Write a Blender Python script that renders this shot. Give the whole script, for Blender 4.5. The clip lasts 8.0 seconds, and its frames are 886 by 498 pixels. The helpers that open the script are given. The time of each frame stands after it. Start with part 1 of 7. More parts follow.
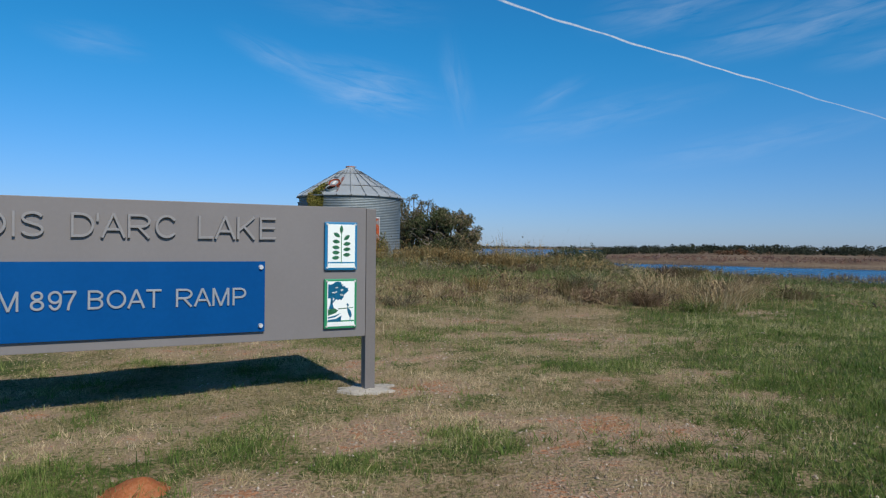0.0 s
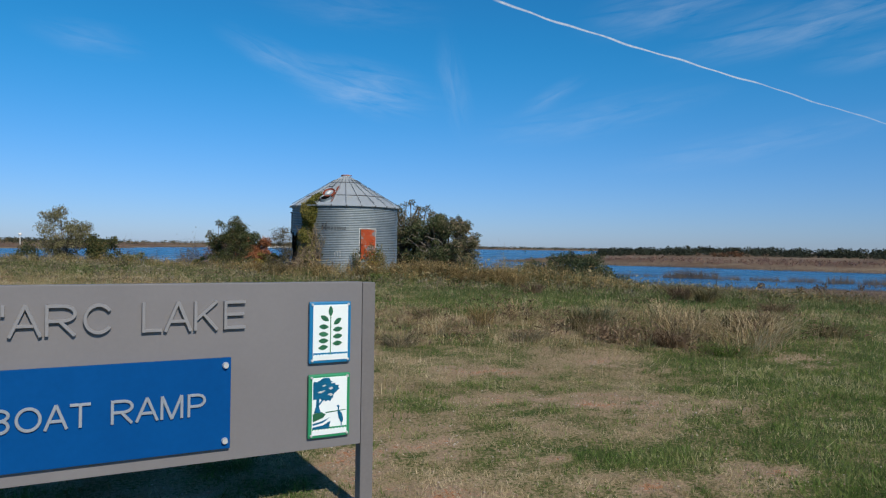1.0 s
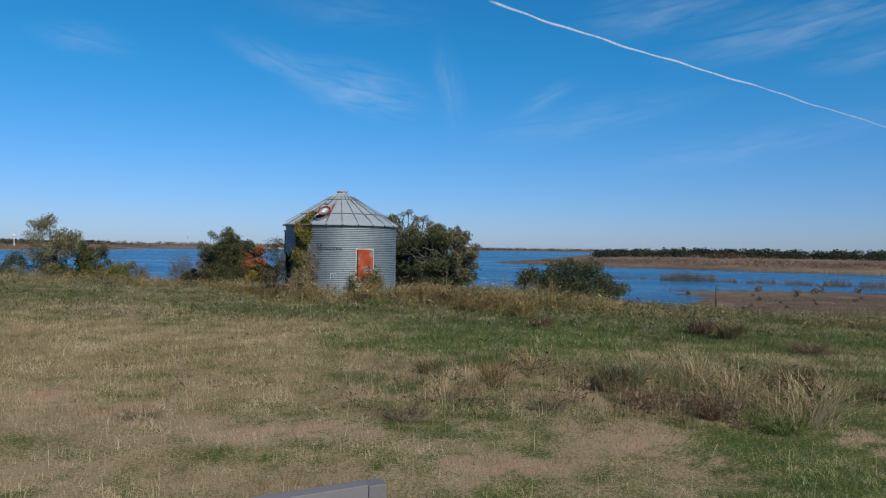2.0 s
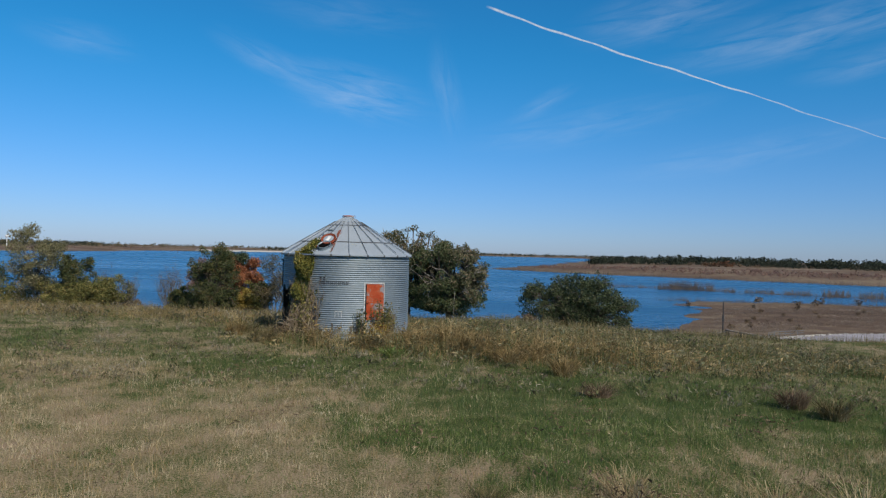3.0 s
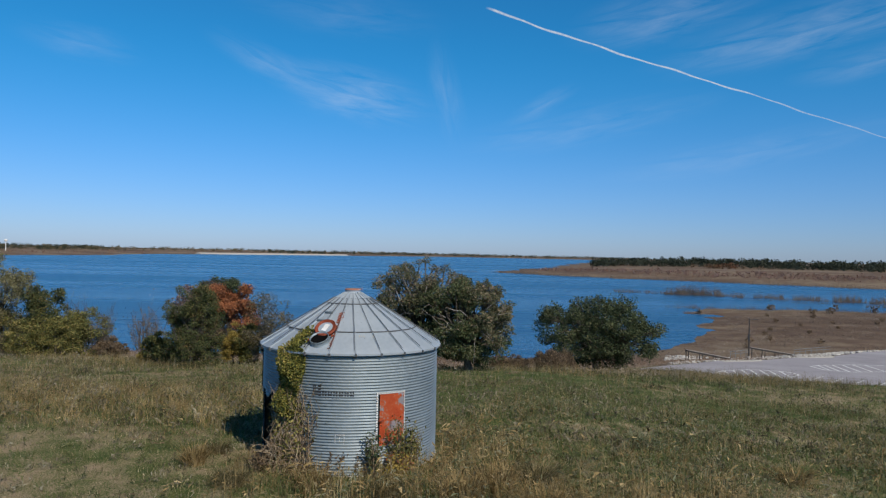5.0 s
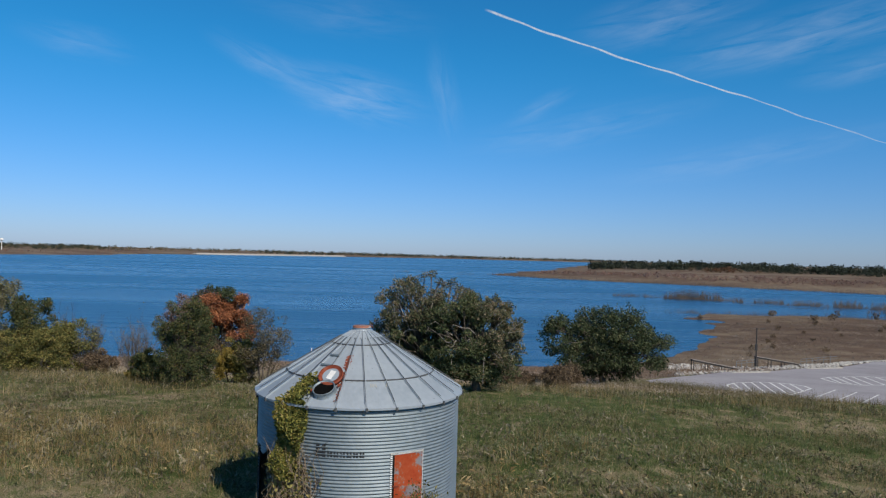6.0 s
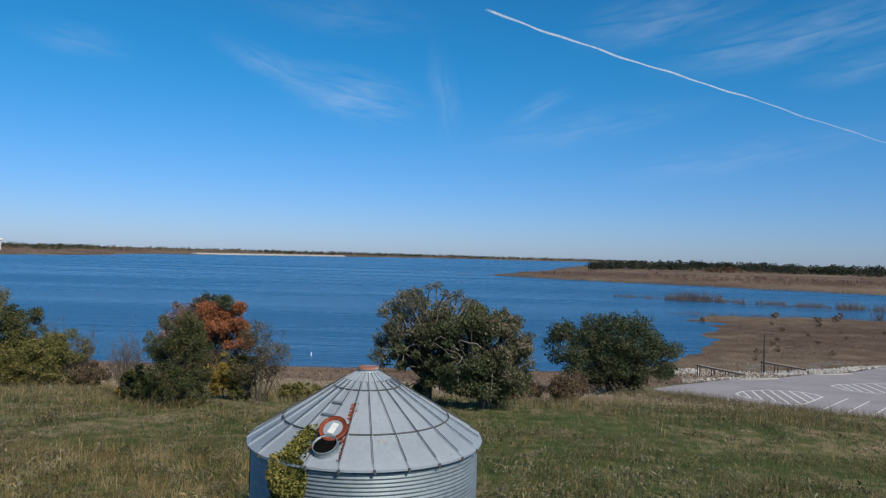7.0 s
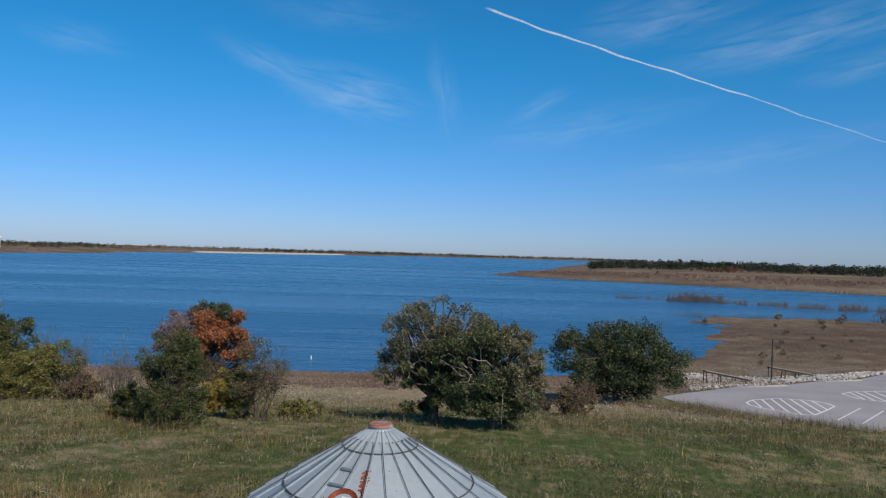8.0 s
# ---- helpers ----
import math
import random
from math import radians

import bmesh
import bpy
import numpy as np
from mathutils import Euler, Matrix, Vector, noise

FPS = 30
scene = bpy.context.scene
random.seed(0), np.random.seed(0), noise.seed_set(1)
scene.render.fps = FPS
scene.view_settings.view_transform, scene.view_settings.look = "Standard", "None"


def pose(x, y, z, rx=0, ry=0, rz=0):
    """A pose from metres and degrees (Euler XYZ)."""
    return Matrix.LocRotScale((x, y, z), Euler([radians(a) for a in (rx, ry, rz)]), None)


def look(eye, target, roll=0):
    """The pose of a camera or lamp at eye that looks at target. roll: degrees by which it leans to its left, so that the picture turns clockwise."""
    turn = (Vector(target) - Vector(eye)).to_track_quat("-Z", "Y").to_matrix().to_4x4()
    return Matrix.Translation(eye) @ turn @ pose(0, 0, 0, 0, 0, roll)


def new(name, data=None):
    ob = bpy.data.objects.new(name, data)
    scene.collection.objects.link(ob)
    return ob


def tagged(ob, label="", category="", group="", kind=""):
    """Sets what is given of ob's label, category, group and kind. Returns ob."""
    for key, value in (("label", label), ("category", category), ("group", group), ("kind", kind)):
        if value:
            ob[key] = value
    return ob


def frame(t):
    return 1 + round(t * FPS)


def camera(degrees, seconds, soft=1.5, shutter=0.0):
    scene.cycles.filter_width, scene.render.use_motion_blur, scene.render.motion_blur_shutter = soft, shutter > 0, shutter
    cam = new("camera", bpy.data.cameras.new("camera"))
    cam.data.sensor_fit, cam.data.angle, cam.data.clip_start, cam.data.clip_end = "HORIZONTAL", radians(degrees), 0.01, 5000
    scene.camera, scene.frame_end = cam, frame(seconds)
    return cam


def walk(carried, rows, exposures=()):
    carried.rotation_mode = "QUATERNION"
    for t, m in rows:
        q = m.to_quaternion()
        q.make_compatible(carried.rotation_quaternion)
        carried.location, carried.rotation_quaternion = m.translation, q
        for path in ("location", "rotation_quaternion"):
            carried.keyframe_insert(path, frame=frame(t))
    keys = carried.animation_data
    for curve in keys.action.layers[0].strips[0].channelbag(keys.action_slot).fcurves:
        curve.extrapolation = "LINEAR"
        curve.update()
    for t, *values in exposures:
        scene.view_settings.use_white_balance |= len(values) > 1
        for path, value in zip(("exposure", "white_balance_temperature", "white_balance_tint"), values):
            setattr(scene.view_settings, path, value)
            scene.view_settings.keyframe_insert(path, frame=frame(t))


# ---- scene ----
cam = camera(63.1, 8.0, soft=1.2)
PATH = [
    (0, (6.063, -38.528, 0.9), (6.008, -36.529, 0.89), 0.6),
    (0.5, (5.964, -37.848, 1.131), (5.915, -35.848, 1.12), 0.8),
    (1, (5.862, -37.12, 1.514), (5.819, -35.121, 1.505), 0.9),
    (1.2, (5.819, -36.831, 1.743), (5.78, -34.831, 1.733), 1.0),
    (2.3, (5.525, -35.189, 2.64), (5.496, -33.189, 2.635), 0.9),
    (2.5, (5.518, -35.126, 2.815), (5.489, -33.126, 2.81), 1.1),
    (2.6, (5.447, -34.959, 2.928), (5.42, -32.959, 2.921), 1.2),
    (2.7, (5.393, -34.753, 2.999), (5.367, -32.753, 2.993), 1.2),
    (2.8, (4.667, -32.699, 3.585), (4.649, -30.699, 3.588), 1.6),
    (2.9, (4.52, -31.72, 3.557), (4.501, -29.72, 3.564), 1.3),
    (3, (4.425, -31.293, 3.631), (4.407, -29.293, 3.638), 1.5),
    (3.5, (3.878, -28.495, 4.299), (3.865, -26.495, 4.312), 1.6),
    (4, (3.373, -25.775, 5.133), (3.361, -23.775, 5.15), 1.6),
    (4.2, (3.287, -25.172, 5.391), (3.272, -23.172, 5.41), 1.7),
    (4.5, (3.13, -24.219, 5.664), (3.116, -22.219, 5.683), 1.6),
    (4.7, (3.116, -23.565, 5.949), (3.095, -21.566, 5.957), 1.3),
    (5.8, (2.44, -20.574, 6.854), (2.428, -18.574, 6.876), 1.4),
    (6, (2.281, -19.812, 7.096), (2.269, -17.812, 7.111), 1.6),
    (6.5, (2.034, -18.619, 7.465), (2.024, -16.619, 7.479), 1.6),
    (7, (1.833, -17.506, 7.853), (1.822, -15.506, 7.867), 1.6),
    (7.5, (1.603, -16.429, 8.271), (1.593, -14.429, 8.282), 1.7),
    (8, (1.278, -15.276, 8.727), (1.268, -13.276, 8.737), 1.7),
]
walk(cam, [(t, look(eye, target, roll)) for t, eye, target, roll in PATH])

# ---------------------------------------------------------------- world, sun, exposure
SUN_AZ, SUN_EL = 147.0, 40.0          # degrees clockwise from +y, degrees above the horizon
_az, _el = radians(SUN_AZ), radians(SUN_EL)
TO_SUN = Vector((math.sin(_az) * math.cos(_el), math.cos(_az) * math.cos(_el), math.sin(_el)))
sun = new("sun", bpy.data.lights.new("sun", "SUN"))
sun.data.energy, sun.data.angle, sun.data.color = 4.0, radians(0.5), (1.0, 0.92, 0.80)
sun.matrix_world = Matrix.Translation((0, 0, 60)) @ TO_SUN.to_track_quat("Z", "Y").to_matrix().to_4x4()
scene.view_settings.exposure = 0.0

world = bpy.data.worlds.new("sky")
scene.world = world
world.use_nodes = True


def cirrus_sky():
    """A clear blue sky with thin streaks of ice cloud."""
    nt = world.node_tree
    nt.nodes.clear()
    N, L = nt.nodes.new, nt.links.new
    out, bg = N("ShaderNodeOutputWorld"), N("ShaderNodeBackground")
    sky = N("ShaderNodeTexSky")
    sky.sky_type, sky.sun_disc = "NISHITA", False
    sky.sun_elevation, sky.sun_rotation = _el, _az
    sky.altitude, sky.air_density, sky.dust_density, sky.ozone_density = 200, 1.0, 0.25, 2.6
    tc = N("ShaderNodeTexCoord")
    total = None
    for d, (length, width), dip, strength in SKY_WISPS:
        place, streak = N("ShaderNodeMapping"), N("ShaderNodeMapping")
        for mp, size in ((place, (length, 1.0, width)), (streak, (0.11, 0.3, 0.016))):
            mp.vector_type = "TEXTURE"
            L(tc.outputs["Generated"], mp.inputs["Vector"])
            mp.inputs["Location"].default_value = d
            mp.inputs["Rotation"].default_value = (0, radians(dip), 0)
            mp.inputs["Scale"].default_value = size
        far = N("ShaderNodeVectorMath"); far.operation = "LENGTH"
        L(place.outputs["Vector"], far.inputs[0])
        fall = N("ShaderNodeMapRange"); fall.interpolation_type = "SMOOTHSTEP"
        L(far.outputs["Value"], fall.inputs["Value"])
        fall.inputs["From Min"].default_value, fall.inputs["From Max"].default_value = 0.0, 1.0
        fall.inputs["To Min"].default_value, fall.inputs["To Max"].default_value = 1.0, 0.0
        nz = N("ShaderNodeTexNoise")
        nz.inputs["Scale"].default_value, nz.inputs["Detail"].default_value = 1.0, 7
        nz.inputs["Roughness"].default_value, nz.inputs["Distortion"].default_value = 0.62, 0.6
        L(streak.outputs["Vector"], nz.inputs["Vector"])
        ramp = N("ShaderNodeMapRange")
        L(nz.outputs["Fac"], ramp.inputs["Value"])
        ramp.inputs["From Min"].default_value, ramp.inputs["From Max"].default_value = 0.36, 0.80
        ramp.inputs["To Max"].default_value = strength
        mul = N("ShaderNodeMath"); mul.operation = "MULTIPLY"
        L(fall.outputs["Result"], mul.inputs[0]); L(ramp.outputs["Result"], mul.inputs[1])
        if total is None:
            total = mul.outputs[0]
        else:
            add = N("ShaderNodeMath"); add.operation = "ADD"
            L(total, add.inputs[0]); L(mul.outputs[0], add.inputs[1])
            total = add.outputs[0]
    mix = N("ShaderNodeMixRGB")
    L(total, mix.inputs["Fac"])
    tint = N("ShaderNodeMixRGB"); tint.blend_type = "MULTIPLY"
    tint.inputs["Fac"].default_value = 1.0
    sep, high, grade = N("ShaderNodeSeparateXYZ"), N("ShaderNodeMapRange"), N("ShaderNodeMixRGB")
    L(tc.outputs["Generated"], sep.inputs["Vector"])
    L(sep.outputs["Z"], high.inputs["Value"])
    high.interpolation_type = "SMOOTHSTEP"
    high.inputs["From Min"].default_value, high.inputs["From Max"].default_value = -0.02, 0.29
    L(high.outputs["Result"], grade.inputs["Fac"])
    grade.inputs["Color1"].default_value, grade.inputs["Color2"].default_value = SKY_LOW, SKY_HIGH
    over, deep = N("ShaderNodeMapRange"), N("ShaderNodeMixRGB")
    L(sep.outputs["Z"], over.inputs["Value"])
    over.inputs["From Min"].default_value, over.inputs["From Max"].default_value = 0.36, 0.95
    L(over.outputs["Result"], deep.inputs["Fac"])
    L(grade.outputs["Color"], deep.inputs["Color1"])
    deep.inputs["Color2"].default_value = SKY_TOP
    L(deep.outputs["Color"], tint.inputs["Color2"])
    L(sky.outputs["Color"], tint.inputs["Color1"])
    L(tint.outputs["Color"], mix.inputs["Color1"])
    mix.inputs["Color2"].default_value = (7.0, 7.6, 8.4, 1)
    L(mix.outputs["Color"], bg.inputs["Color"])
    bg.inputs["Strength"].default_value = SKY_STRENGTH
    L(bg.outputs["Background"], out.inputs["Surface"])


SKY_STRENGTH = 0.1
SKY_LOW, SKY_HIGH, SKY_TOP = (0.440, 0.600, 1.06, 1), (0.130, 0.765, 1.12, 1), (0.11, 0.14, 0.16, 1)
# middle of each wisp (direction), half its length and width, the dip of its streaks, its strength
SKY_WISPS = [((-0.131, 0.969, 0.210), (0.125, 0.048), 10, 0.34), ((-0.238, 0.941, 0.242), (0.099, 0.027), 23, 0.22), ((0.174, 0.969, 0.174), (0.205, 0.036), -10, 0.14),
             ((0.374, 0.917, 0.135), (0.216, 0.030), -10, 0.13), ((0.267, 0.914, 0.307), (0.140, 0.045), -9, 0.22), ((0.422, 0.864, 0.275), (0.203, 0.043), -10, 0.26),
             ((-0.009, 0.976, 0.216), (0.086, 0.028), 78, 0.15), ((-0.448, 0.860, 0.244), (0.076, 0.028), 6, 0.15), ((0.120, 0.972, 0.203), (0.063, 0.016), -27, 0.18),
             ((-0.145, 0.940, 0.310), (0.155, 0.038), 3, 0.10), ((0.486, 0.842, 0.234), (0.089, 0.026), -10, 0.18)]
cirrus_sky()


# ---------------------------------------------------------------- helpers
def rng(seed):
    return np.random.default_rng(seed)


def mesh_np(name, verts, faces):
    """A mesh from an array of corners and an array (or a list of arrays) of faces."""
    me = bpy.data.meshes.new(name)
    lists = faces if isinstance(faces, list) else [faces]
    lists = [np.asarray(f, np.int32) for f in lists if len(f)]
    loops = np.concatenate([f.ravel() for f in lists])
    sizes = np.concatenate([np.full(len(f), f.shape[1], np.int32) for f in lists])
    me.vertices.add(len(verts))
    me.vertices.foreach_set("co", np.ascontiguousarray(verts, np.float32).ravel())
    me.loops.add(len(loops))
    me.loops.foreach_set("vertex_index", loops)
    me.polygons.add(len(sizes))
    me.polygons.foreach_set("loop_start", np.r_[0, np.cumsum(sizes)[:-1]].astype(np.int32))
    me.update(calc_edges=True)
    me.validate()
    return me


def link(name, me, material, parent=None, label="", smooth=False):
    ob = new(name, me)
    if material and not me.materials:
        me.materials.append(material)
    if smooth:
        me.shade_smooth()
    if parent is not None:
        ob.parent = parent
    if label:
        ob["label"] = label
    return ob


def part(name, bm, material, parent=None, label="", smooth=False):
    """Links a bmesh as one mesh object under a thing or a part."""
    me = bpy.data.meshes.new(name)
    bm.normal_update()
    bm.to_mesh(me)
    bm.free()
    return link(name, me, material, parent, label, smooth)


def box(bm, size, at=(0, 0, 0), turn=None, bevel=0.0):
    made = bmesh.ops.create_cube(bm, size=1.0)["verts"]
    m = Matrix.Translation(at) @ (turn or Matrix()) @ Matrix.Diagonal((*size, 1))
    bmesh.ops.transform(bm, matrix=m, verts=made)
    if bevel:
        edges = list({e for v in made for e in v.link_edges})
        bmesh.ops.bevel(bm, geom=edges, offset=bevel, segments=2, profile=0.6, affect="EDGES")
    return bm


def boxes(*specs, bevel=0.0):
    bm = bmesh.new()
    for s in specs:
        box(bm, *s, bevel=bevel)
    return bm


def tube(bm, a, b, r1, r2=None, segs=8, caps=True):
    a, b = Vector(a), Vector(b)
    r2 = r1 if r2 is None else r2
    made = bmesh.ops.create_cone(bm, cap_ends=caps, segments=segs, radius1=r1, radius2=r2, depth=(b - a).length)["verts"]
    q = (b - a).to_track_quat("Z", "Y").to_matrix().to_4x4()
    bmesh.ops.transform(bm, matrix=Matrix.Translation((a + b) / 2) @ q, verts=made)
    return bm


def empty(name, m, label, category, group="", kind=""):
    ob = new(name)
    ob.empty_display_size = 0.2
    ob.matrix_world = m
    return tagged(ob, label, category, group, kind)


def surface(name, stops, scale=3.0, fine=40.0, rough=0.8, metal=0.0, bump=0.0, bump_scale=None, island=0.0, instance=0.0, attribute=0.0,
            stretch=(1, 1, 1), mix=0.5, spec=0.5, thin=0.0, detail=5, rough_vary=0.0, narrow=0.2):
    """A procedural surface: two sizes of noise, and if wished a shift for each loose piece, run through a colour ramp."""
    m = bpy.data.materials.new(name)
    m.use_nodes = True
    nt = m.node_tree
    N, L = nt.nodes.new, nt.links.new
    bsdf = nt.nodes["Principled BSDF"]
    tc, mp = N("ShaderNodeTexCoord"), N("ShaderNodeMapping")
    L(tc.outputs["Object"], mp.inputs["Vector"])
    mp.inputs["Scale"].default_value = stretch
    big, small = N("ShaderNodeTexNoise"), N("ShaderNodeTexNoise")
    for nd, s in ((big, scale), (small, fine)):
        nd.inputs["Scale"].default_value, nd.inputs["Detail"].default_value = s, detail
        nd.inputs["Roughness"].default_value = 0.6
        L(mp.outputs["Vector"], nd.inputs["Vector"])
    mx = N("ShaderNodeMix")
    mx.inputs[0].default_value = mix
    L(big.outputs["Fac"], mx.inputs[2]); L(small.outputs["Fac"], mx.inputs[3])
    fac = mx.outputs[0]
    widen = N("ShaderNodeMapRange")
    widen.inputs["From Min"].default_value, widen.inputs["From Max"].default_value = 0.5 - narrow, 0.5 + narrow
    L(fac, widen.inputs["Value"])
    fac = widen.outputs["Result"]
    if attribute:
        at = N("ShaderNodeAttribute")
        at.attribute_name = "cover"
        ma = N("ShaderNodeMath"); ma.operation = "MULTIPLY_ADD"
        L(at.outputs["Fac"], ma.inputs[0])
        ma.inputs[1].default_value, ma.inputs[2].default_value = attribute, -attribute / 2
        ad = N("ShaderNodeMath"); ad.use_clamp = True
        L(fac, ad.inputs[0]); L(ma.outputs[0], ad.inputs[1])
        fac = ad.outputs[0]
    for amount, node, socket in ((island, "ShaderNodeNewGeometry", "Random Per Island"), (instance, "ShaderNodeObjectInfo", "Random")):
        if amount:
            g = N(node)
            sub = N("ShaderNodeMath"); sub.operation = "MULTIPLY_ADD"
            L(g.outputs[socket], sub.inputs[0])
            sub.inputs[1].default_value, sub.inputs[2].default_value = amount, -amount / 2
            add = N("ShaderNodeMath"); add.operation = "ADD"; add.use_clamp = True
            L(fac, add.inputs[0]); L(sub.outputs[0], add.inputs[1])
            fac = add.outputs[0]
    ramp = N("ShaderNodeValToRGB")
    while len(ramp.color_ramp.elements) < len(stops):
        ramp.color_ramp.elements.new(0.5)
    for el, (at, col) in zip(ramp.color_ramp.elements, stops):
        el.position, el.color = at, (*col, 1)
    L(fac, ramp.inputs["Fac"])
    L(ramp.outputs["Color"], bsdf.inputs["Base Color"])
    bsdf.inputs["Roughness"].default_value, bsdf.inputs["Metallic"].default_value = rough, metal
    bsdf.inputs["Specular IOR Level"].default_value = spec
    if rough_vary:
        rv = N("ShaderNodeMapRange")
        L(small.outputs["Fac"], rv.inputs["Value"])
        rv.inputs["From Min"].default_value, rv.inputs["From Max"].default_value = 0.3, 0.7
        rv.inputs["To Min"].default_value, rv.inputs["To Max"].default_value = rough - rough_vary, rough + rough_vary
        L(rv.outputs["Result"], bsdf.inputs["Roughness"])
    if bump:
        bp = N("ShaderNodeBump")
        bp.inputs["Strength"].default_value = 1.0
        bp.inputs["Distance"].default_value = bump
        src = small
        if bump_scale:
            src = N("ShaderNodeTexNoise")
            src.inputs["Scale"].default_value, src.inputs["Detail"].default_value = bump_scale, 4
            L(mp.outputs["Vector"], src.inputs["Vector"])
        L(src.outputs["Fac"], bp.inputs["Height"])
        L(bp.outputs["Normal"], bsdf.inputs["Normal"])
    if thin:
        tr, ms = N("ShaderNodeBsdfTranslucent"), N("ShaderNodeMixShader")
        L(ramp.outputs["Color"], tr.inputs["Color"])
        ms.inputs["Fac"].default_value = thin
        L(bsdf.outputs[0], ms.inputs[1]); L(tr.outputs[0], ms.inputs[2])
        L(ms.outputs[0], nt.nodes["Material Output"].inputs["Surface"])
    return m


# ---------------------------------------------------------------- materials
M = {}
M["ground"] = surface("soil_and_thatch", [(0.0, (0.062, 0.092, 0.026)), (0.25, (0.150, 0.148, 0.062)), (0.45, (0.300, 0.238, 0.145)),
                      (0.62, (0.360, 0.275, 0.182)), (0.76, (0.300, 0.205, 0.135)), (0.88, (0.450, 0.350, 0.265)), (1.0, (0.400, 0.205, 0.115))], 0.9, 26.0, 0.95, bump=0.04, bump_scale=34, mix=0.6, spec=0.1, attribute=1.0, detail=8, narrow=0.15)
M["far_land"] = surface("far_brown_grassland", [(0.0, (0.080, 0.054, 0.037)), (0.4, (0.136, 0.092, 0.065)), (0.65, (0.216, 0.164, 0.114)), (1.0, (0.288, 0.238, 0.163))], 0.007, 0.12, 0.95, mix=0.4, spec=0.1)
M["lawn"] = surface("short_green_grass", [(0.0, (0.062, 0.110, 0.022)), (0.42, (0.135, 0.205, 0.048)), (0.76, (0.245, 0.280, 0.096)), (1.0, (0.440, 0.400, 0.210))],
                    0.8, 4.0, 0.75, island=0.60, mix=0.35, narrow=0.13, spec=0.2, thin=0.25)
M["pasture"] = surface("dark_pasture_grass", [(0.0, (0.047, 0.078, 0.021)), (0.42, (0.097, 0.141, 0.042)), (0.76, (0.171, 0.197, 0.074)), (1.0, (0.297, 0.279, 0.142))],
                       0.8, 4.0, 0.75, island=0.60, mix=0.35, narrow=0.13, spec=0.2, thin=0.25)
M["straw"] = surface("dry_straw_grass", [(0.0, (0.149, 0.136, 0.060)), (0.35, (0.297, 0.249, 0.132)), (0.7, (0.457, 0.379, 0.228)), (1.0, (0.638, 0.541, 0.360))],
                     0.8, 5.0, 0.8, island=0.60, mix=0.35, narrow=0.13, spec=0.15, thin=0.2)
M["dry_turf"] = surface("grey_green_dry_turf", [(0.0, (0.142, 0.126, 0.060)), (0.35, (0.314, 0.262, 0.142)), (0.7, (0.484, 0.394, 0.240)), (1.0, (0.684, 0.556, 0.370))],
                        0.8, 5.0, 0.8, island=0.60, mix=0.35, narrow=0.13, spec=0.15, thin=0.2)
M["hay"] = surface("tan_bunchgrass", [(0.0, (0.105, 0.075, 0.030)), (0.35, (0.235, 0.165, 0.070)), (0.7, (0.390, 0.280, 0.130)), (1.0, (0.540, 0.420, 0.230))],
                   0.7, 4.0, 0.8, island=0.60, mix=0.35, narrow=0.13, spec=0.15, thin=0.2)
M["weed"] = surface("brown_weed_stalks", [(0.0, (0.052, 0.052, 0.024)), (0.35, (0.128, 0.108, 0.050)), (0.7, (0.230, 0.185, 0.094)), (1.0, (0.370, 0.305, 0.180))],
                    0.7, 4.0, 0.85, island=0.60, mix=0.35, narrow=0.13, spec=0.15, thin=0.15)
M["rust_weed"] = surface("rusty_dead_weeds", [(0.0, (0.075, 0.052, 0.038)), (0.5, (0.190, 0.130, 0.085)), (1.0, (0.320, 0.230, 0.155))], 0.6, 6.0, 0.9, island=0.42, mix=0.35, narrow=0.13, spec=0.1, thin=0.1)
M["shore_weed"] = surface("reddish_shore_weeds", [(0.0, (0.165, 0.112, 0.082)), (0.5, (0.245, 0.172, 0.126)), (1.0, (0.330, 0.245, 0.185))], 0.05, 1.5, 0.9, island=0.3, mix=0.35, narrow=0.13, spec=0.1, thin=0.1)
M["grey_weed"] = surface("grey_green_weeds", [(0.0, (0.070, 0.086, 0.045)), (0.5, (0.158, 0.171, 0.097)), (1.0, (0.290, 0.288, 0.194))], 0.6, 6.0, 0.9, island=0.42, mix=0.35, narrow=0.13, spec=0.15, thin=0.1)
M["meadow"] = surface("grey_brown_meadow_grass", [(0.0, (0.129, 0.101, 0.081)), (0.5, (0.206, 0.165, 0.134)), (1.0, (0.297, 0.251, 0.204))], 0.05, 0.6, 0.9, island=0.3, mix=0.3, narrow=0.13, spec=0.1, thin=0.1)
M["pale_shore"] = surface("pale_pinkish_shore_grass", [(0.0, (0.270, 0.205, 0.158)), (0.5, (0.380, 0.305, 0.242)), (1.0, (0.480, 0.405, 0.330))], 0.05, 1.5, 0.9, island=0.3, mix=0.35, narrow=0.13, spec=0.1, thin=0.1)
M["olive_weed"] = surface("olive_weed_leaves", [(0.0, (0.045, 0.054, 0.021)), (0.4, (0.113, 0.123, 0.049)), (0.75, (0.194, 0.191, 0.087)), (1.0, (0.297, 0.265, 0.142))], 0.7, 4.0, 0.85, island=0.6, mix=0.35, narrow=0.13, spec=0.15, thin=0.15)
M["tan_weed"] = surface("tan_weed_heads", [(0.0, (0.069, 0.062, 0.038)), (0.4, (0.159, 0.136, 0.088)), (0.75, (0.258, 0.224, 0.153)), (1.0, (0.378, 0.339, 0.243))], 0.7, 4.0, 0.85, island=0.6, mix=0.35, narrow=0.13, spec=0.15, thin=0.15)
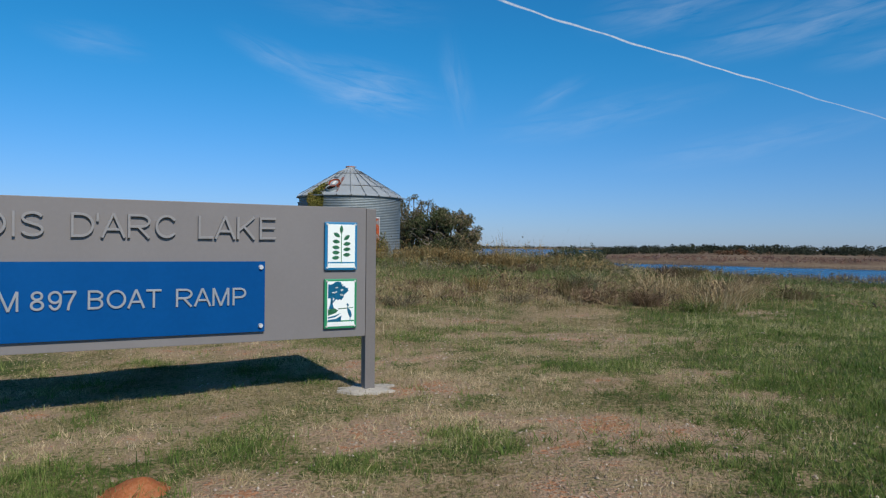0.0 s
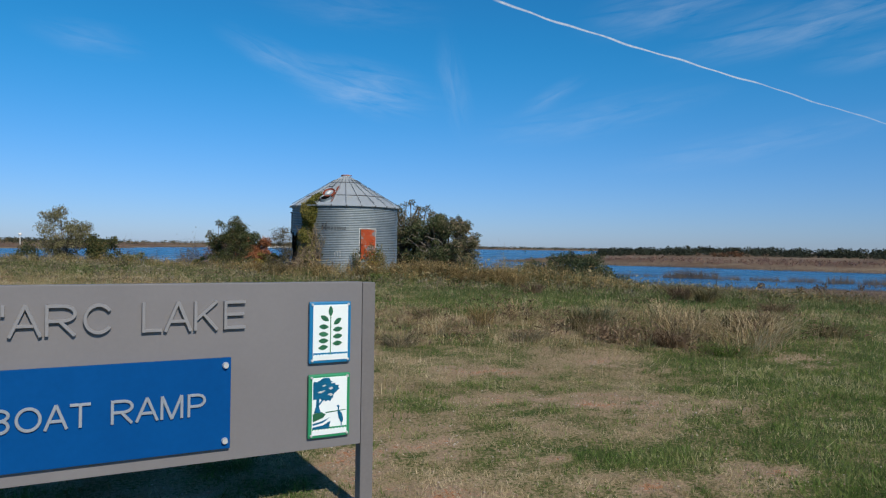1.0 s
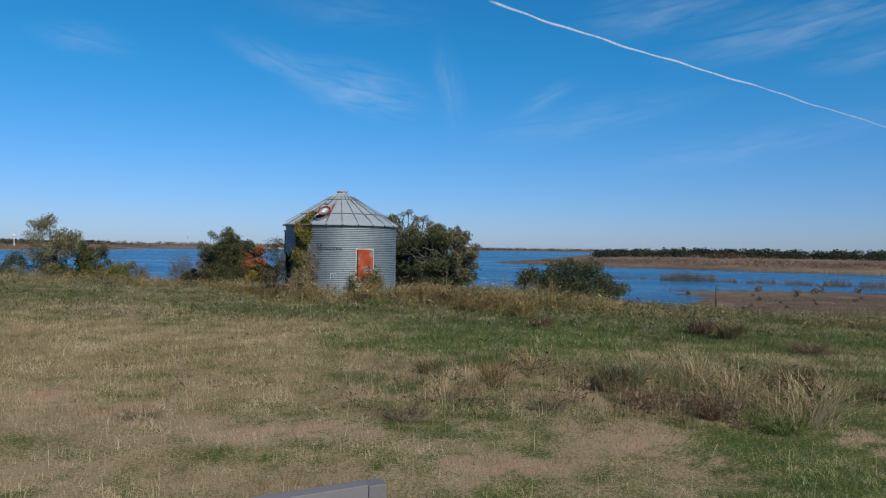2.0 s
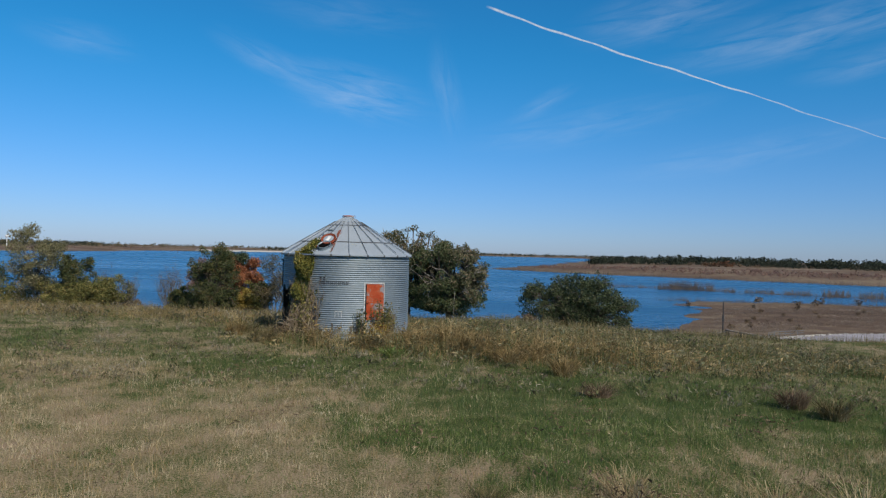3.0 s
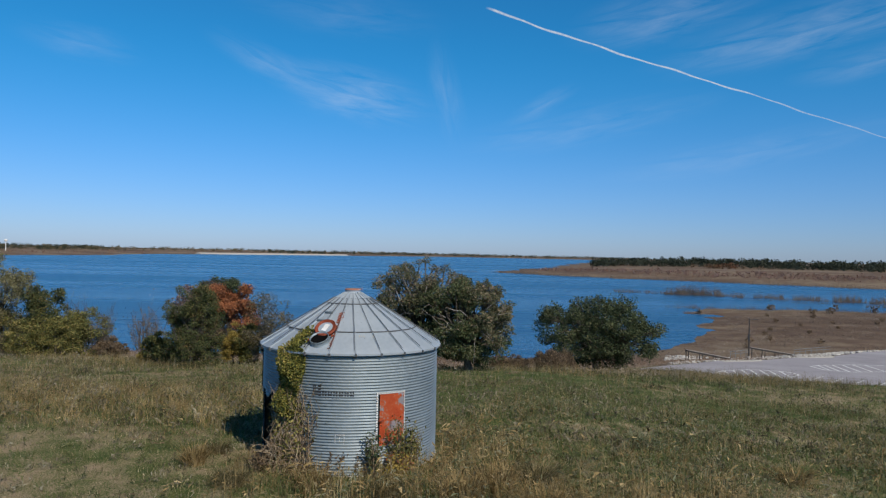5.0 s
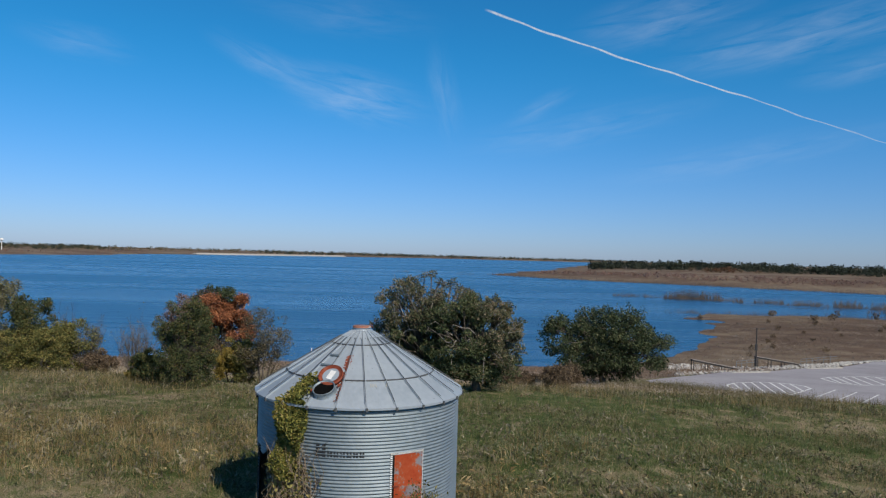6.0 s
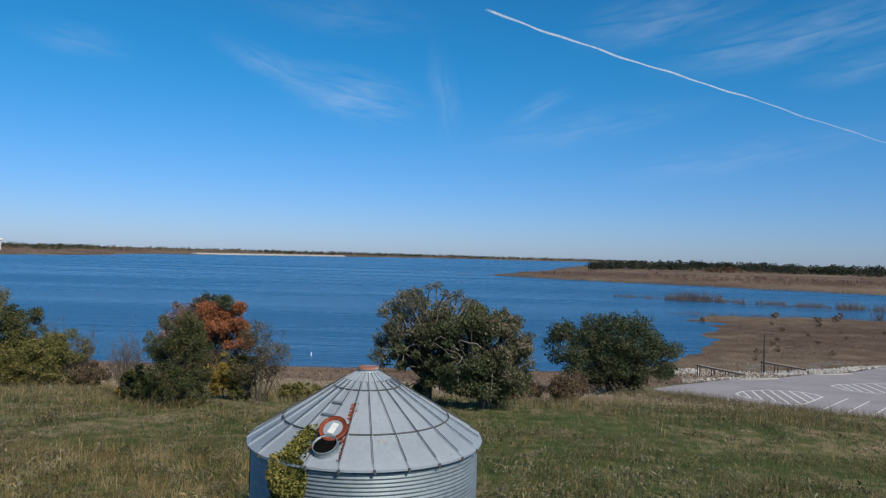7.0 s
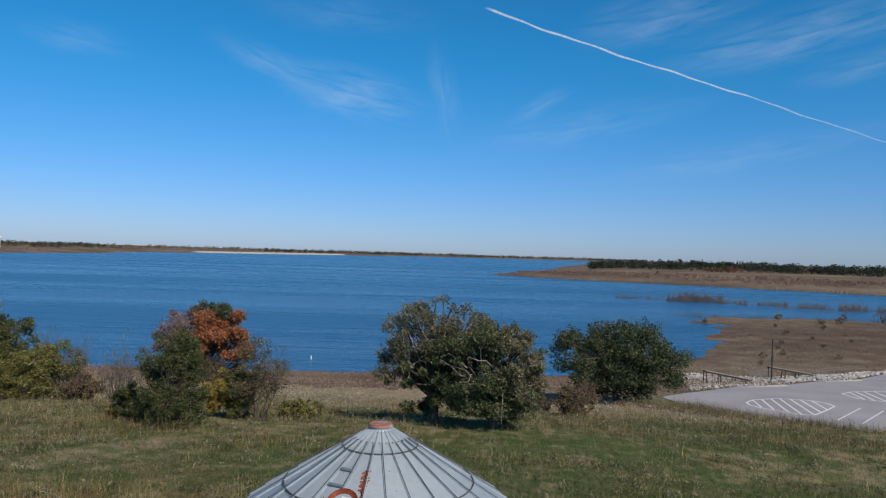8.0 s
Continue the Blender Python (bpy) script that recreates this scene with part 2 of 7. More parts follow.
M["bunch"] = surface("golden_dry_bunchgrass", [(0.0, (0.200, 0.140, 0.070)), (0.4, (0.400, 0.300, 0.165)), (0.75, (0.580, 0.465, 0.290)), (1.0, (0.700, 0.600, 0.420))], 0.8, 5.0, 0.8, island=0.5, mix=0.35, narrow=0.13, spec=0.15, thin=0.2)
M["bark"] = surface("grey_brown_bark", [(0.0, (0.045, 0.036, 0.028)), (0.6, (0.120, 0.100, 0.080)), (1.0, (0.220, 0.195, 0.165))], 2.0, 22.0, 0.95, bump=0.02, bump_scale=18, stretch=(1, 1, 0.3), spec=0.1)
M["dead_wood"] = surface("pale_grey_dead_wood", [(0.0, (0.20, 0.175, 0.15)), (1.0, (0.40, 0.365, 0.325))], 2.0, 20.0, 0.95, island=0.4, spec=0.1)
M["twig"] = surface("bare_grey_twigs", [(0.0, (0.060, 0.047, 0.038)), (1.0, (0.200, 0.170, 0.142))], 2.0, 20.0, 0.95, island=0.5, spec=0.1)

# ---------------------------------------------------------------- the lie of the land
LAKE = -17.0


def smooth_table(points, lo, hi, step=0.5, width=3.0):
    ys = np.arange(lo, hi + step, step)
    zs = np.interp(ys, [p[0] for p in points], [p[1] for p in points])
    k = np.exp(-0.5 * (np.arange(-20, 21) * step / width) ** 2)
    padded = np.pad(zs, 20, mode="edge")
    return ys, np.convolve(padded, k / k.sum(), mode="valid")


HILL = smooth_table([(-90, -1.2), (-60, -0.8), (-33, -0.48), (-26, -0.42), (-21, -0.2), (-12, 0.0), (-5, 0.0), (3, -0.05), (11, -0.6), (20, -1.45), (31, -2.3),
                     (43, -4.4), (60, -7.2), (77, -9.9), (100, -12.6), (118, -14.6), (134, -17.0), (150, -19.0), (200, -20.0)], -90, 200)

NEAR_SHORE = [(-7000, 60), (-1500, 100), (-300, 128), (-90, 126), (-34, 133), (-24, 137), (20, 139), (45, 147), (60, 166), (70, 178), (76, 190), (90, 214), (86, 226), (101, 245), (104, 262),
              (118, 270), (99, 284), (112, 296), (122, 316), (148, 313), (170, 322), (200, 308), (300, 300), (600, 200), (1500, 0), (7000, -500), (7000, -900), (-7000, -900)]
EAST_SHORE = [(66, 900), (125, 800), (214, 742), (297, 662), (377, 603), (700, 520), (1600, 330), (7000, 100), (7000, 7000), (1500, 7000), (800, 3300), (390, 2150), (240, 1500), (120, 1080)]
WEST_SHORE = [(-849, 1357), (-846, 1672), (-905, 2331), (-675, 2960), (-300, 3700), (-19, 4200), (400, 4350), (900, 4450), (1500, 4600), (2500, 6990), (-7000, 6990), (-7000, 500), (-3000, 700), (-1300, 1150)]
RIPRAP = [(38, 92), (48, 99.5), (56, 102.5), (66, 110.5), (74, 114), (90, 128), (112, 139), (112, 147), (92, 137), (80, 133), (72, 134), (66, 139), (58, 143), (54, 147), (48, 128), (44, 110)]
LOT = [(31, 83), (32.4, 76), (34, 69), (37, 60), (44, 52), (60, 45), (90, 46), (140, 62), (140, 150), (95, 130), (88, 125.5), (74, 112), (66, 108.5), (56, 100.8), (48, 98), (40, 91), (35, 87)]


def inside_distance(x, y, poly):
    """Signed distance to a polygon's outline, positive inside."""
    x, y = np.asarray(x, float), np.asarray(y, float)
    best, odd = np.full(x.shape, 1e9), np.zeros(x.shape, bool)
    for (ax, ay), (bx, by) in zip(poly, poly[1:] + poly[:1]):
        dx, dy = bx - ax, by - ay
        t = np.clip(((x - ax) * dx + (y - ay) * dy) / (dx * dx + dy * dy), 0, 1)
        best = np.minimum(best, np.hypot(x - ax - t * dx, y - ay - t * dy))
        if dy:
            odd ^= ((ay > y) != (by > y)) & (x < ax + (y - ay) * dx / dy)
    return np.where(odd, best, -best)


def wavy(x, y, size, seed=0):
    """Cheap smooth noise, about -1 to 1."""
    x, y = np.asarray(np.asarray(x, float) / size, np.float32), np.asarray(np.asarray(y, float) / size, np.float32)
    out = np.float32(0)
    g = rng(900 + seed)
    for k in range(7):
        a, f, p = g.uniform(0, 6.28), g.uniform(0.7, 2.3), g.uniform(0, 6.28)
        c, n = np.float32(math.cos(a) * f), np.float32(math.sin(a) * f)
        out = out + np.sin((x * c + y * n) * np.float32(3.1) + np.float32(p) + np.float32(1.3) * np.sin((y * c - x * n) * np.float32(1.7) + np.float32(p * 2)))
    return np.asarray(out, float) / 4.2


def lot_level(y):
    return -9.6 - 0.05 * (np.asarray(y, float) - 75)


def land(x, y):
    """Height of the ground."""
    x, y = np.asarray(x, float), np.asarray(y, float)
    z = np.interp(y, *HILL)
    z = z - np.interp(y, [-22, -8, 5, 15, 30, 46, 60], [0.0, 0.045, 0.085, 0.085, 0.035, 0.015, 0.0]) * np.clip(x - 8, 0, 24)
    z = z + np.interp(y, [-26, -15, 4, 16], [0.0, 0.022, 0.022, 0.0]) * np.clip(-x - 1, 0, 14)
    z = z + 0.05 * wavy(x, y, 7, 1) + 0.02 * wavy(x, y, 1.6, 2)
    shape = z.shape
    x, y, z = np.broadcast_to(x, shape).ravel(), np.broadcast_to(y, shape).ravel(), z.ravel().copy()
    k = np.flatnonzero((y > 88) | (np.abs(x) > 300))
    if len(k):
        z[k] = shores(x[k], y[k], z[k])
    k = np.flatnonzero((x > -10) & (y > 5) & (y < 200) & (x < 190))
    if len(k):
        z[k] = level_lot(x[k], y[k], z[k])
    return z.reshape(shape)


def shores(x, y, z):
    """The ground brought down to the lake's banks, and the land beyond the lake."""
    d = inside_distance(x, y, NEAR_SHORE) + 2.5 * wavy(x, y, 14, 3)
    shelf = LAKE + np.where(d > 0, np.minimum(1.7, 0.055 * d), np.maximum(-3, 0.12 * d)) + np.where(d > 3, 0.12 * wavy(x, y, 9, 4), 0)
    z = np.where(y > 95, np.maximum(z, shelf), z)
    z = np.where(d < 0, np.minimum(z, LAKE + np.maximum(-3, 0.12 * d)), z)
    for poly, rise, top, ragged in ((EAST_SHORE, 0.03, 7.5, 25), (WEST_SHORE, 0.035, 12.5, 50)):
        e = inside_distance(x, y, poly) + ragged * wavy(x, y, 6 * ragged, 5)
        z = np.where(e > 0, LAKE + np.minimum(top + wavy(x, y, 160, 6), rise * e + 0.1), z)
    return z


def level_lot(x, y, z):
    """The ground cut and filled round the paved lot."""
    s = -inside_distance(x, y, LOT)
    flat = lot_level(y)
    cut = np.minimum(z, flat + 0.03 + 0.3 * np.maximum(0, s - 0.4))
    fill = np.maximum(z, flat - 0.06 - 0.13 * np.maximum(0, s))
    z = np.where((s < 40) & (y < 170), np.where(z > flat, cut, np.where(x > 28, fill, z)), z)
    return np.where(s < 0, flat - 0.14, z)


def hump(v, lo, hi, soft):
    return np.clip((v - lo) / soft, 0, 1) * np.clip((hi - v) / soft, 0, 1)


def spot(x, y, cx, cy, rx, ry):
    return np.clip(1.3 - np.sqrt(((x - cx) / rx) ** 2 + ((y - cy) / ry) ** 2), 0, 1)


def bare(x, y):
    """Where soil and gravel show."""
    fine = 0.5 + 0.5 * wavy(x, y, 0.55, 29)
    b = 0.9 * np.clip(0.8 * wavy(x, y, 1.4, 21) + 0.9 * wavy(x, y, 0.30, 20) - 0.35, 0, 1) * hump(y, -60, -27, 3) * hump(x, -40, 11, 3)
    for cx, cy, rx, ry in ((6.9, -33.6, 0.60, 0.65), (6.8, -34.6, 0.55, 0.5), (8.1, -28.0, 1.5, 0.60), (6.5, -28.1, 0.9, 0.45), (5.4, -30.1, 0.8, 0.6), (8.7, -30.7, 0.6, 0.35), (5.4, -33.4, 0.6, 0.45),
                           (3.2, -29.7, 1.3, 0.75), (6.9, -32.9, 0.8, 0.45), (5.6, -31.6, 0.75, 0.5), (8.9, -31.5, 0.4, 0.3), (7.8, -33.1, 0.6, 0.45), (4.8, -34.5, 0.35, 0.35), (1.2, -29.2, 1.2, 0.5),
                           (-0.2, -23.6, 1.2, 0.55), (3.2, -24.6, 1.4, 0.55), (7.6, -22.2, 0.7, 0.6), (8.3, -25.1, 0.45, 0.4), (11.7, -24.5, 0.6, 1.0), (-1.6, -22.9, 0.5, 0.3), (-3.5, -24.5, 1.3, 0.7), (6.3, -26.0, 0.9, 0.5)):
        b = b + 1.15 * spot(x, y, cx, cy, rx, ry) * np.clip(0.05 + 0.8 * fine + 0.6 * wavy(x, y, 0.22, 22), 0, 1)
    return np.clip(b, 0, 1)


def green(x, y):
    """Where the grass is green rather than dry."""
    g = 0.40 + 0.24 * wavy(x, y, 4.5, 23) + 0.24 * wavy(x, y, 1.1, 24) + 0.24 * wavy(x, y, 0.38, 19) + 0.20 * wavy(x, y, 0.16, 18)
    g = g + 0.45 * hump(x, 8.5, 60, 4) * hump(y, -60, -17, 4) + 0.55 * hump(y, -17.5, -7.0, 3) * hump(x, 0.5, 60, 5)
    g = g - 0.40 * hump(x, -40, 5, 4) * hump(y, -30, -12.5, 3) - 0.55 * spot(x, y, -6.0, -11.0, 3.0, 1.8)
    for cx, cy, rx, ry in ((7.5, -30.3, 1.2, 0.6), (6.2, -33.5, 0.6, 0.45), (8.4, -33.8, 1.3, 0.9), (12.0, -27.0, 3.0, 3.5), (10.2, -31.6, 1.3, 1.8), (5.4, -34.0, 0.3, 0.25), (4.5, -33.6, 0.5, 0.35), (3.9, -34.3, 0.6, 0.5),
                           (10.5, -25.1, 1.6, 0.5), (3.8, -21.1, 0.6, 0.5), (4.1, -16.8, 2.5, 1.6), (7.0, -16.5, 3.0, 1.8), (-6.2, -13.9, 1.6, 0.9), (6.2, -19.3, 1.2, 0.6), (13.9, -20.7, 1.5, 1.2), (2.8, -25.8, 0.8, 0.4),
                           (-2.9, -9.0, 3.2, 2.0), (0.9, -8.2, 3.0, 1.4), (8.5, 26.6, 7, 4.0), (18.8, 18.0, 5, 3), (20, 30, 6, 4), (9.0, 8.5, 4.0, 2.0), (13.0, -8.4, 2.5, 1.5), (22, 40, 9, 5)):
        g = g + 0.45 * spot(x, y, cx, cy, rx, ry)
    g = g + 0.05 * hump(x, -40, -3, 3) * hump(y, -8, 6, 3) + 0.30 * hump(y, 4, 27, 5) * hump(x, -14, 18, 4)
    return np.clip(0.5 + 1.5 * (g - 0.5), 0, 1)


def tall(x, y):
    """Where weeds stand high."""
    t = 0.9 * hump(y, -8.5, 22, 3) * hump(x, 1.5, 60, 3) * (0.60 + 0.75 * wavy(x, y, 5.0, 25))
    t = t + 0.9 * spot(x, y, 0.5, -3.9, 4.5, 1.6) + 0.6 * spot(x, y, 7.5, -6.5, 3.5, 2.2)
    t = t + 0.75 * hump(y, 9, 26, 3) * hump(x, -60, -3, 3) * (0.55 + 0.7 * wavy(x, y, 6, 26))
    t = t + 0.85 * hump(y, 22, 60, 6) * (0.45 + 0.7 * wavy(x, y, 7, 27)) * (1 - 0.9 * spot(x, y, 8, 27, 8, 5)) * (1 - 0.8 * spot(x, y, -1.0, 36, 8, 7))
    t = t + 0.85 * hump(y, 0.5, 14, 3) * hump(x, -60, -4, 3) * (0.6 + 0.6 * wavy(x, y, 3.5, 38))
    t = t + 0.5 * hump(y, -24, -9, 3) * np.clip(wavy(x, y, 4.2, 28) - 0.25, 0, 1)
    return np.clip(t, 0, 1)


def spread(lo, hi, a, b, step):
    """Grid lines, close between a and b and wider apart with distance."""
    def gap(d):
        return min(step + 0.12 * d, 1.4) if d < 60 else 1.4 + 0.035 * (d - 60)
    out = list(np.arange(a, b, step))
    while out[-1] < hi:
        out.append(out[-1] + gap(out[-1] - b))
    back = [a]
    while back[-1] > lo:
        back.append(back[-1] - gap(a - back[-1]))
    return np.array(back[:0:-1] + out)


def build_ground():
    xs = spread(-6500, 6500, 0.0, 14.0, 0.22)
    ys = spread(-900, 6900, -37.0, -23.0, 0.22)
    X, Y = np.meshgrid(xs, ys)
    V = np.stack([X, Y, land(X, Y)], -1).reshape(-1, 3)
    w = len(xs)
    i = (np.arange(len(ys) - 1)[:, None] * w + np.arange(w - 1)).ravel()
    me_faces = np.stack([i, i + 1, i + 1 + w, i + w], -1)
    me = mesh_np("ground", V, me_faces)
    x, y = V[:, 0], V[:, 1]
    near = np.clip(0.44 - 0.42 * green(x, y) + 0.80 * bare(x, y) - 0.15 * tall(x, y), 0, 1)
    far = np.clip(0.45 + 0.25 * wavy(x, y, 40, 9) + 0.35 * hump(y, 95, 140, 12) * hump(x, -400, 60, 10), 0, 1)
    f = np.clip((y - 45) / 25, 0, 1)
    me.attributes.new("cover", "FLOAT", "POINT").data.foreach_set("value", (near * (1 - f) + far * f).astype(np.float32))
    me.materials.append(M["ground"])
    me.materials.append(M["far_land"])
    centre = V[me_faces].mean(1)
    me.polygons.foreach_set("material_index", (centre[:, 1] > 92 + 3 * wavy(centre[:, 0], centre[:, 1], 6, 8)).astype(np.int32))
    tagged(link("ground", me, M["ground"], smooth=True), "dry autumn pasture sloping down to a lake, with bare red soil", "ground", kind="structure")


build_ground()


def water_material():
    m = bpy.data.materials.new("lake_water")
    m.use_nodes = True
    nt = m.node_tree
    N, L = nt.nodes.new, nt.links.new
    b = nt.nodes["Principled BSDF"]
    b.inputs["Base Color"].default_value = WATER_COLOUR
    b.inputs["Roughness"].default_value = 0.22
    b.inputs["IOR"].default_value = 1.33
    tc = N("ShaderNodeTexCoord")
    heights = None
    for scale, stretch, amount in ((0.9, (0.35, 1.0, 1), 0.9), (0.14, (0.25, 1, 1), 2.4), (0.03, (0.12, 1, 1), 2.4), (0.012, (0.15, 1, 1), 2.5)):
        mp, nz, mu = N("ShaderNodeMapping"), N("ShaderNodeTexNoise"), N("ShaderNodeMath")
        L(tc.outputs["Object"], mp.inputs["Vector"])
        mp.inputs["Scale"].default_value = stretch
        L(mp.outputs["Vector"], nz.inputs["Vector"])
        nz.inputs["Scale"].default_value, nz.inputs["Detail"].default_value = scale, 4
        mu.operation = "MULTIPLY"
        mu.inputs[1].default_value = amount
        L(nz.outputs["Fac"], mu.inputs[0])
        if heights is None:
            heights = mu.outputs[0]
        else:
            ad = N("ShaderNodeMath")
            L(heights, ad.inputs[0]); L(mu.outputs[0], ad.inputs[1])
            heights = ad.outputs[0]
    bp = N("ShaderNodeBump")
    bp.inputs["Distance"].default_value = 0.35
    L(heights, bp.inputs["Height"])
    L(bp.outputs["Normal"], b.inputs["Normal"])
    # ruffled and calm lanes
    mp, nz, mr = N("ShaderNodeMapping"), N("ShaderNodeTexNoise"), N("ShaderNodeMapRange")
    L(tc.outputs["Object"], mp.inputs["Vector"])
    mp.inputs["Scale"].default_value = (0.1, 1, 1)
    L(mp.outputs["Vector"], nz.inputs["Vector"])
    nz.inputs["Scale"].default_value, nz.inputs["Detail"].default_value = 0.022, 5
    L(nz.outputs["Fac"], mr.inputs["Value"])
    mr.inputs["From Min"].default_value, mr.inputs["From Max"].default_value = 0.35, 0.7
    mr.inputs["To Min"].default_value, mr.inputs["To Max"].default_value = 0.30, 0.20
    L(mr.outputs["Result"], b.inputs["Roughness"])
    return m


WATER_COLOUR = (0.012, 0.078, 0.190, 1)
M["water"] = water_material()
bm = bmesh.new()
bmesh.ops.create_grid(bm, x_segments=40, y_segments=40, size=6400)
bmesh.ops.translate(bm, vec=(0, 2600, LAKE), verts=bm.verts)
tagged(part("water", bm, M["water"]), "wide blue lake with light wind ripples", "lake", kind="structure")

# ---------------------------------------------------------------- paved lot
M["asphalt"] = surface("pale_worn_paving", [(0.0, (0.265, 0.245, 0.258)), (0.5, (0.35, 0.328, 0.345)), (1.0, (0.42, 0.398, 0.415))], 0.12, 6.0, 0.9, bump=0.004, mix=0.4, spec=0.2)
M["line"] = surface("worn_white_road_paint", [(0.0, (0.50, 0.49, 0.47)), (0.4, (0.72, 0.71, 0.69)), (1.0, (0.82, 0.81, 0.79))], 1.5, 15.0, 0.7)
M["concrete"] = surface("weathered_concrete", [(0.0, (0.30, 0.28, 0.25)), (0.5, (0.43, 0.40, 0.36)), (1.0, (0.56, 0.53, 0.49))], 2.0, 26.0, 0.9, bump=0.006, spec=0.2)


def build_lot():
    bm = bmesh.new()
    top = [bm.verts.new((x, y, float(lot_level(y)))) for x, y in LOT]
    face = bm.faces.new(top)
    if face.normal.z < 0:
        face.normal_flip()
    down = bmesh.ops.extrude_face_region(bm, geom=[face])["geom"]
    bmesh.ops.translate(bm, vec=(0, 0, -0.3), verts=[g for g in down if isinstance(g, bmesh.types.BMVert)])
    bmesh.ops.recalc_face_normals(bm, faces=bm.faces)
    road = tagged(part("road", bm, M["asphalt"]), "pale grey paved boat ramp parking lot with white markings", "parking lot", kind="structure")

    def stripe(points, width=0.14, name="stripe"):
        bm = bmesh.new()
        for (ax, ay), (bx, by) in zip(points, points[1:]):
            d = Vector((bx - ax, by - ay)).normalized()
            n = Vector((-d.y, d.x)) * width / 2
            q = [bm.verts.new((px, py, float(lot_level(py)) + 0.006)) for px, py in
                 ((ax + n.x, ay + n.y), (ax - n.x, ay - n.y), (bx - n.x, by - n.y), (bx + n.x, by + n.y))]
            bm.faces.new(q)
        bmesh.ops.recalc_face_normals(bm, faces=bm.faces)
        part(name, bm, M["line"], road)

    stripe([(41.4, 80.2), (43.4, 82.9), (47.8, 85.1), (51.8, 84.0), (52.8, 81.9), (52.5, 79.2), (49.2, 75.2), (46.0, 71.6), (44.3, 71.7), (42.7, 74.0), (41.4, 75.9), (41.0, 78.2), (41.4, 80.2)], 0.3, "island_outline")
    for a, b in (((43.3, 82.7), (41.7, 76.3)), ((44.9, 83.6), (42.6, 74.8)), ((46.5, 84.3), (43.7, 73.3)), ((48.0, 85.0), (44.6, 71.9)), ((49.4, 85.0), (46.1, 72.0)), ((50.6, 84.7), (47.9, 73.7)), ((51.8, 83.8), (49.9, 76.1))):
        stripe([a, b], 0.26, "island_bar")
    stripe([(60.5, 92.1), (63.5, 94.8), (70.0, 96.9), (75, 96.6), (76, 93), (69, 86.5), (62.6, 84.8), (60.2, 87.2), (60.5, 92.1)], 0.3, "island_outline")
    for a, b in (((62.7, 94.2), (60.8, 86.9)), ((64.1, 94.7), (61.7, 85.9)), ((65.7, 95.5), (62.9, 85.3)), ((67.6, 96.2), (64.7, 85.6)), ((69.6, 96.5), (66.7, 86.1)), ((71.6, 96.6), (69.2, 87))):
        stripe([a, b], 0.26, "island_bar")
    for k in range(5):
        stripe([(47.0 + 1.7 * k, 68.4 - 2.0 * k), (55.5 + 1.7 * k, 78.5 - 2.0 * k)], 0.2, "bay_line")


build_lot()

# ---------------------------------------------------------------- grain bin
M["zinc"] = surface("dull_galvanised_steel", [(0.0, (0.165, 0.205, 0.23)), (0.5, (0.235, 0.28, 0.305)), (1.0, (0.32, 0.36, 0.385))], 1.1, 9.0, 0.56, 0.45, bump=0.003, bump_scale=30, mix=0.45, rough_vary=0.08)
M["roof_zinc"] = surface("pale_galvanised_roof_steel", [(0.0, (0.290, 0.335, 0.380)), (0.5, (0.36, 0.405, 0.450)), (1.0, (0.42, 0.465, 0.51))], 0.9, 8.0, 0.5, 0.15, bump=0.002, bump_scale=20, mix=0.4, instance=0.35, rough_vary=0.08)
M["seam_and_gap_dark"] = surface("tarry_seam_and_gap_shade", [(0.0, (0.03, 0.032, 0.034)), (1.0, (0.13, 0.135, 0.14))], 3.0, 20.0, 0.7, spec=0.3)
M["rust"] = surface("red_rust", [(0.0, (0.11, 0.028, 0.016)), (0.5, (0.22, 0.052, 0.028)), (1.0, (0.34, 0.12, 0.075))], 4.0, 25.0, 0.9, bump=0.003, spec=0.15)
M["orange"] = surface("peeling_orange_paint", [(0.0, (0.28, 0.08, 0.045)), (0.18, (0.62, 0.095, 0.030)), (0.54, (0.68, 0.14, 0.050)), (0.62, (0.58, 0.24, 0.14)), (0.69, (0.44, 0.38, 0.40)), (1.0, (0.38, 0.41, 0.44))],
                      1.9, 14.0, 0.75, bump=0.003, mix=0.3, spec=0.3)
M["rusty_zinc"] = surface("rust_patched_zinc", [(0.0, (0.36, 0.37, 0.38)), (0.30, (0.40, 0.40, 0.40)), (0.42, (0.36, 0.16, 0.10)), (1.0, (0.27, 0.07, 0.04))], 3.0, 14.0, 0.7, 0.1, bump=0.002)
M["white"] = surface("chalky_white_paint", [(0.0, (0.55, 0.54, 0.52)), (0.5, (0.75, 0.74, 0.72)), (1.0, (0.84, 0.83, 0.81))], 5.0, 40.0, 0.75)
M["ink"] = surface("faded_black_stencil_paint", [(0.0, (0.03, 0.03, 0.035)), (0.6, (0.07, 0.075, 0.085)), (1.0, (0.28, 0.31, 0.34))], 7.0, 30.0, 0.75)
M["painted_void"] = surface("painted_dark_interior", [(0.0, (0.004, 0.004, 0.004)), (1.0, (0.010, 0.010, 0.010))], 4.0, 20.0, 1.0, spec=0.0)
M["black"] = surface("near_black_metal", [(0.0, (0.015, 0.014, 0.013)), (1.0, (0.05, 0.045, 0.04))], 4.0, 20.0, 0.9, spec=0.1)

WALL_R, WALL_TOP, EAVE_R, EAVE_Z, RIDGES = 2.68, 3.42, 2.80, 3.40, 41
SLOPE = 0.602


def cone_z(r):
    return EAVE_Z + (EAVE_R - r) * SLOPE


def wall_r(z):
    return WALL_R + 0.021 * math.sin(2 * math.pi * z / WALL_TOP * RIDGES)


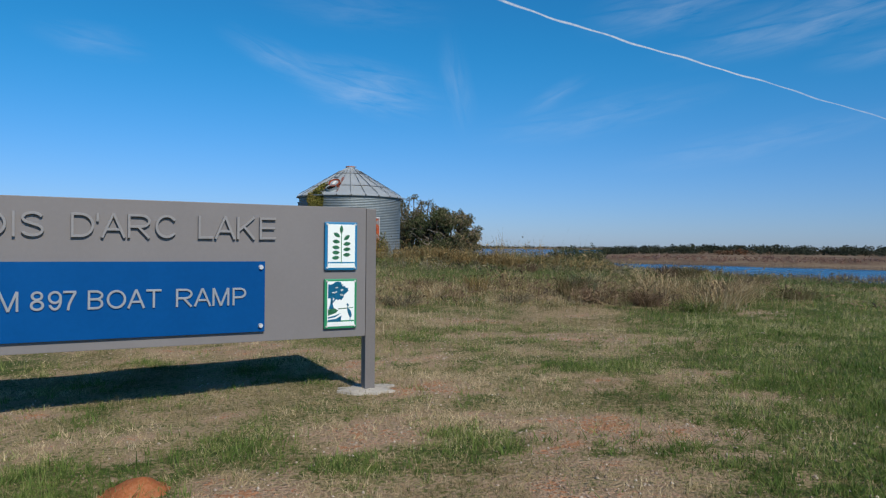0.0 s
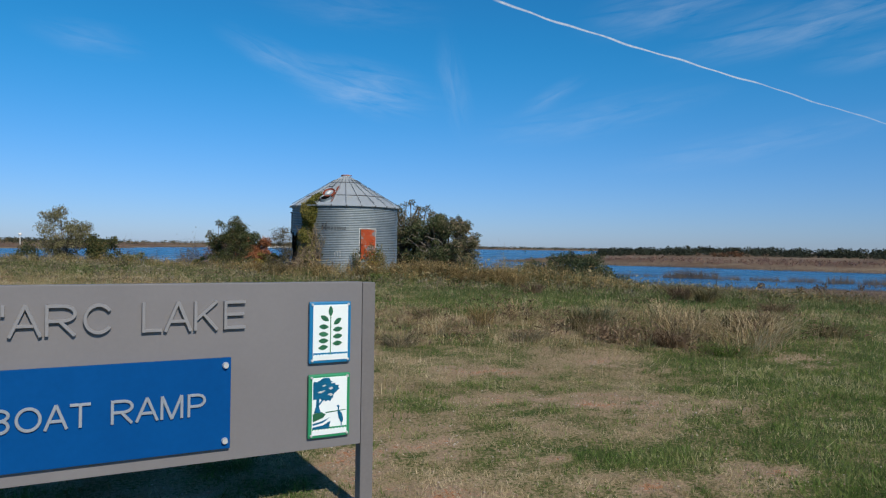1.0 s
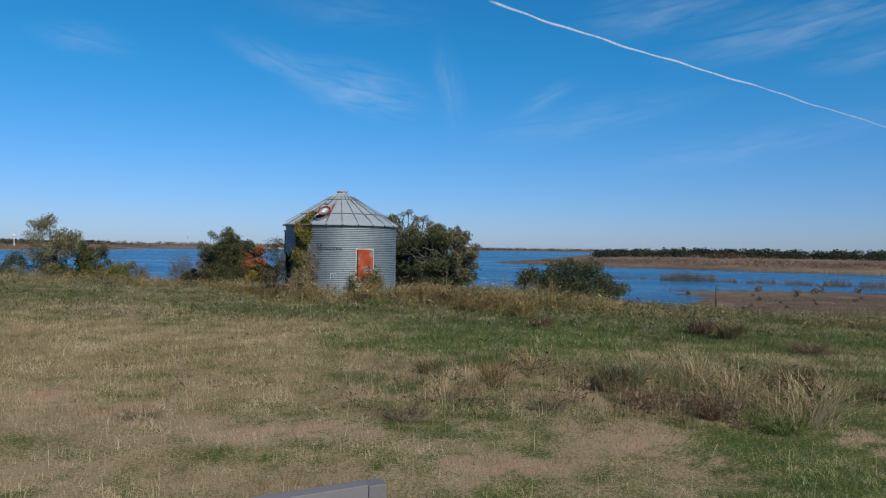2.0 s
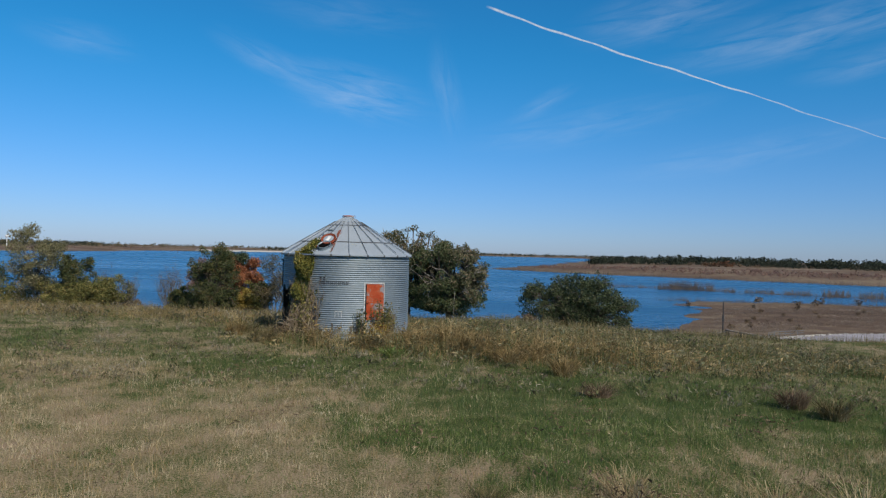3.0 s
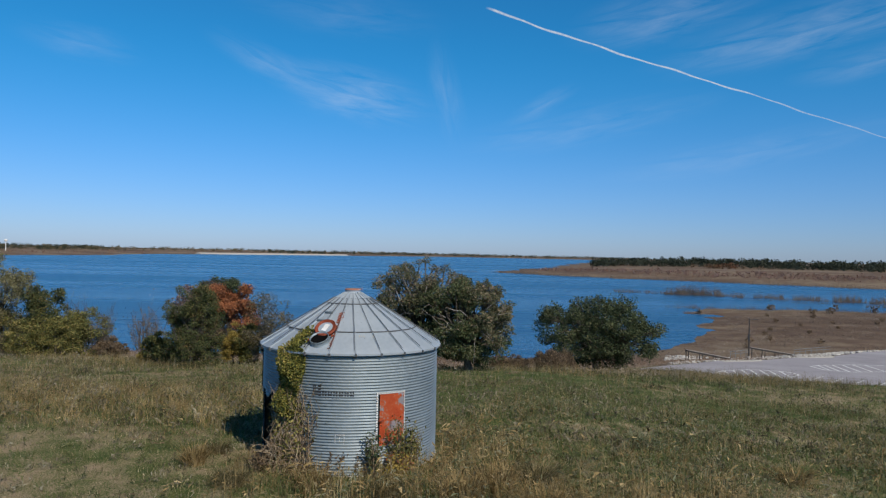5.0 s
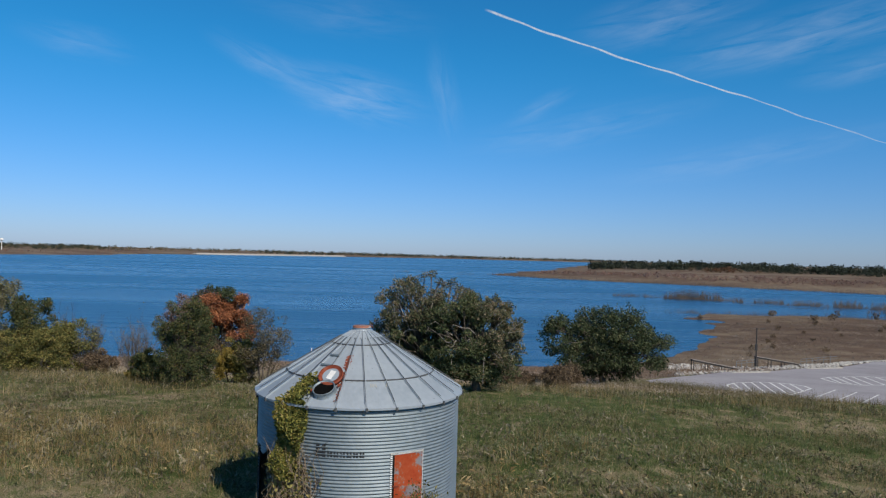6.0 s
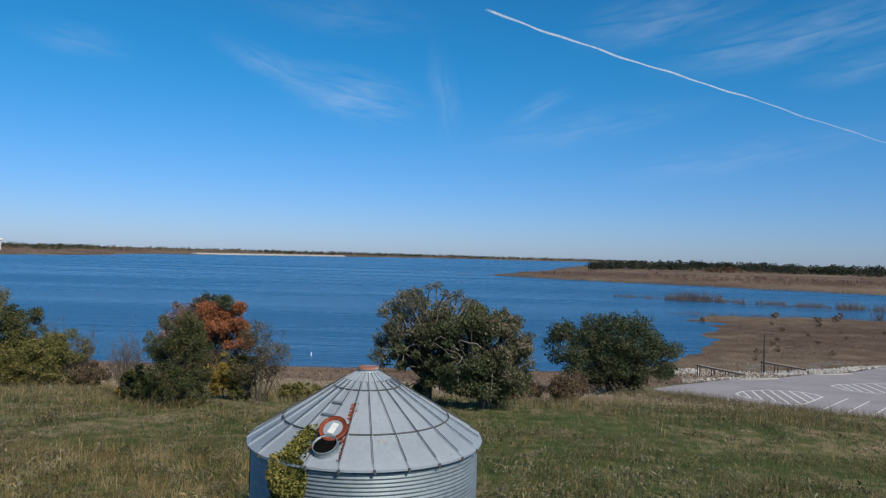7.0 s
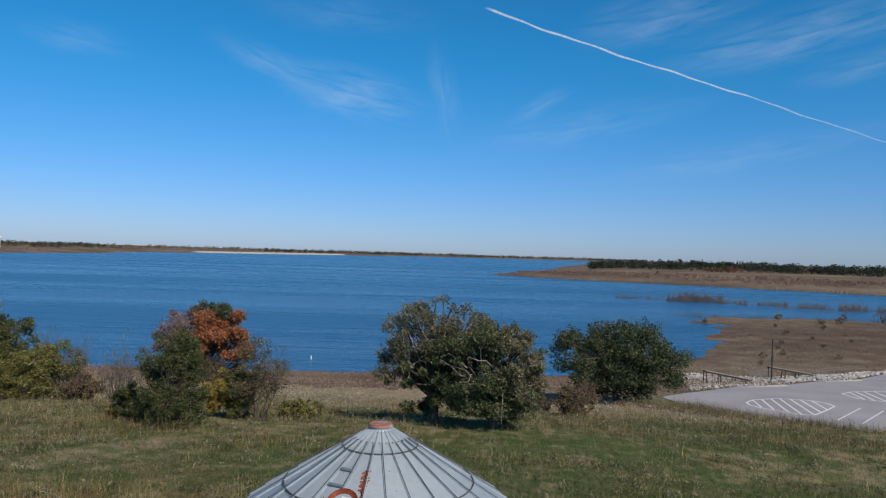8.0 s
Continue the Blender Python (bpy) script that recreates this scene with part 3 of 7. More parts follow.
def polar(r, a, z):
    return (r * math.cos(radians(a)), r * math.sin(radians(a)), z)


def curved_patch(a0, a1, z0, z1, proud, thick=0.006, na=8, nz=2):
    """A patch bent round the bin's wall."""
    bm = bmesh.new()
    g = [[bm.verts.new(polar(WALL_R + proud, a0 + (a1 - a0) * i / na, z0 + (z1 - z0) * j / nz)) for i in range(na + 1)] for j in range(nz + 1)]
    for j in range(nz):
        for i in range(na):
            bm.faces.new((g[j][i], g[j][i + 1], g[j + 1][i + 1], g[j + 1][i]))
    bmesh.ops.solidify(bm, geom=bm.faces[:], thickness=thick)
    return bm


def build_bin():
    top = empty("grain_bin", pose(0, 0, 0), "old round galvanised corrugated steel grain bin with conical roof", "grain bin")
    segs, per = 144, 5
    rows = RIDGES * per + 1
    open0, open1, open_top = -176.0, -137.5, 2.0
    bm = bmesh.new()
    ring = []
    for j in range(rows):
        z = WALL_TOP * j / (rows - 1)
        ring.append([bm.verts.new(polar(wall_r(z), -180 + 360 * i / segs, z)) for i in range(segs)])
    for j in range(rows - 1):
        z = WALL_TOP * (j + 0.5) / (rows - 1)
        for i in range(segs):
            a = -180 + 360 * (i + 0.5) / segs
            if open0 < a < open1 and z < open_top + 0.12 * math.sin(a * 0.35):
                continue
            bm.faces.new((ring[j][i], ring[j][(i + 1) % segs], ring[j + 1][(i + 1) % segs], ring[j + 1][i]))
    bmesh.ops.delete(bm, geom=[v for v in bm.verts if not v.link_faces], context="VERTS")
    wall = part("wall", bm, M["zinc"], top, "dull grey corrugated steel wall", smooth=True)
    mod = wall.modifiers.new("thickness", "SOLIDIFY")
    mod.thickness, mod.offset = 0.006, -1
    # upright sheet seams with bolts
    seam_me = None
    for k in range(9):
        a = -93 + 40 * k
        if open0 - 2 < ((a + 180) % 360) - 180 < open1 + 2:
            continue
        if seam_me is None:
            bm = bmesh.new()
            for j in range(RIDGES):
                z = WALL_TOP * (j + 0.25) / RIDGES
                box(bm, (0.014, 0.016, 0.016), (WALL_R + 0.014, 0, z))
            ob = part("bolt_row", bm, M["zinc"], wall)
            seam_me = ob.data
        else:
            ob = link("bolt_row", seam_me, None, wall)
        tagged(ob, kind="stuff")
        ob.rotation_euler = (0, 0, radians(a))
    # roof: panels in three overlapping courses, ribs, hoops
    roof = new("roof")
    roof.parent = top
    roof["label"] = "pale ribbed conical steel roof"
    courses = ((EAVE_R, 1.96), (2.02, 0.765), (0.80, 0.20))
    bm = bmesh.new()
    for k, (ro, ri) in enumerate(courses):
        lift = 0.010 * k
        n = 4
        lo = [bm.verts.new(polar(ro, -7.5 + 15 * i / n, cone_z(ro) + lift)) for i in range(n + 1)]
        hi = [bm.verts.new(polar(ri, -7.5 + 15 * i / n, cone_z(ri) + lift)) for i in range(n + 1)]
        lip = [bm.verts.new((v.co.x * 0.998, v.co.y * 0.998, v.co.z - (0.05 if k == 0 else 0.018))) for v in lo]
        for i in range(n):
            bm.faces.new((lo[i], lo[i + 1], hi[i + 1], hi[i]))
            bm.faces.new((lip[i], lip[i + 1], lo[i + 1], lo[i]))
    panel_me = None
    rib_me = None
    for k in range(24):
        a = -95 + 7.5 + 15 * k
        if panel_me is None:
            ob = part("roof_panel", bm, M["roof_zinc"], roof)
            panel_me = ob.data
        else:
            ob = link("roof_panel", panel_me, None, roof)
        ob.rotation_euler = (0, 0, radians(a))
        if rib_me is None:
            bm = bmesh.new()
            for j, (ro, ri) in enumerate(courses):
                lift = 0.010 * j
                d = Vector((ri - ro, 0, cone_z(ri) - cone_z(ro)))
                turn = d.to_track_quat("X", "Z").to_matrix().to_4x4()
                mid = Vector(((ro + ri) / 2, 0, (cone_z(ro) + cone_z(ri)) / 2 + lift))
                box(bm, (d.length, 0.024 - 0.006 * j, 0.034), mid + Vector((0, 0, 0.016)), turn)
                box(bm, (d.length, 0.060 - 0.014 * j, 0.010), mid + Vector((0, 0, 0.004)), turn)
            ob = part("roof_rib", bm, M["roof_zinc"], roof)
            rib_me = ob.data
            bm = bmesh.new()
            box(bm, (0.05, 0.055, 0.09), (EAVE_R + 0.005, 0, EAVE_Z - 0.035), bevel=0.008)
            hook = part("rib_end", bm, M["seam_and_gap_dark"], ob)
            hook_me = hook.data
            bm = bmesh.new()
            box(bm, (EAVE_R - 0.3, 0.008, 0.016), (EAVE_R / 2 + 0.25, -0.024, (cone_z(EAVE_R) + cone_z(0.3)) / 2 + 0.018),
                Vector((-1, 0, SLOPE)).to_track_quat("X", "Z").to_matrix().to_4x4())
            sm = part("seam", bm, M["seam_and_gap_dark"], ob)
            seam2 = sm.data
        else:
            ob = link("roof_rib", rib_me, None, roof)
            link("rib_end", hook_me, None, ob)
            link("seam", seam2, None, ob)
        ob.rotation_euler = (0, 0, radians(a - 7.5))
    for r, lift, rad in ((1.985, 0.028, 0.021), (0.79, 0.032, 0.019)):
        bm = bmesh.new()
        n = 96
        g = []
        for i in range(n):
            a = 360 * i / n
            g.append([bm.verts.new(polar(r + rad * math.cos(b), a, cone_z(r) + lift + rad * math.sin(b))) for b in (0, 1.571, 3.142, 4.712)])
        for i in range(n):
            for j in range(4):
                bm.faces.new((g[i][j], g[(i + 1) % n][j], g[(i + 1) % n][(j + 1) % 4], g[i][(j + 1) % 4]))
        part("roof_hoop", bm, M["seam_and_gap_dark"], roof, "dark hoop over the roof seams", smooth=True)
    bm = bmesh.new()
    for i in range(24):
        a = -95 + 7.5 + 15 * i
        box(bm, (0.05, 0.02, 0.012), polar(0.53, a, cone_z(0.53) + 0.03), Matrix.Rotation(radians(a), 4, "Z"))
    tagged(part("roof_clip", bm, M["seam_and_gap_dark"], roof), kind="stuff")
    # solid dark ring that paints the shade of the gap under the eave
    bm = bmesh.new()
    n = 96
    a_, b_ = [], []
    for i in range(n):
        a_.append(bm.verts.new(polar(WALL_R - 0.02, 360 * i / n, EAVE_Z + 0.03)))
        b_.append(bm.verts.new(polar(WALL_R + 0.03, 360 * i / n, EAVE_Z - 0.03)))
    for i in range(n):
        bm.faces.new((a_[i], a_[(i + 1) % n], b_[(i + 1) % n], b_[i]))
    bmesh.ops.solidify(bm, geom=bm.faces[:], thickness=0.02)
    part("eave_trim", bm, M["seam_and_gap_dark"], roof)
    # cap
    bm = bmesh.new()
    prof = [(0.27, cone_z(0.27) + 0.03), (0.24, 4.97), (0.235, 5.02), (0.255, 5.025), (0.255, 5.045), (0.15, 5.06), (0.0, 5.065)]
    rings = [[bm.verts.new(polar(r, 360 * i / 32, z)) for i in range(32)] for r, z in prof[:-1]]
    tip = bm.verts.new((0, 0, prof[-1][1]))
    for p, q in zip(rings, rings[1:]):
        for i in range(32):
            bm.faces.new((p[i], p[(i + 1) % 32], q[(i + 1) % 32], q[i]))
    for i in range(32):
        bm.faces.new((rings[-1][i], rings[-1][(i + 1) % 32], tip))
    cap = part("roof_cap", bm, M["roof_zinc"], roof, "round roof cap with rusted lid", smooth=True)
    bm = bmesh.new()
    bmesh.ops.create_cone(bm, cap_ends=True, segments=32, radius1=0.26, radius2=0.24, depth=0.045)
    bmesh.ops.translate(bm, vec=(0, 0, 5.06), verts=bm.verts)
    part("cap_lid", bm, M["rusty_zinc"], cap, "rust-patched lid")
    bm = bmesh.new()
    tube(bm, (0.1, 0.245, 5.02), (0.25, 0.25, 5.10), 0.008)
    tube(bm, (0.25, 0.25, 5.10), (0.27, 0.2, 5.01), 0.008)
    part("cap_handle", bm, M["rust"], cap)

    # manhole with collar and its thrown-back lid
    def on_roof(a, r, lift=0.0):
        e = Vector(polar(1, a, 0))
        n = Vector((e.x * SLOPE, e.y * SLOPE, 1)).normalized()
        up = Vector((-e.x, -e.y, SLOPE)).normalized()
        m = Matrix.Identity(4)
        side = up.cross(n)
        m.col[0][:3], m.col[1][:3], m.col[2][:3] = side, up, n
        m.translation = Vector(polar(r, a, cone_z(r))) + n * lift
        return m

    def ring_mesh(profile, n=40, close=False):
        bm = bmesh.new()
        rs = [[bm.verts.new((r * math.cos(2 * math.pi * i / n), r * math.sin(2 * math.pi * i / n), z)) for i in range(n)] for r, z in profile]
        for p, q in zip(rs, rs[1:]):
            for i in range(n):
                bm.faces.new((p[i], p[(i + 1) % n], q[(i + 1) % n], q[i]))
        if close:
            bm.faces.new(rs[-1])
        return bm

    hatch = new("roof_hatch")
    hatch.parent = roof
    hatch.matrix_local = on_roof(-105.0, 2.34, 0.0)
    hatch["label"] = "open round roof hatch with rusty lid thrown back"
    part("collar", ring_mesh([(0.30, 0.0), (0.275, 0.03), (0.27, 0.13), (0.285, 0.135), (0.255, 0.14), (0.25, 0.02)]), M["zinc"], hatch, "", True)
    # near-black disc near the rim paints the darkness inside the hatch
    bm = bmesh.new()
    bmesh.ops.create_circle(bm, cap_ends=True, segments=40, radius=0.26)
    bmesh.ops.translate(bm, vec=(0, 0, 0.085), verts=bm.verts)
    part("opening", bm, M["painted_void"], hatch)
    bm = ring_mesh([(0.300, 0.10), (0.300, 0.0), (0.310, 0.0), (0.310, 0.105), (0.285, 0.07), (0.12, 0.045), (0.10, 0.047)], close=True)
    bmesh.ops.transform(bm, matrix=Matrix.Translation((0.01, 0.47, 0.07)) @ Matrix.Rotation(radians(9), 4, "X"), verts=bm.verts)
    part("lid", bm, M["rust"], hatch, "rusty red hatch lid", True)
    bm = bmesh.new()
    bmesh.ops.create_circle(bm, cap_ends=True, segments=40, radius=0.215)
    bmesh.ops.transform(bm, matrix=Matrix.Translation((0.01, 0.47, 0.07)) @ Matrix.Rotation(radians(9), 4, "X") @ Matrix.Translation((0, 0, 0.072)), verts=bm.verts)
    part("lid_face", bm, M["roof_zinc"], hatch, "pale inner face of the lid")
    bm = boxes(((0.15, 0.27, 0.006), (0.015, 0.46, 0.150), Matrix.Rotation(radians(9), 4, "X") @ Matrix.Rotation(radians(-12), 4, "Z")), bevel=0.002)
    part("lid_notice", bm, M["white"], hatch, "torn white notice")
    part("hinge", boxes(((0.05, 0.10, 0.02), (0.30, 0.2, 0.06), Matrix.Rotation(radians(20), 4, "Z")), bevel=0.003), M["rust"], hatch)
    part("latch", boxes(((0.04, 0.08, 0.02), (-0.27, -0.12, 0.13)), bevel=0.003), M["rust"], hatch)
    # rust run from the lid towards the cap
    bm = bmesh.new()
    g = rng(5)
    for r in np.arange(1.15, 2.62, 0.028):
        w = 0.05 + 0.05 * g.random() + (0.03 if r < 1.5 else 0)
        if 1.62 < r < 2.1:
            w *= 0.6
        if r > 2.15:
            w *= 0.5
        a = -95 - math.degrees((0.05 + 0.02 * g.standard_normal()) / r)
        m = on_roof(a, r, 0.018)
        box(bm, (w, 0.034, 0.004), m.translation, m.to_3x3().to_4x4())
    for k in range(5):
        r = 1.2 + 0.09 * k
        m = on_roof(-95 - math.degrees(0.10 / r), r, 0.018)
        box(bm, (0.07, 0.04, 0.004), m.translation, m.to_3x3().to_4x4())
    part("rust_run", bm, M["rust"], roof, "rust stain below the roof seam")
    # roof steps
    for r in (1.20, 1.55, 2.30, 2.66):
        bm = boxes(((0.32 if r > 1.4 else 0.26, 0.035, 0.05), (0, 0, 0.03)), ((0.34 if r > 1.4 else 0.28, 0.05, 0.008), (0, 0.012, 0.055)), bevel=0.003)
        ob = part("roof_step", bm, M["zinc"], roof)
        ob.matrix_local = on_roof(-117.3, r, 0.006)
    bm = bmesh.new()
    g = rng(8)
    for k in range(26):
        a = -95 + 15 * g.integers(0, 24) + g.uniform(2, 13)
        r = g.uniform(0.9, 2.7)
        m = on_roof(a, r, 0.012)
        box(bm, (0.012, 0.012, 0.012), m.translation, m.to_3x3().to_4x4())
    tagged(part("screw", bm, M["seam_and_gap_dark"], roof), kind="stuff")
    drips = surface("yellowed_drips", [(0, (0.5, 0.42, 0.25)), (1, (0.62, 0.56, 0.42))], 5, 30, 0.8)
    for a, r in ((-76.5, 2.12), (-75, 2.12), (-73.2, 2.13), (-66, 2.12), (-64.6, 2.11)):
        m = on_roof(a, r, 0.014)
        part("paint_drip", box(bmesh.new(), (0.012, 0.10, 0.003), m.translation, m.to_3x3().to_4x4()), drips, roof)

    # orange door with its frame
    door = new("bin_door")
    door.parent = top
    door["label"] = "peeling orange sheet door half hidden by weeds"
    part("leaf", curved_patch(-64.7, -48.2, 0.80, 2.24, 0.030, 0.03, 10, 10), M["orange"], door)
    part("top_trim", curved_patch(-66.9, -47.6, 2.25, 2.30, 0.040, 0.035, 10, 1), M["white"], door)
    bm = bmesh.new()
    for j in range(30):
        z = 0.82 + 1.40 * j / 29
        m = Matrix.Rotation(radians(-66.4), 4, "Z")
        box(bm, (0.02, 0.05, 0.026), m @ Vector((WALL_R + 0.02, 0, z)), m, bevel=0.004)
    part("side_trim", bm, M["white"], door, "row of white painted ridges")
    # near-black strip stands in for the darkness of the gap beside the leaf
    part("side_gap", curved_patch(-65.5, -64.75, 0.80, 2.24, 0.026, 0.02, 2, 4), M["black"], door)
    part("right_trim", curved_patch(-48.1, -47.5, 0.80, 2.25, 0.032, 0.02, 2, 4), M["white"], door)
    m = Matrix.Rotation(radians(-64.5), 4, "Z")
    bm = boxes(((0.04, 0.14, 0.03), m @ Vector((WALL_R + 0.07, 0.02, 1.50)), m), ((0.08, 0.03, 0.03), m @ Vector((WALL_R + 0.04, -0.04, 1.50)), m), bevel=0.004)
    part("latch", bm, M["rust"], door)
    # stencilled maker's mark, as plain blocks
    mark = new("wall_mark")
    mark.parent = top
    mark["label"] = "faded black stencilled lettering worn to blocks"
    a = -105.4
    for k, (w, z0, z1) in enumerate(((5.2, 2.19, 2.50), (2.6, 2.21, 2.36), (2.4, 2.21, 2.34), (2.5, 2.21, 2.35), (2.5, 2.21, 2.36), (2.4, 2.21, 2.36), (2.3, 2.21, 2.36))):
        part("mark_block", curved_patch(a, a + w * 0.36, z0, z1, 0.013, 0.003, 2, 4), M["ink"], mark)
        part("mark_block", curved_patch(a + w * 0.64, a + w, z0, z1, 0.013, 0.003, 2, 4), M["ink"], mark)
        part("mark_block", curved_patch(a + w * 0.3, a + w * 0.7, z0 + (z1 - z0) * (0.4 if k % 2 else 0.1), z0 + (z1 - z0) * (0.62 if k % 2 else 0.5), 0.0135, 0.003, 2, 2), M["ink"], mark)
        a += w + 0.85
    part("mark_underline", curved_patch(-99.0, -88.5, 2.135, 2.15, 0.013, 0.003, 8, 1), surface("pale_scrape", [(0, (0.5, 0.53, 0.55)), (1, (0.66, 0.68, 0.69))], 5, 30, 0.6), mark)
    # white painted square
    sq = new("painted_square")
    sq.parent = top
    for a0, a1, z0, z1 in ((-91.3, -85.5, 1.13, 1.155), (-91.3, -90.8, 0.90, 1.13), (-86.0, -85.5, 0.90, 1.13), (-88.6, -88.2, 0.94, 1.12)):
        part("paint_line", curved_patch(a0, a1, z0, z1, 0.0135, 0.003, 4, 1), M["white"], sq)
    # jamb and hanging flap at the torn opening
    for a, r, h, thick in ((-176.5, WALL_R, 2.1, 0.045), (-138.0, WALL_R - 0.03, 2.0, 0.03)):
        part("jamb", tube(bmesh.new(), polar(r, a, 0.0), polar(r, a, h), thick, thick * 0.9, 8), M["black"], top, "dark weathered opening frame")
    bm = boxes(((0.03, 0.55, 1.15), polar(WALL_R + 0.09, 178, 2.55), Matrix.Rotation(radians(4), 4, "Z")), ((0.05, 0.6, 0.06), polar(WALL_R + 0.10, 178, 3.1)), bevel=0.006)
    part("sliding_flap", bm, M["black"], top, "dark hanging sheet flap")
    # foundation
    bm = ring_mesh([(2.72, -0.35), (2.72, -0.01), (2.70, 0.0), (2.4, 0.0), (0.2, -0.005), (0.1, -0.005)], 64, True)
    part("footing", bm, M["concrete"], top, "concrete ring footing")
    return top


build_bin()

# ---------------------------------------------------------------- park sign
M["sign_grey"] = surface("grey_brown_painted_aluminium", [(0.0, (0.165, 0.158, 0.163)), (0.5, (0.181, 0.173, 0.178)), (1.0, (0.197, 0.189, 0.193))], 1.3, 30.0, 0.55, bump=0.0006, mix=0.3)
M["sign_post"] = surface("grey_brown_painted_steel", [(0.0, (0.140, 0.130, 0.130)), (0.5, (0.155, 0.146, 0.146)), (1.0, (0.175, 0.163, 0.160))], 2.0, 40.0, 0.5, bump=0.0006)
M["sign_blue"] = surface("blue_sign_enamel", [(0.0, (0.001, 0.058, 0.215)), (0.5, (0.001, 0.068, 0.245)), (1.0, (0.002, 0.078, 0.275))], 1.0, 25.0, 0.65, mix=0.3, spec=0.06)
M["letter"] = surface("brushed_grey_letter_paint", [(0.0, (0.212, 0.210, 0.218)), (0.5, (0.236, 0.234, 0.243)), (1.0, (0.258, 0.256, 0.266))], 3.0, 50.0, 0.5)
M["letter_light"] = surface("pale_silver_letter_paint", [(0.0, (0.235, 0.265, 0.310)), (0.5, (0.275, 0.305, 0.350)), (1.0, (0.32, 0.35, 0.395))], 3.0, 50.0, 0.4)
M["plate_white"] = surface("white_enamel_plate", [(0.0, (0.76, 0.83, 0.83)), (1.0, (0.82, 0.88, 0.87))], 3.0, 40.0, 0.35)
M["plate_blue"] = surface("blue_enamel_rim", [(0.0, (0.006, 0.155, 0.34)), (1.0, (0.008, 0.19, 0.40))], 3.0, 40.0, 0.35)
M["plate_green"] = surface("green_enamel_rim", [(0.0, (0.02, 0.22, 0.10)), (1.0, (0.03, 0.28, 0.13))], 3.0, 40.0, 0.35)
M["leaf_print"] = surface("printed_green", [(0.0, (0.04, 0.22, 0.11)), (1.0, (0.06, 0.27, 0.14))], 3.0, 40.0, 0.4)
M["print_blue"] = surface("printed_light_blue", [(0.0, (0.006, 0.18, 0.36)), (1.0, (0.008, 0.22, 0.42))], 3.0, 40.0, 0.4)
M["chrome"] = surface("bright_steel", [(0.0, (0.66, 0.66, 0.66)), (1.0, (0.8, 0.8, 0.8))], 9.0, 60.0, 0.35, 0.5)

SIGN_AT, SIGN_TURN = (5.16, -31.83), 30.0


def arc(cx, cy, rx, ry, a0, a1, n=14):
    return [(cx + rx * math.cos(radians(a0 + (a1 - a0) * k / n)), cy + ry * math.sin(radians(a0 + (a1 - a0) * k / n))) for k in range(n + 1)]


def glyph(ch, s):
    """Width and centre lines of a plain grotesque capital or numeral of height 1 with strokes s wide."""
    i = s / 2
    w = {"A": 0.92, "B": 0.77, "C": 0.88, "D": 0.83, "E": 0.75, "F": 0.70, "I": s, "K": 0.84, "L": 0.63, "M": 0.92, "O": 0.98, "P": 0.77, "R": 0.87, "S": 0.78, "T": 0.80, "'": s, "8": 0.66, "9": 0.66, "7": 0.65}[ch]
    stem, c = [(i, 0), (i, 1)], w / 2
    bowl = lambda lo, x: [(i, 1 - i), (x, 1 - i)] + arc(x, (1 - i + lo) / 2, w - i - x, (1 - i - lo) / 2, 90, -90)[1:] + [(i, lo)]
    bar = lambda y, x=w: [(i, y), (x, y)]
    lines = {
        "A": [[(i * 0.9, 0), (c, 1)], [(c, 1), (w - i * 0.9, 0)], [(w * 0.22, 0.34), (w * 0.78, 0.34)]],
        "B": [stem, bowl(0.53, w * 0.52), [(i, 0.53), (w * 0.56, 0.53)] + arc(w * 0.56, (0.53 + i) / 2, w * 0.44 - i, (0.53 - i) / 2, 90, -90)[1:] + [(i, i)]],
        "C": [arc(c, 0.5, c - i, 0.5 - i, 36, 324, 28)],
        "D": [stem, bowl(i, w * 0.42)],
        "E": [stem, bar(1 - i), bar(0.52, w * 0.94), bar(i)],
        "F": [stem, bar(1 - i), bar(0.5, w * 0.9)],
        "I": [stem],
        "K": [stem, [(w - i * 1.2, 1), (i, 0.36)], [(w * 0.36, 0.58), (w - i * 1.1, 0)]],
        "L": [stem, bar(i)],
        "M": [stem, [(i * 1.2, 1), (c, 0)], [(c, 0), (w - i * 1.2, 1)], [(w - i, 0), (w - i, 1)]],
        "O": [arc(c, 0.5, c - i, 0.5 - i, 0, 360, 36)],
        "P": [stem, bowl(0.45, w * 0.54)],
        "R": [stem, bowl(0.47, w * 0.54), [(w * 0.46, 0.47), (w - i * 1.1, 0)]],
        "S": [arc(c, 0.745, c - i - 0.02, 0.255 - i, 18, 250, 18) + arc(c, 0.27, c - i, 0.27 - i, 68, -162, 18)],
        "T": [[(c, 0), (c, 1)], [(0, 1 - i), (w, 1 - i)]],
        "'": [[(i, 1), (i, 0.66)]],
        "8": [arc(c, 0.755, c - i - 0.04, 0.245 - i, 0, 360, 28), arc(c, 0.275, c - i, 0.275 - i, 0, 360, 30)],
        "9": [arc(c, 0.665, c - i, 0.335 - i, 0, 360, 30), arc(c, 0.5, c - i, 0.5 - i, 20, -152, 20)],
        "7": [[(0, 1 - i), (w - i * 0.4, 1 - i)], [(w - i * 0.9, 1 - i), (w * 0.66, 0.62), (w * 0.44, 0.3), (w * 0.36, 0)]],
    }[ch]
    return w, lines


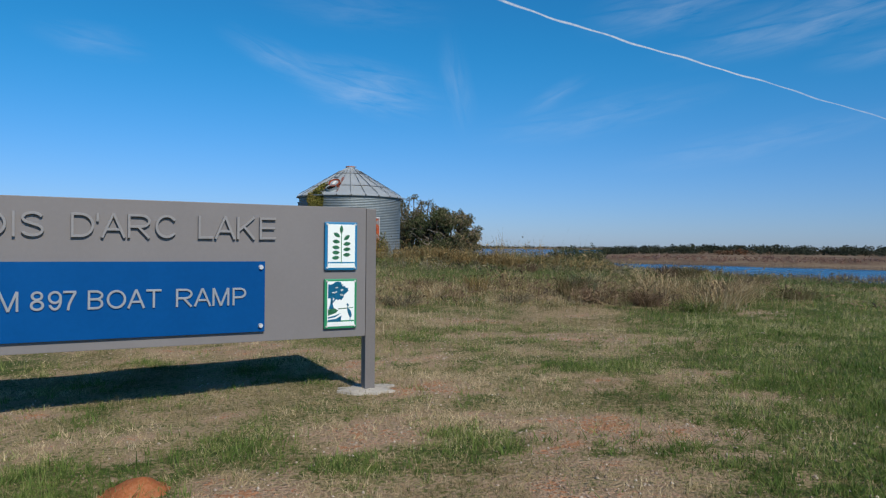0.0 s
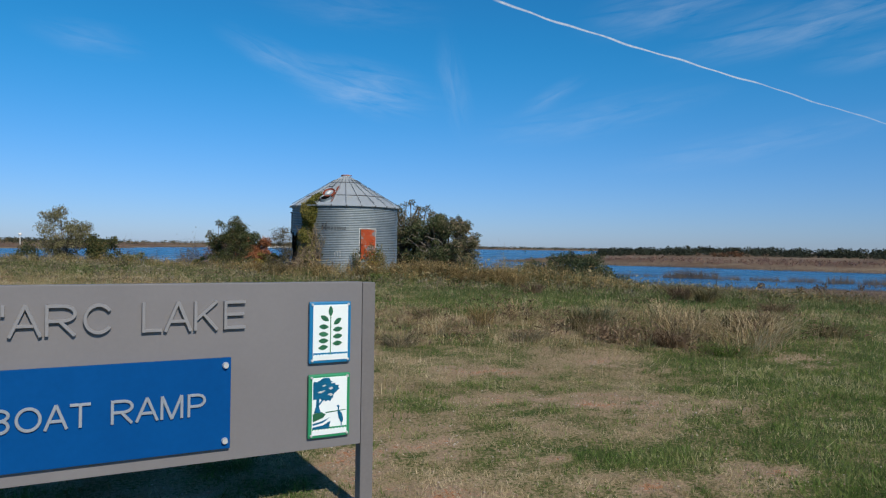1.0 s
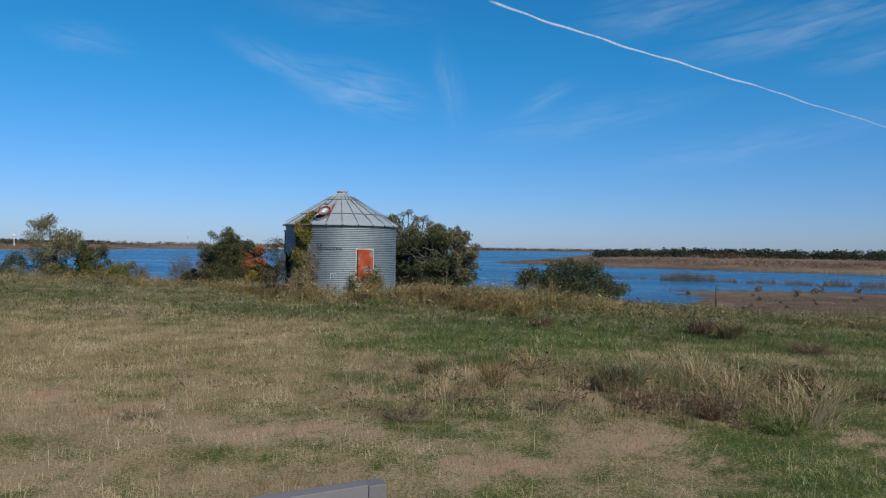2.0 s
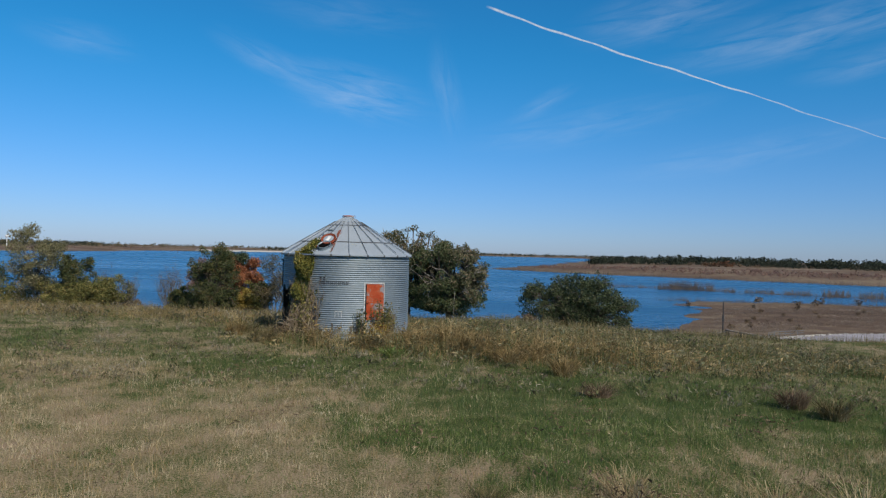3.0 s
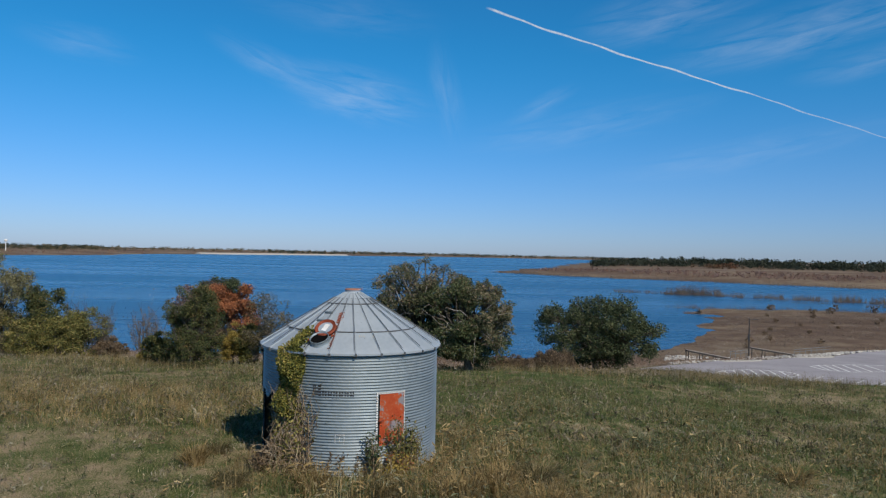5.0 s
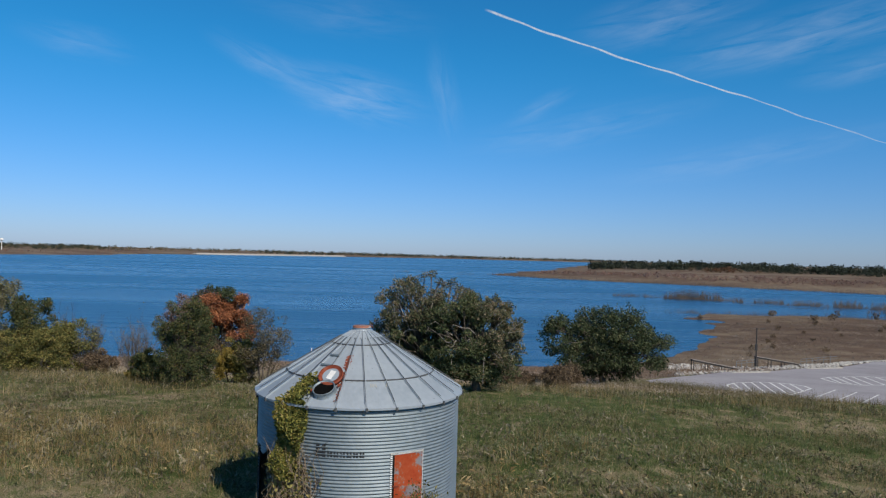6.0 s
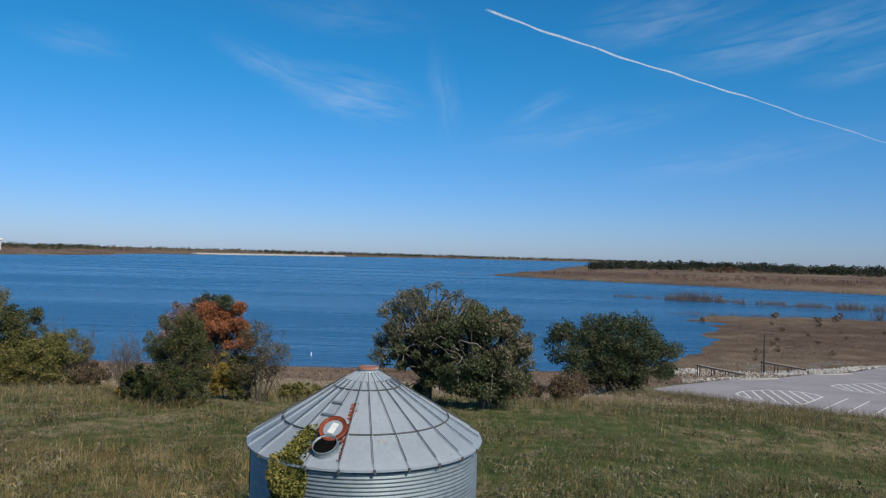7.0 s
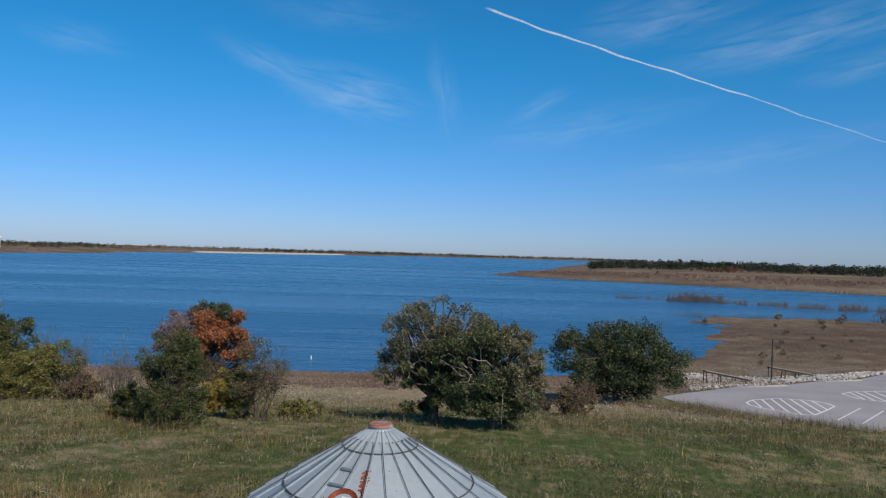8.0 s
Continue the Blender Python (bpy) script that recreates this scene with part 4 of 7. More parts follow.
def lettering(name, text, cap, left, right, base, proud, depth, material, parent, stroke=0.125):
    """Raised capitals that fill the stretch from left to right, standing on the base line; edges chamfered."""
    tight = {"A", "T", "'", "7", "L"}
    x, laid = 0.0, []
    for k, ch in enumerate(text):
        w, lines = glyph(ch, stroke)
        laid.append((x, lines))
        after = text[k + 1:k + 2]
        x += w + (0.06 if ch in tight or after in tight else 0.17) * (1 if after else 0)
    fit = (right - left) / x
    bm = bmesh.new()
    cut, n = 0.0022, 0
    for x0, lines in laid:
        for line in lines:
            P = np.array([(left + (x0 + u) * fit, base + v * cap) for u, v in line])
            closed = np.allclose(P[0], P[-1])
            if closed:
                P = P[:-1]
            D = np.roll(P, -1, 0) - P if closed else np.diff(P, axis=0)
            D /= np.linalg.norm(D, axis=1)[:, None]
            before = np.roll(D, 1, 0) if closed else np.vstack([D[:1], D])
            behind = D if closed else np.vstack([D, D[-1:]])
            T = before + behind
            T /= np.linalg.norm(T, axis=1)[:, None]
            wide = 0.5 * stroke * cap / np.maximum(0.75, (T * behind).sum(1))
            N = np.stack([-T[:, 1], T[:, 0]], -1)
            front = depth + 0.0005 * (n % 5)
            n += 1
            rings = []
            for p, q, r in zip(P, N, wide):
                rings.append([bm.verts.new((p[0] + q[0] * o, -proud - h, p[1] + q[1] * o)) for o, h in ((-r, 0), (-r, front - cut), (-r + cut, front), (r - cut, front), (r, front - cut), (r, 0))])
            pairs = list(zip(rings, rings[1:])) + ([(rings[-1], rings[0])] if closed else [])
            for a, b in pairs:
                for j in range(5):
                    bm.faces.new((a[j], a[j + 1], b[j + 1], b[j]))
            if not closed:
                bm.faces.new(rings[0])
                bm.faces.new(rings[-1])
    bmesh.ops.recalc_face_normals(bm, faces=bm.faces)
    return part(name, bm, material, parent)


def build_sign():
    g0 = float(land(*SIGN_AT))
    top = empty("park_sign", pose(*SIGN_AT, 0, 0, 0, SIGN_TURN), "long grey-brown park entrance sign on square steel posts", "sign")
    LEFT = -3.72
    bm = boxes(((0 - LEFT, 0.09, 1.19), (LEFT / 2, 0.045, 0.645)), bevel=0.004)
    panel = part("panel", bm, M["sign_grey"], top)
    for x in (0.052, LEFT - 0.052):
        bm = boxes(((0.100, 0.100, 1.235 - g0 + 0.25), (x, 0.046, (1.235 + g0 - 0.25) / 2)), bevel=0.006)
        part("post", bm, M["sign_post"], top)
    for word, lo, hi in (("BOIS", -3.25, -2.624), ("D'ARC", -2.445, -1.665), ("LAKE", -1.504, -0.855)):
        lettering("lettering", word, 0.190, lo, hi, 0.934, 0.0, 0.028, M["letter"], panel, 0.108)
    blue = part("name_panel", boxes(((1.94 + 0.55 + 0.0, 0.028, 0.606), (-0.948 - 1.245, -0.018, 0.442)), bevel=0.003), M["sign_blue"], top, "raised glossy blue name board")
    for word, lo, hi in (("FM", -3.05, -2.787), ("897", -2.714, -2.40), ("BOAT", -2.325, -1.79), ("RAMP", -1.679, -1.109)):
        lettering("lettering", word, 0.148, lo, hi, 0.374, 0.032, 0.012, M["letter_light"], blue, 0.122)
    for x in (-0.985, -3.40):
        for z in (0.695, 0.192):
            bm = bmesh.new()
            tube(bm, (x, -0.03, z), (x, -0.055, z), 0.023, 0.018, 14)
            part("bolt", bm, M["chrome"], blue)

    def plate(z0, z1, rim, rim_label):
        cx, w = -0.253, 0.312
        p = part("emblem_plate", boxes(((w, 0.03, z1 - z0), (cx, -0.016, (z0 + z1) / 2)), bevel=0.012), rim, top, rim_label)
        part("face", boxes(((w - 0.05, 0.006, z1 - z0 - 0.045), (cx, -0.0335, (z0 + z1) / 2)), bevel=0.0025), M["plate_white"], p)
        for sx in (-1, 1):
            for z in (z0 + 0.022, z1 - 0.022):
                bm = bmesh.new()
                tube(bm, (cx + sx * (w / 2 - 0.022), -0.03, z), (cx + sx * (w / 2 - 0.022), -0.042, z), 0.011, 0.008, 10)
                part("screw", bm, M["chrome"], p)
        bm = bmesh.new()
        for k in range(11):
            x = cx - (w - 0.06) / 2 + (w - 0.06) * (k + 0.5) / 11
            tube(bm, (x, -0.035, z0 + 0.052), (x, -0.0385, z0 + 0.052), 0.0135, 0.0135, 10)
        tagged(part("wave_edge", bm, M["plate_white"], p), kind="stuff")
        part("wave_band", boxes(((w - 0.055, 0.003, 0.016), (cx, -0.0362, z0 + 0.068))), rim, p)
        return p, cx

    def blob(points, cx, cz, y=-0.0385, thick=0.003):
        bm = bmesh.new()
        f = bm.faces.new([bm.verts.new((cx + u, y, cz + v)) for u, v in points])
        bmesh.ops.solidify(bm, geom=[f], thickness=thick)
        bmesh.ops.triangulate(bm, faces=[f for f in bm.faces if len(f.verts) > 4])
        bmesh.ops.recalc_face_normals(bm, faces=bm.faces)
        return bm

    def leaf_shape(length, width, turn):
        out = []
        for k in range(16):
            a = 2 * math.pi * k / 16
            u = math.cos(a) * length / 2
            v = math.sin(a) * width / 2 * (1 - 0.55 * abs(math.cos(a)) ** 2)
            c, s = math.cos(radians(turn)), math.sin(radians(turn))
            out.append((u * c - v * s, u * s + v * c))
        return out

    p, cx = plate(0.664, 1.103, M["plate_blue"], "white emblem plate with leafy sprig and blue rim")
    part("stem", boxes(((0.006, 0.004, 0.27), (cx - 0.002, -0.038, 0.862))), M["leaf_print"], p)
    part("print_leaf", blob(leaf_shape(0.075, 0.034, 90), cx - 0.002, 1.035), M["leaf_print"], p)
    for k, (u, z, turn) in enumerate(((-0.046, 0.985, -32), (0.05, 0.962, 38), (-0.052, 0.925, -6), (0.052, 0.905, 8), (-0.054, 0.872, -4), (0.052, 0.855, 6), (-0.054, 0.825, 0), (0.05, 0.805, 4), (-0.056, 0.778, 6))):
        part("print_leaf", blob(leaf_shape(0.072, 0.036, turn), cx + u, z), M["leaf_print"], p)

    p, cx = plate(0.132, 0.586, M["plate_green"], "white emblem plate with tree and wading bird and green rim")
    g = rng(77)
    crown = []
    for k in range(44):
        t = 2 * math.pi * k / 44
        r = 1 + 0.13 * math.sin(5 * t + 1) + 0.10 * (-1) ** k * (0.5 + 0.5 * math.sin(3 * t))
        crown.append((max(-0.124, -0.048 + 0.105 * math.cos(t) * r), min(0.196, 0.112 + 0.078 * math.sin(t) * r)))
    part("print_tree", blob(crown, cx, 0.365), M["print_blue"], p)
    for k in range(9):
        u, v = g.uniform(-0.11, 0.02), g.uniform(0.06, 0.16)
        part("print_gap", blob([(u, v), (u + 0.022, v + 0.010), (u + 0.034, v + 0.004), (u + 0.012, v - 0.006)], cx, 0.365, y=-0.0405), M["plate_white"], p)
    part("print_trunk", blob([(-0.098, 0.06), (-0.076, 0.06), (-0.082, 0.0), (-0.066, -0.05), (-0.118, -0.05), (-0.102, 0.0)], cx, 0.365, y=-0.0390), M["print_blue"], p)
    part("print_branch", blob([(-0.08, 0.0), (-0.05, 0.035), (-0.02, 0.05), (-0.022, 0.058), (-0.058, 0.044), (-0.086, 0.012)], cx, 0.365, y=-0.0395), M["print_blue"], p)
    part("print_bank", blob([(-0.125, -0.055), (-0.06, -0.045), (-0.03, -0.066), (-0.05, -0.088), (-0.125, -0.112)], cx, 0.365, y=-0.0388), M["leaf_print"], p)
    part("print_water", blob([(-0.125, -0.165), (-0.125, -0.150), (-0.05, -0.142), (0.008, -0.112), (0.0, -0.140), (0.0, -0.168)], cx, 0.365), M["print_blue"], p)
    part("print_water", blob([(-0.125, -0.138), (-0.125, -0.124), (-0.06, -0.112), (0.005, -0.088), (-0.05, -0.124)], cx, 0.365), M["print_blue"], p)
    part("print_bird", blob([(0.050, -0.012), (0.064, -0.004), (0.074, -0.014), (0.068, -0.045), (0.092, -0.066), (0.104, -0.110), (0.098, -0.132), (0.092, -0.132), (0.092, -0.165), (0.086, -0.165), (0.085, -0.130), (0.068, -0.098), (0.060, -0.060), (0.062, -0.022)], cx, 0.365), M["print_blue"], p)
    part("print_horizon", blob([(-0.03, -0.048), (0.12, -0.040), (0.12, -0.046), (-0.03, -0.056)], cx, 0.365), M["leaf_print"], p)

    # footings
    for x in (0.05, LEFT - 0.05):
        m = Matrix.Rotation(radians(SIGN_TURN), 4, "Z") @ Vector((x, 0.045, 0))
        bm = bmesh.new()
        n = 22
        g = rng(int(x * 10) + 60)
        rim = [(0.16 + 0.14 * g.random()) for _ in range(n)]
        lo = [bm.verts.new((rim[k] * 1.25 * math.cos(2 * math.pi * k / n), rim[k] * 0.9 * math.sin(2 * math.pi * k / n), -0.12)) for k in range(n)]
        hi = [bm.verts.new((rim[k] * 1.2 * math.cos(2 * math.pi * k / n), rim[k] * 0.86 * math.sin(2 * math.pi * k / n), 0.012 + 0.014 * g.random())) for k in range(n)]
        c = bm.verts.new((0, 0, 0.035))
        for k in range(n):
            bm.faces.new((lo[k], lo[(k + 1) % n], hi[(k + 1) % n], hi[k]))
            bm.faces.new((hi[k], hi[(k + 1) % n], c))
        ob = part("concrete_footing", bm, M["concrete"])
        ob.location = (SIGN_AT[0] + m.x, SIGN_AT[1] + m.y, float(land(SIGN_AT[0] + m.x, SIGN_AT[1] + m.y)))
        tagged(ob, "rough pale concrete collar at the foot of the sign post", "footing")


build_sign()


# ---------------------------------------------------------------- trees and shrubs
def tubes(paths, sides=5):
    """One mesh of tapered tubes, each a list of (point, radius)."""
    V, F, n = [], [], 0
    ang = np.arange(sides) * 2 * math.pi / sides
    for path in paths:
        P = np.array([p for p, _ in path], float)
        Rr = np.array([r for _, r in path], float)
        T = np.gradient(P, axis=0)
        T /= np.linalg.norm(T, axis=1)[:, None] + 1e-9
        ref = np.where(np.abs(T[:, 2:3]) < 0.9, np.array([[0, 0, 1.0]]), np.array([[1.0, 0, 0]]))
        A = np.cross(T, ref)
        A /= np.linalg.norm(A, axis=1)[:, None] + 1e-9
        B = np.cross(T, A)
        ring = P[:, None] + Rr[:, None, None] * (A[:, None] * np.cos(ang)[None, :, None] + B[:, None] * np.sin(ang)[None, :, None])
        V.append(ring.reshape(-1, 3))
        for j in range(len(P) - 1):
            a = n + j * sides + np.arange(sides)
            b = n + j * sides + (np.arange(sides) + 1) % sides
            F.append(np.stack([a, b, b + sides, a + sides], -1))
        n += len(P) * sides
    return np.concatenate(V), np.concatenate(F)


def leaf_quads(C, size, g, flat=0.0):
    """Small pointed leaves at the places C, turned every way."""
    n = len(C)
    D = g.standard_normal((n, 3))
    D[:, 2] *= 1 - flat
    D /= np.linalg.norm(D, axis=1)[:, None]
    E = np.cross(D, g.standard_normal((n, 3)))
    E /= np.linalg.norm(E, axis=1)[:, None] + 1e-9
    s = (size * g.uniform(0.6, 1.35, n))[:, None]
    up = np.cross(D, E) * s * 0.12
    V = np.stack([C - D * s, C + E * s * 0.5 + up, C + D * s, C - E * s * 0.5 + up], 1).reshape(-1, 3)
    return V, np.arange(4 * n).reshape(-1, 4)


def leafy(name, stops, rough=0.7):
    return surface(name, stops, 0.9, 6.0, rough, island=0.9, mix=0.4, spec=0.3, thin=0.22)


LEAF = {
    "oak": leafy("dark_oak_leaves", [(0.0, (0.026, 0.043, 0.017)), (0.45, (0.071, 0.096, 0.039)), (0.8, (0.140, 0.156, 0.068)), (1.0, (0.236, 0.190, 0.108))]),
    "tan_oak": leafy("browning_oak_leaves", [(0.0, (0.041, 0.051, 0.025)), (0.4, (0.102, 0.113, 0.055)), (0.75, (0.202, 0.175, 0.097)), (1.0, (0.344, 0.242, 0.166))]),
    "live_oak": leafy("deep_green_leaves", [(0.0, (0.021, 0.037, 0.017)), (0.5, (0.054, 0.074, 0.032)), (0.85, (0.108, 0.126, 0.055)), (1.0, (0.152, 0.142, 0.069))]),
    "cedar": leafy("cedar_foliage", [(0.0, (0.023, 0.038, 0.014)), (0.5, (0.068, 0.086, 0.030)), (0.85, (0.144, 0.143, 0.050)), (1.0, (0.195, 0.131, 0.053))]),
    "orange": leafy("orange_autumn_leaves", [(0.0, (0.119, 0.056, 0.034)), (0.5, (0.312, 0.115, 0.052)), (0.85, (0.500, 0.188, 0.078)), (1.0, (0.425, 0.206, 0.091))]),
    "far_dark": leafy("dark_distant_leaves", [(0.0, (0.014, 0.022, 0.016)), (0.5, (0.032, 0.043, 0.027)), (1.0, (0.062, 0.070, 0.044))]),
    "mauve": leafy("greyed_mauve_leaves", [(0.0, (0.111, 0.068, 0.060)), (0.5, (0.247, 0.156, 0.127)), (1.0, (0.351, 0.221, 0.169))]),
    "rusty": leafy("rust_red_far_leaves", [(0.0, (0.06, 0.035, 0.02)), (0.5, (0.13, 0.06, 0.03)), (1.0, (0.22, 0.10, 0.05))]),
    "olive": leafy("olive_shrub_leaves", [(0.0, (0.060, 0.066, 0.020)), (0.5, (0.161, 0.161, 0.046)), (0.85, (0.287, 0.248, 0.078)), (1.0, (0.368, 0.275, 0.100))]),
    "sparse": leafy("thin_pale_leaves", [(0.0, (0.102, 0.090, 0.043)), (0.5, (0.217, 0.203, 0.094)), (1.0, (0.28, 0.24, 0.14))]),
    "brown": leafy("brown_dead_leaves", [(0.0, (0.065, 0.046, 0.032)), (0.5, (0.167, 0.116, 0.072)), (1.0, (0.22, 0.16, 0.10))]),
    "brown_olive": leafy("thin_brown_olive_leaves", [(0.0, (0.045, 0.044, 0.022)), (0.5, (0.125, 0.108, 0.056)), (1.0, (0.23, 0.175, 0.10))]),
    "vine": leafy("yellow_green_vine_leaves", [(0.0, (0.041, 0.050, 0.014)), (0.4, (0.132, 0.142, 0.030)), (0.75, (0.294, 0.264, 0.057)), (1.0, (0.396, 0.300, 0.103))]),
    "yellow": leafy("yellow_brush_leaves", [(0.0, (0.145, 0.109, 0.022)), (0.5, (0.348, 0.246, 0.051)), (1.0, (0.36, 0.28, 0.08))]),
}


def tree(name, x, y, height, rx, ry, label, leaf="oak", seed=1, low=0.25, lobes=26, leaves=9000, size=0.13, trunk=0.22, shape="round", lean=(0, 0),
         second=None, dead=0, stems=1, fill=1.0, category="tree", lobe_size=0.27, sink=0.1):
    """A trunk, limbs that fork towards clumps of foliage, and leaves on those clumps."""
    g = rng(seed)
    base = float(land(x, y)) - sink
    top = empty(name, pose(x, y, base), label, category)
    c0 = np.array([lean[0], lean[1], 0.0])
    hz = height * (1 - low)
    centres, radii = [], []
    while len(centres) < lobes:
        p = g.uniform(-1, 1, 3)
        if shape == "round":
            ok = 0.2 < np.linalg.norm(p) < 0.98
        elif shape == "egg":
            ok = np.hypot(p[0], p[1]) < (0.9 if p[2] < -0.1 else 0.9 * math.sqrt(max(0, 1 - ((p[2] + 0.1) / 1.1) ** 2)))
        elif shape == "cone":
            ok = np.hypot(p[0], p[1]) < 0.95 * (1 - (p[2] + 1) / 2) ** 0.38 + 0.05
        else:
            ok = np.hypot(p[0], p[1]) < 0.85
        if not ok:
            continue
        r = lobe_size * (0.5 + 0.9 * g.random() ** 1.5)
        q = np.array([p[0] * rx * (1 - 0.5 * r), p[1] * ry * (1 - 0.5 * r), height * low + hz * (p[2] + 1) / 2 * (1 - 0.25 * r)])
        centres.append(c0 * q[2] / height + q)
        radii.append(r * min(rx, ry, hz / 1.3) * 1.05)
    centres, radii = np.array(centres), np.array(radii)
    # trunk and limbs
    trunk_top = np.array([lean[0] * 0.45, lean[1] * 0.45, height * (low + 0.25 * (1 - low))])
    stem_paths, limb_paths = [], []
    for k in range(stems):
        foot = np.array([g.uniform(-1, 1), g.uniform(-1, 1), 0]) * (0.0 if stems == 1 else 0.35)
        mid = foot * 1.6 + trunk_top * 0.5 + np.array([g.uniform(-1, 1), g.uniform(-1, 1), 0]) * 0.12 * rx * 0.5
        tip = trunk_top + foot * 3 + np.array([g.uniform(-1, 1), g.uniform(-1, 1), 0]) * 0.1 * rx
        stem_paths.append([(foot + [0, 0, -0.1], trunk * 1.35), (foot + [0, 0, 0.25], trunk), (mid, trunk * 0.8), (tip, trunk * 0.55)])
    for k, (c, r) in enumerate(zip(centres, radii)):
        s = stem_paths[k % stems]
        start = np.array(s[2][0]) + (np.array(s[3][0]) - np.array(s[2][0])) * g.uniform(0.1, 1.0)
        bend = (start + c) / 2 + g.uniform(-1, 1, 3) * 0.12 * np.linalg.norm(c - start) + np.array([0, 0, 0.08 * np.linalg.norm(c - start)])
        limb_paths.append([(start, trunk * 0.34), (start * 0.45 + bend * 0.55, trunk * 0.25), (bend, trunk * 0.18), (c, trunk * 0.07)])
        for j in range(3):
            d = g.standard_normal(3)
            d /= np.linalg.norm(d)
            limb_paths.append([(bend * 0.4 + c * 0.6, trunk * 0.10), (c + d * r * 0.5, trunk * 0.06), (c + d * r * (0.95 + 0.3 * g.random()), 0.008)])
    link("trunk", mesh_np("trunk", *tubes(stem_paths, 9)), M["bark"], top, smooth=True)
    link("branchwork", mesh_np("branchwork", *tubes(limb_paths)), M["bark"], top, smooth=True)
    if dead:
        paths = []
        for k in range(dead):
            d = g.standard_normal(3)
            d[1] = -abs(d[1]) - 0.4
            d[2] = abs(d[2]) * 0.25
            d /= np.linalg.norm(d)
            a = c0 * 0.6 + np.array([0, 0, height * (low + 0.45 * (1 - low))]) + d * [rx * 0.45, ry * 0.45, hz * 0.2]
            p = [(a, 0.042)]
            for j in range(4):
                d = d + g.standard_normal(3) * [0.45, 0.45, 0.25]
                d /= np.linalg.norm(d)
                p.append((p[-1][0] + d * [rx * 0.15, ry * 0.15, hz * 0.14], 0.034 - 0.008 * j))
            paths.append(p)
        link("dead_branchwork", mesh_np("dead_branchwork", *tubes(paths)), M["dead_wood"], top, "bare grey dead branches", True)

    def crown(part_name, material, share, keep=lambda c: True, mark=""):
        pick = [k for k in range(len(centres)) if keep(centres[k])]
        if not pick:
            return
        w = radii[pick] ** 2
        idx = g.choice(pick, int(leaves * share), p=w / w.sum())
        d = g.standard_normal((len(idx), 3))
        d /= np.linalg.norm(d, axis=1)[:, None]
        rr = g.uniform(0, 1, len(idx)) ** 0.45
        shell = radii[idx] * (0.25 + 0.8 * rr + 0.16 * np.abs(g.standard_normal(len(idx)))) * (1 + 0.25 * np.sin(7 * d[:, 0] + 5 * d[:, 2] + idx))
        C = centres[idx] + d * shell[:, None] * [1, 1, 0.8]
        C[:, 2] = np.maximum(C[:, 2], 0.12)
        link(part_name, mesh_np(part_name, *leaf_quads(C, size, g)), material, top, mark)

    # patches of another foliage, each a (leaf kind, test on a clump's place, label, density)
    patches = second or ()
    crown("crown", LEAF[leaf], fill, lambda c: not any(p[1](c) for p in patches))
    for kind, test, mark, dense in patches:
        crown("crown_patch", LEAF[kind], fill * dense, test, mark)
    return top


def bare_bush(name, x, y, height, width, label, seed, twigs=90, leaf=None, leaves=0, size=0.08, category="shrub"):
    """Many thin forking stems from one root, with few leaves or none."""
    g = rng(seed)
    top = empty(name, pose(x, y, float(land(x, y)) - 0.05), label, category)
    paths, tips = [], []
    for k in range(twigs):
        a = g.uniform(0, 2 * math.pi)
        out = width / 2 * math.sqrt(g.random())
        tip = np.array([out * math.cos(a), out * math.sin(a), height * g.uniform(0.5, 1.0) * (1 - 0.35 * (2 * out / width) ** 2)])
        root = tip * [0.12, 0.12, 0]
        mid = root * 0.4 + tip * 0.5 + g.uniform(-0.08, 0.08, 3) * height
        paths.append([(root, 0.028), (mid, 0.017), (tip, 0.005)])
        for j in range(3):
            q = mid + (tip - mid) * g.uniform(0.2, 0.9)
            e = q + g.uniform(-1, 1, 3) * [0.2 * width, 0.2 * width, 0.14 * height] + [0, 0, 0.1 * height]
            paths.append([(q, 0.010), (e, 0.004)])
            tips.append(e)
    link("stemwork", mesh_np("stemwork", *tubes(paths, 4)), M["twig"], top)
    if leaf:
        T = np.array(tips)
        C = T[g.integers(0, len(T), leaves)] + g.standard_normal((leaves, 3)) * 0.09 * height
        C[:, 2] = np.maximum(C[:, 2], 0.1)
        link("foliage", mesh_np("foliage", *leaf_quads(C, size, g)), LEAF[leaf], top)
    return top


tree("oak_tree", 0.8, 33.0, 8.9, 4.7, 3.4, "tall spreading oak with browning dark green leaves behind the bin", "oak", 11, 0.06, 125, 33000, 0.078, 0.28, dead=9, lean=(0.4, 0), lobe_size=0.155,
     second=(("tan_oak", lambda c: c[2] > 4.6 or c[0] < -2.6, "thinning grey-brown leaves", 0.62),))
tree("oak_tree", 4.6, 30.9, 7.2, 3.9, 3.4, "low broad oak with dead grey branches in its crown", "oak", 12, 0.06, 125, 33000, 0.078, 0.30, dead=16, lean=(-0.5, 0), lobe_size=0.155,
     second=(("tan_oak", lambda c: c[0] > 0.2 and c[2] > 2.6, "browning leaves", 0.5),))
tree("live_oak_tree", 23.6, 76.5, 10.6, 9.6, 8.0, "dense round dark green oak above the boat ramp", "live_oak", 13, 0.09, 160, 40000, 0.15, 0.46, lobe_size=0.145)
tree("cedar_tree", -14.9, 27.9, 6.3, 2.5, 2.3, "dense dark green cedar tree with rounded top", "cedar", 14, 0.03, 210, 40000, 0.058, 0.16, shape="egg", lobe_size=0.15)
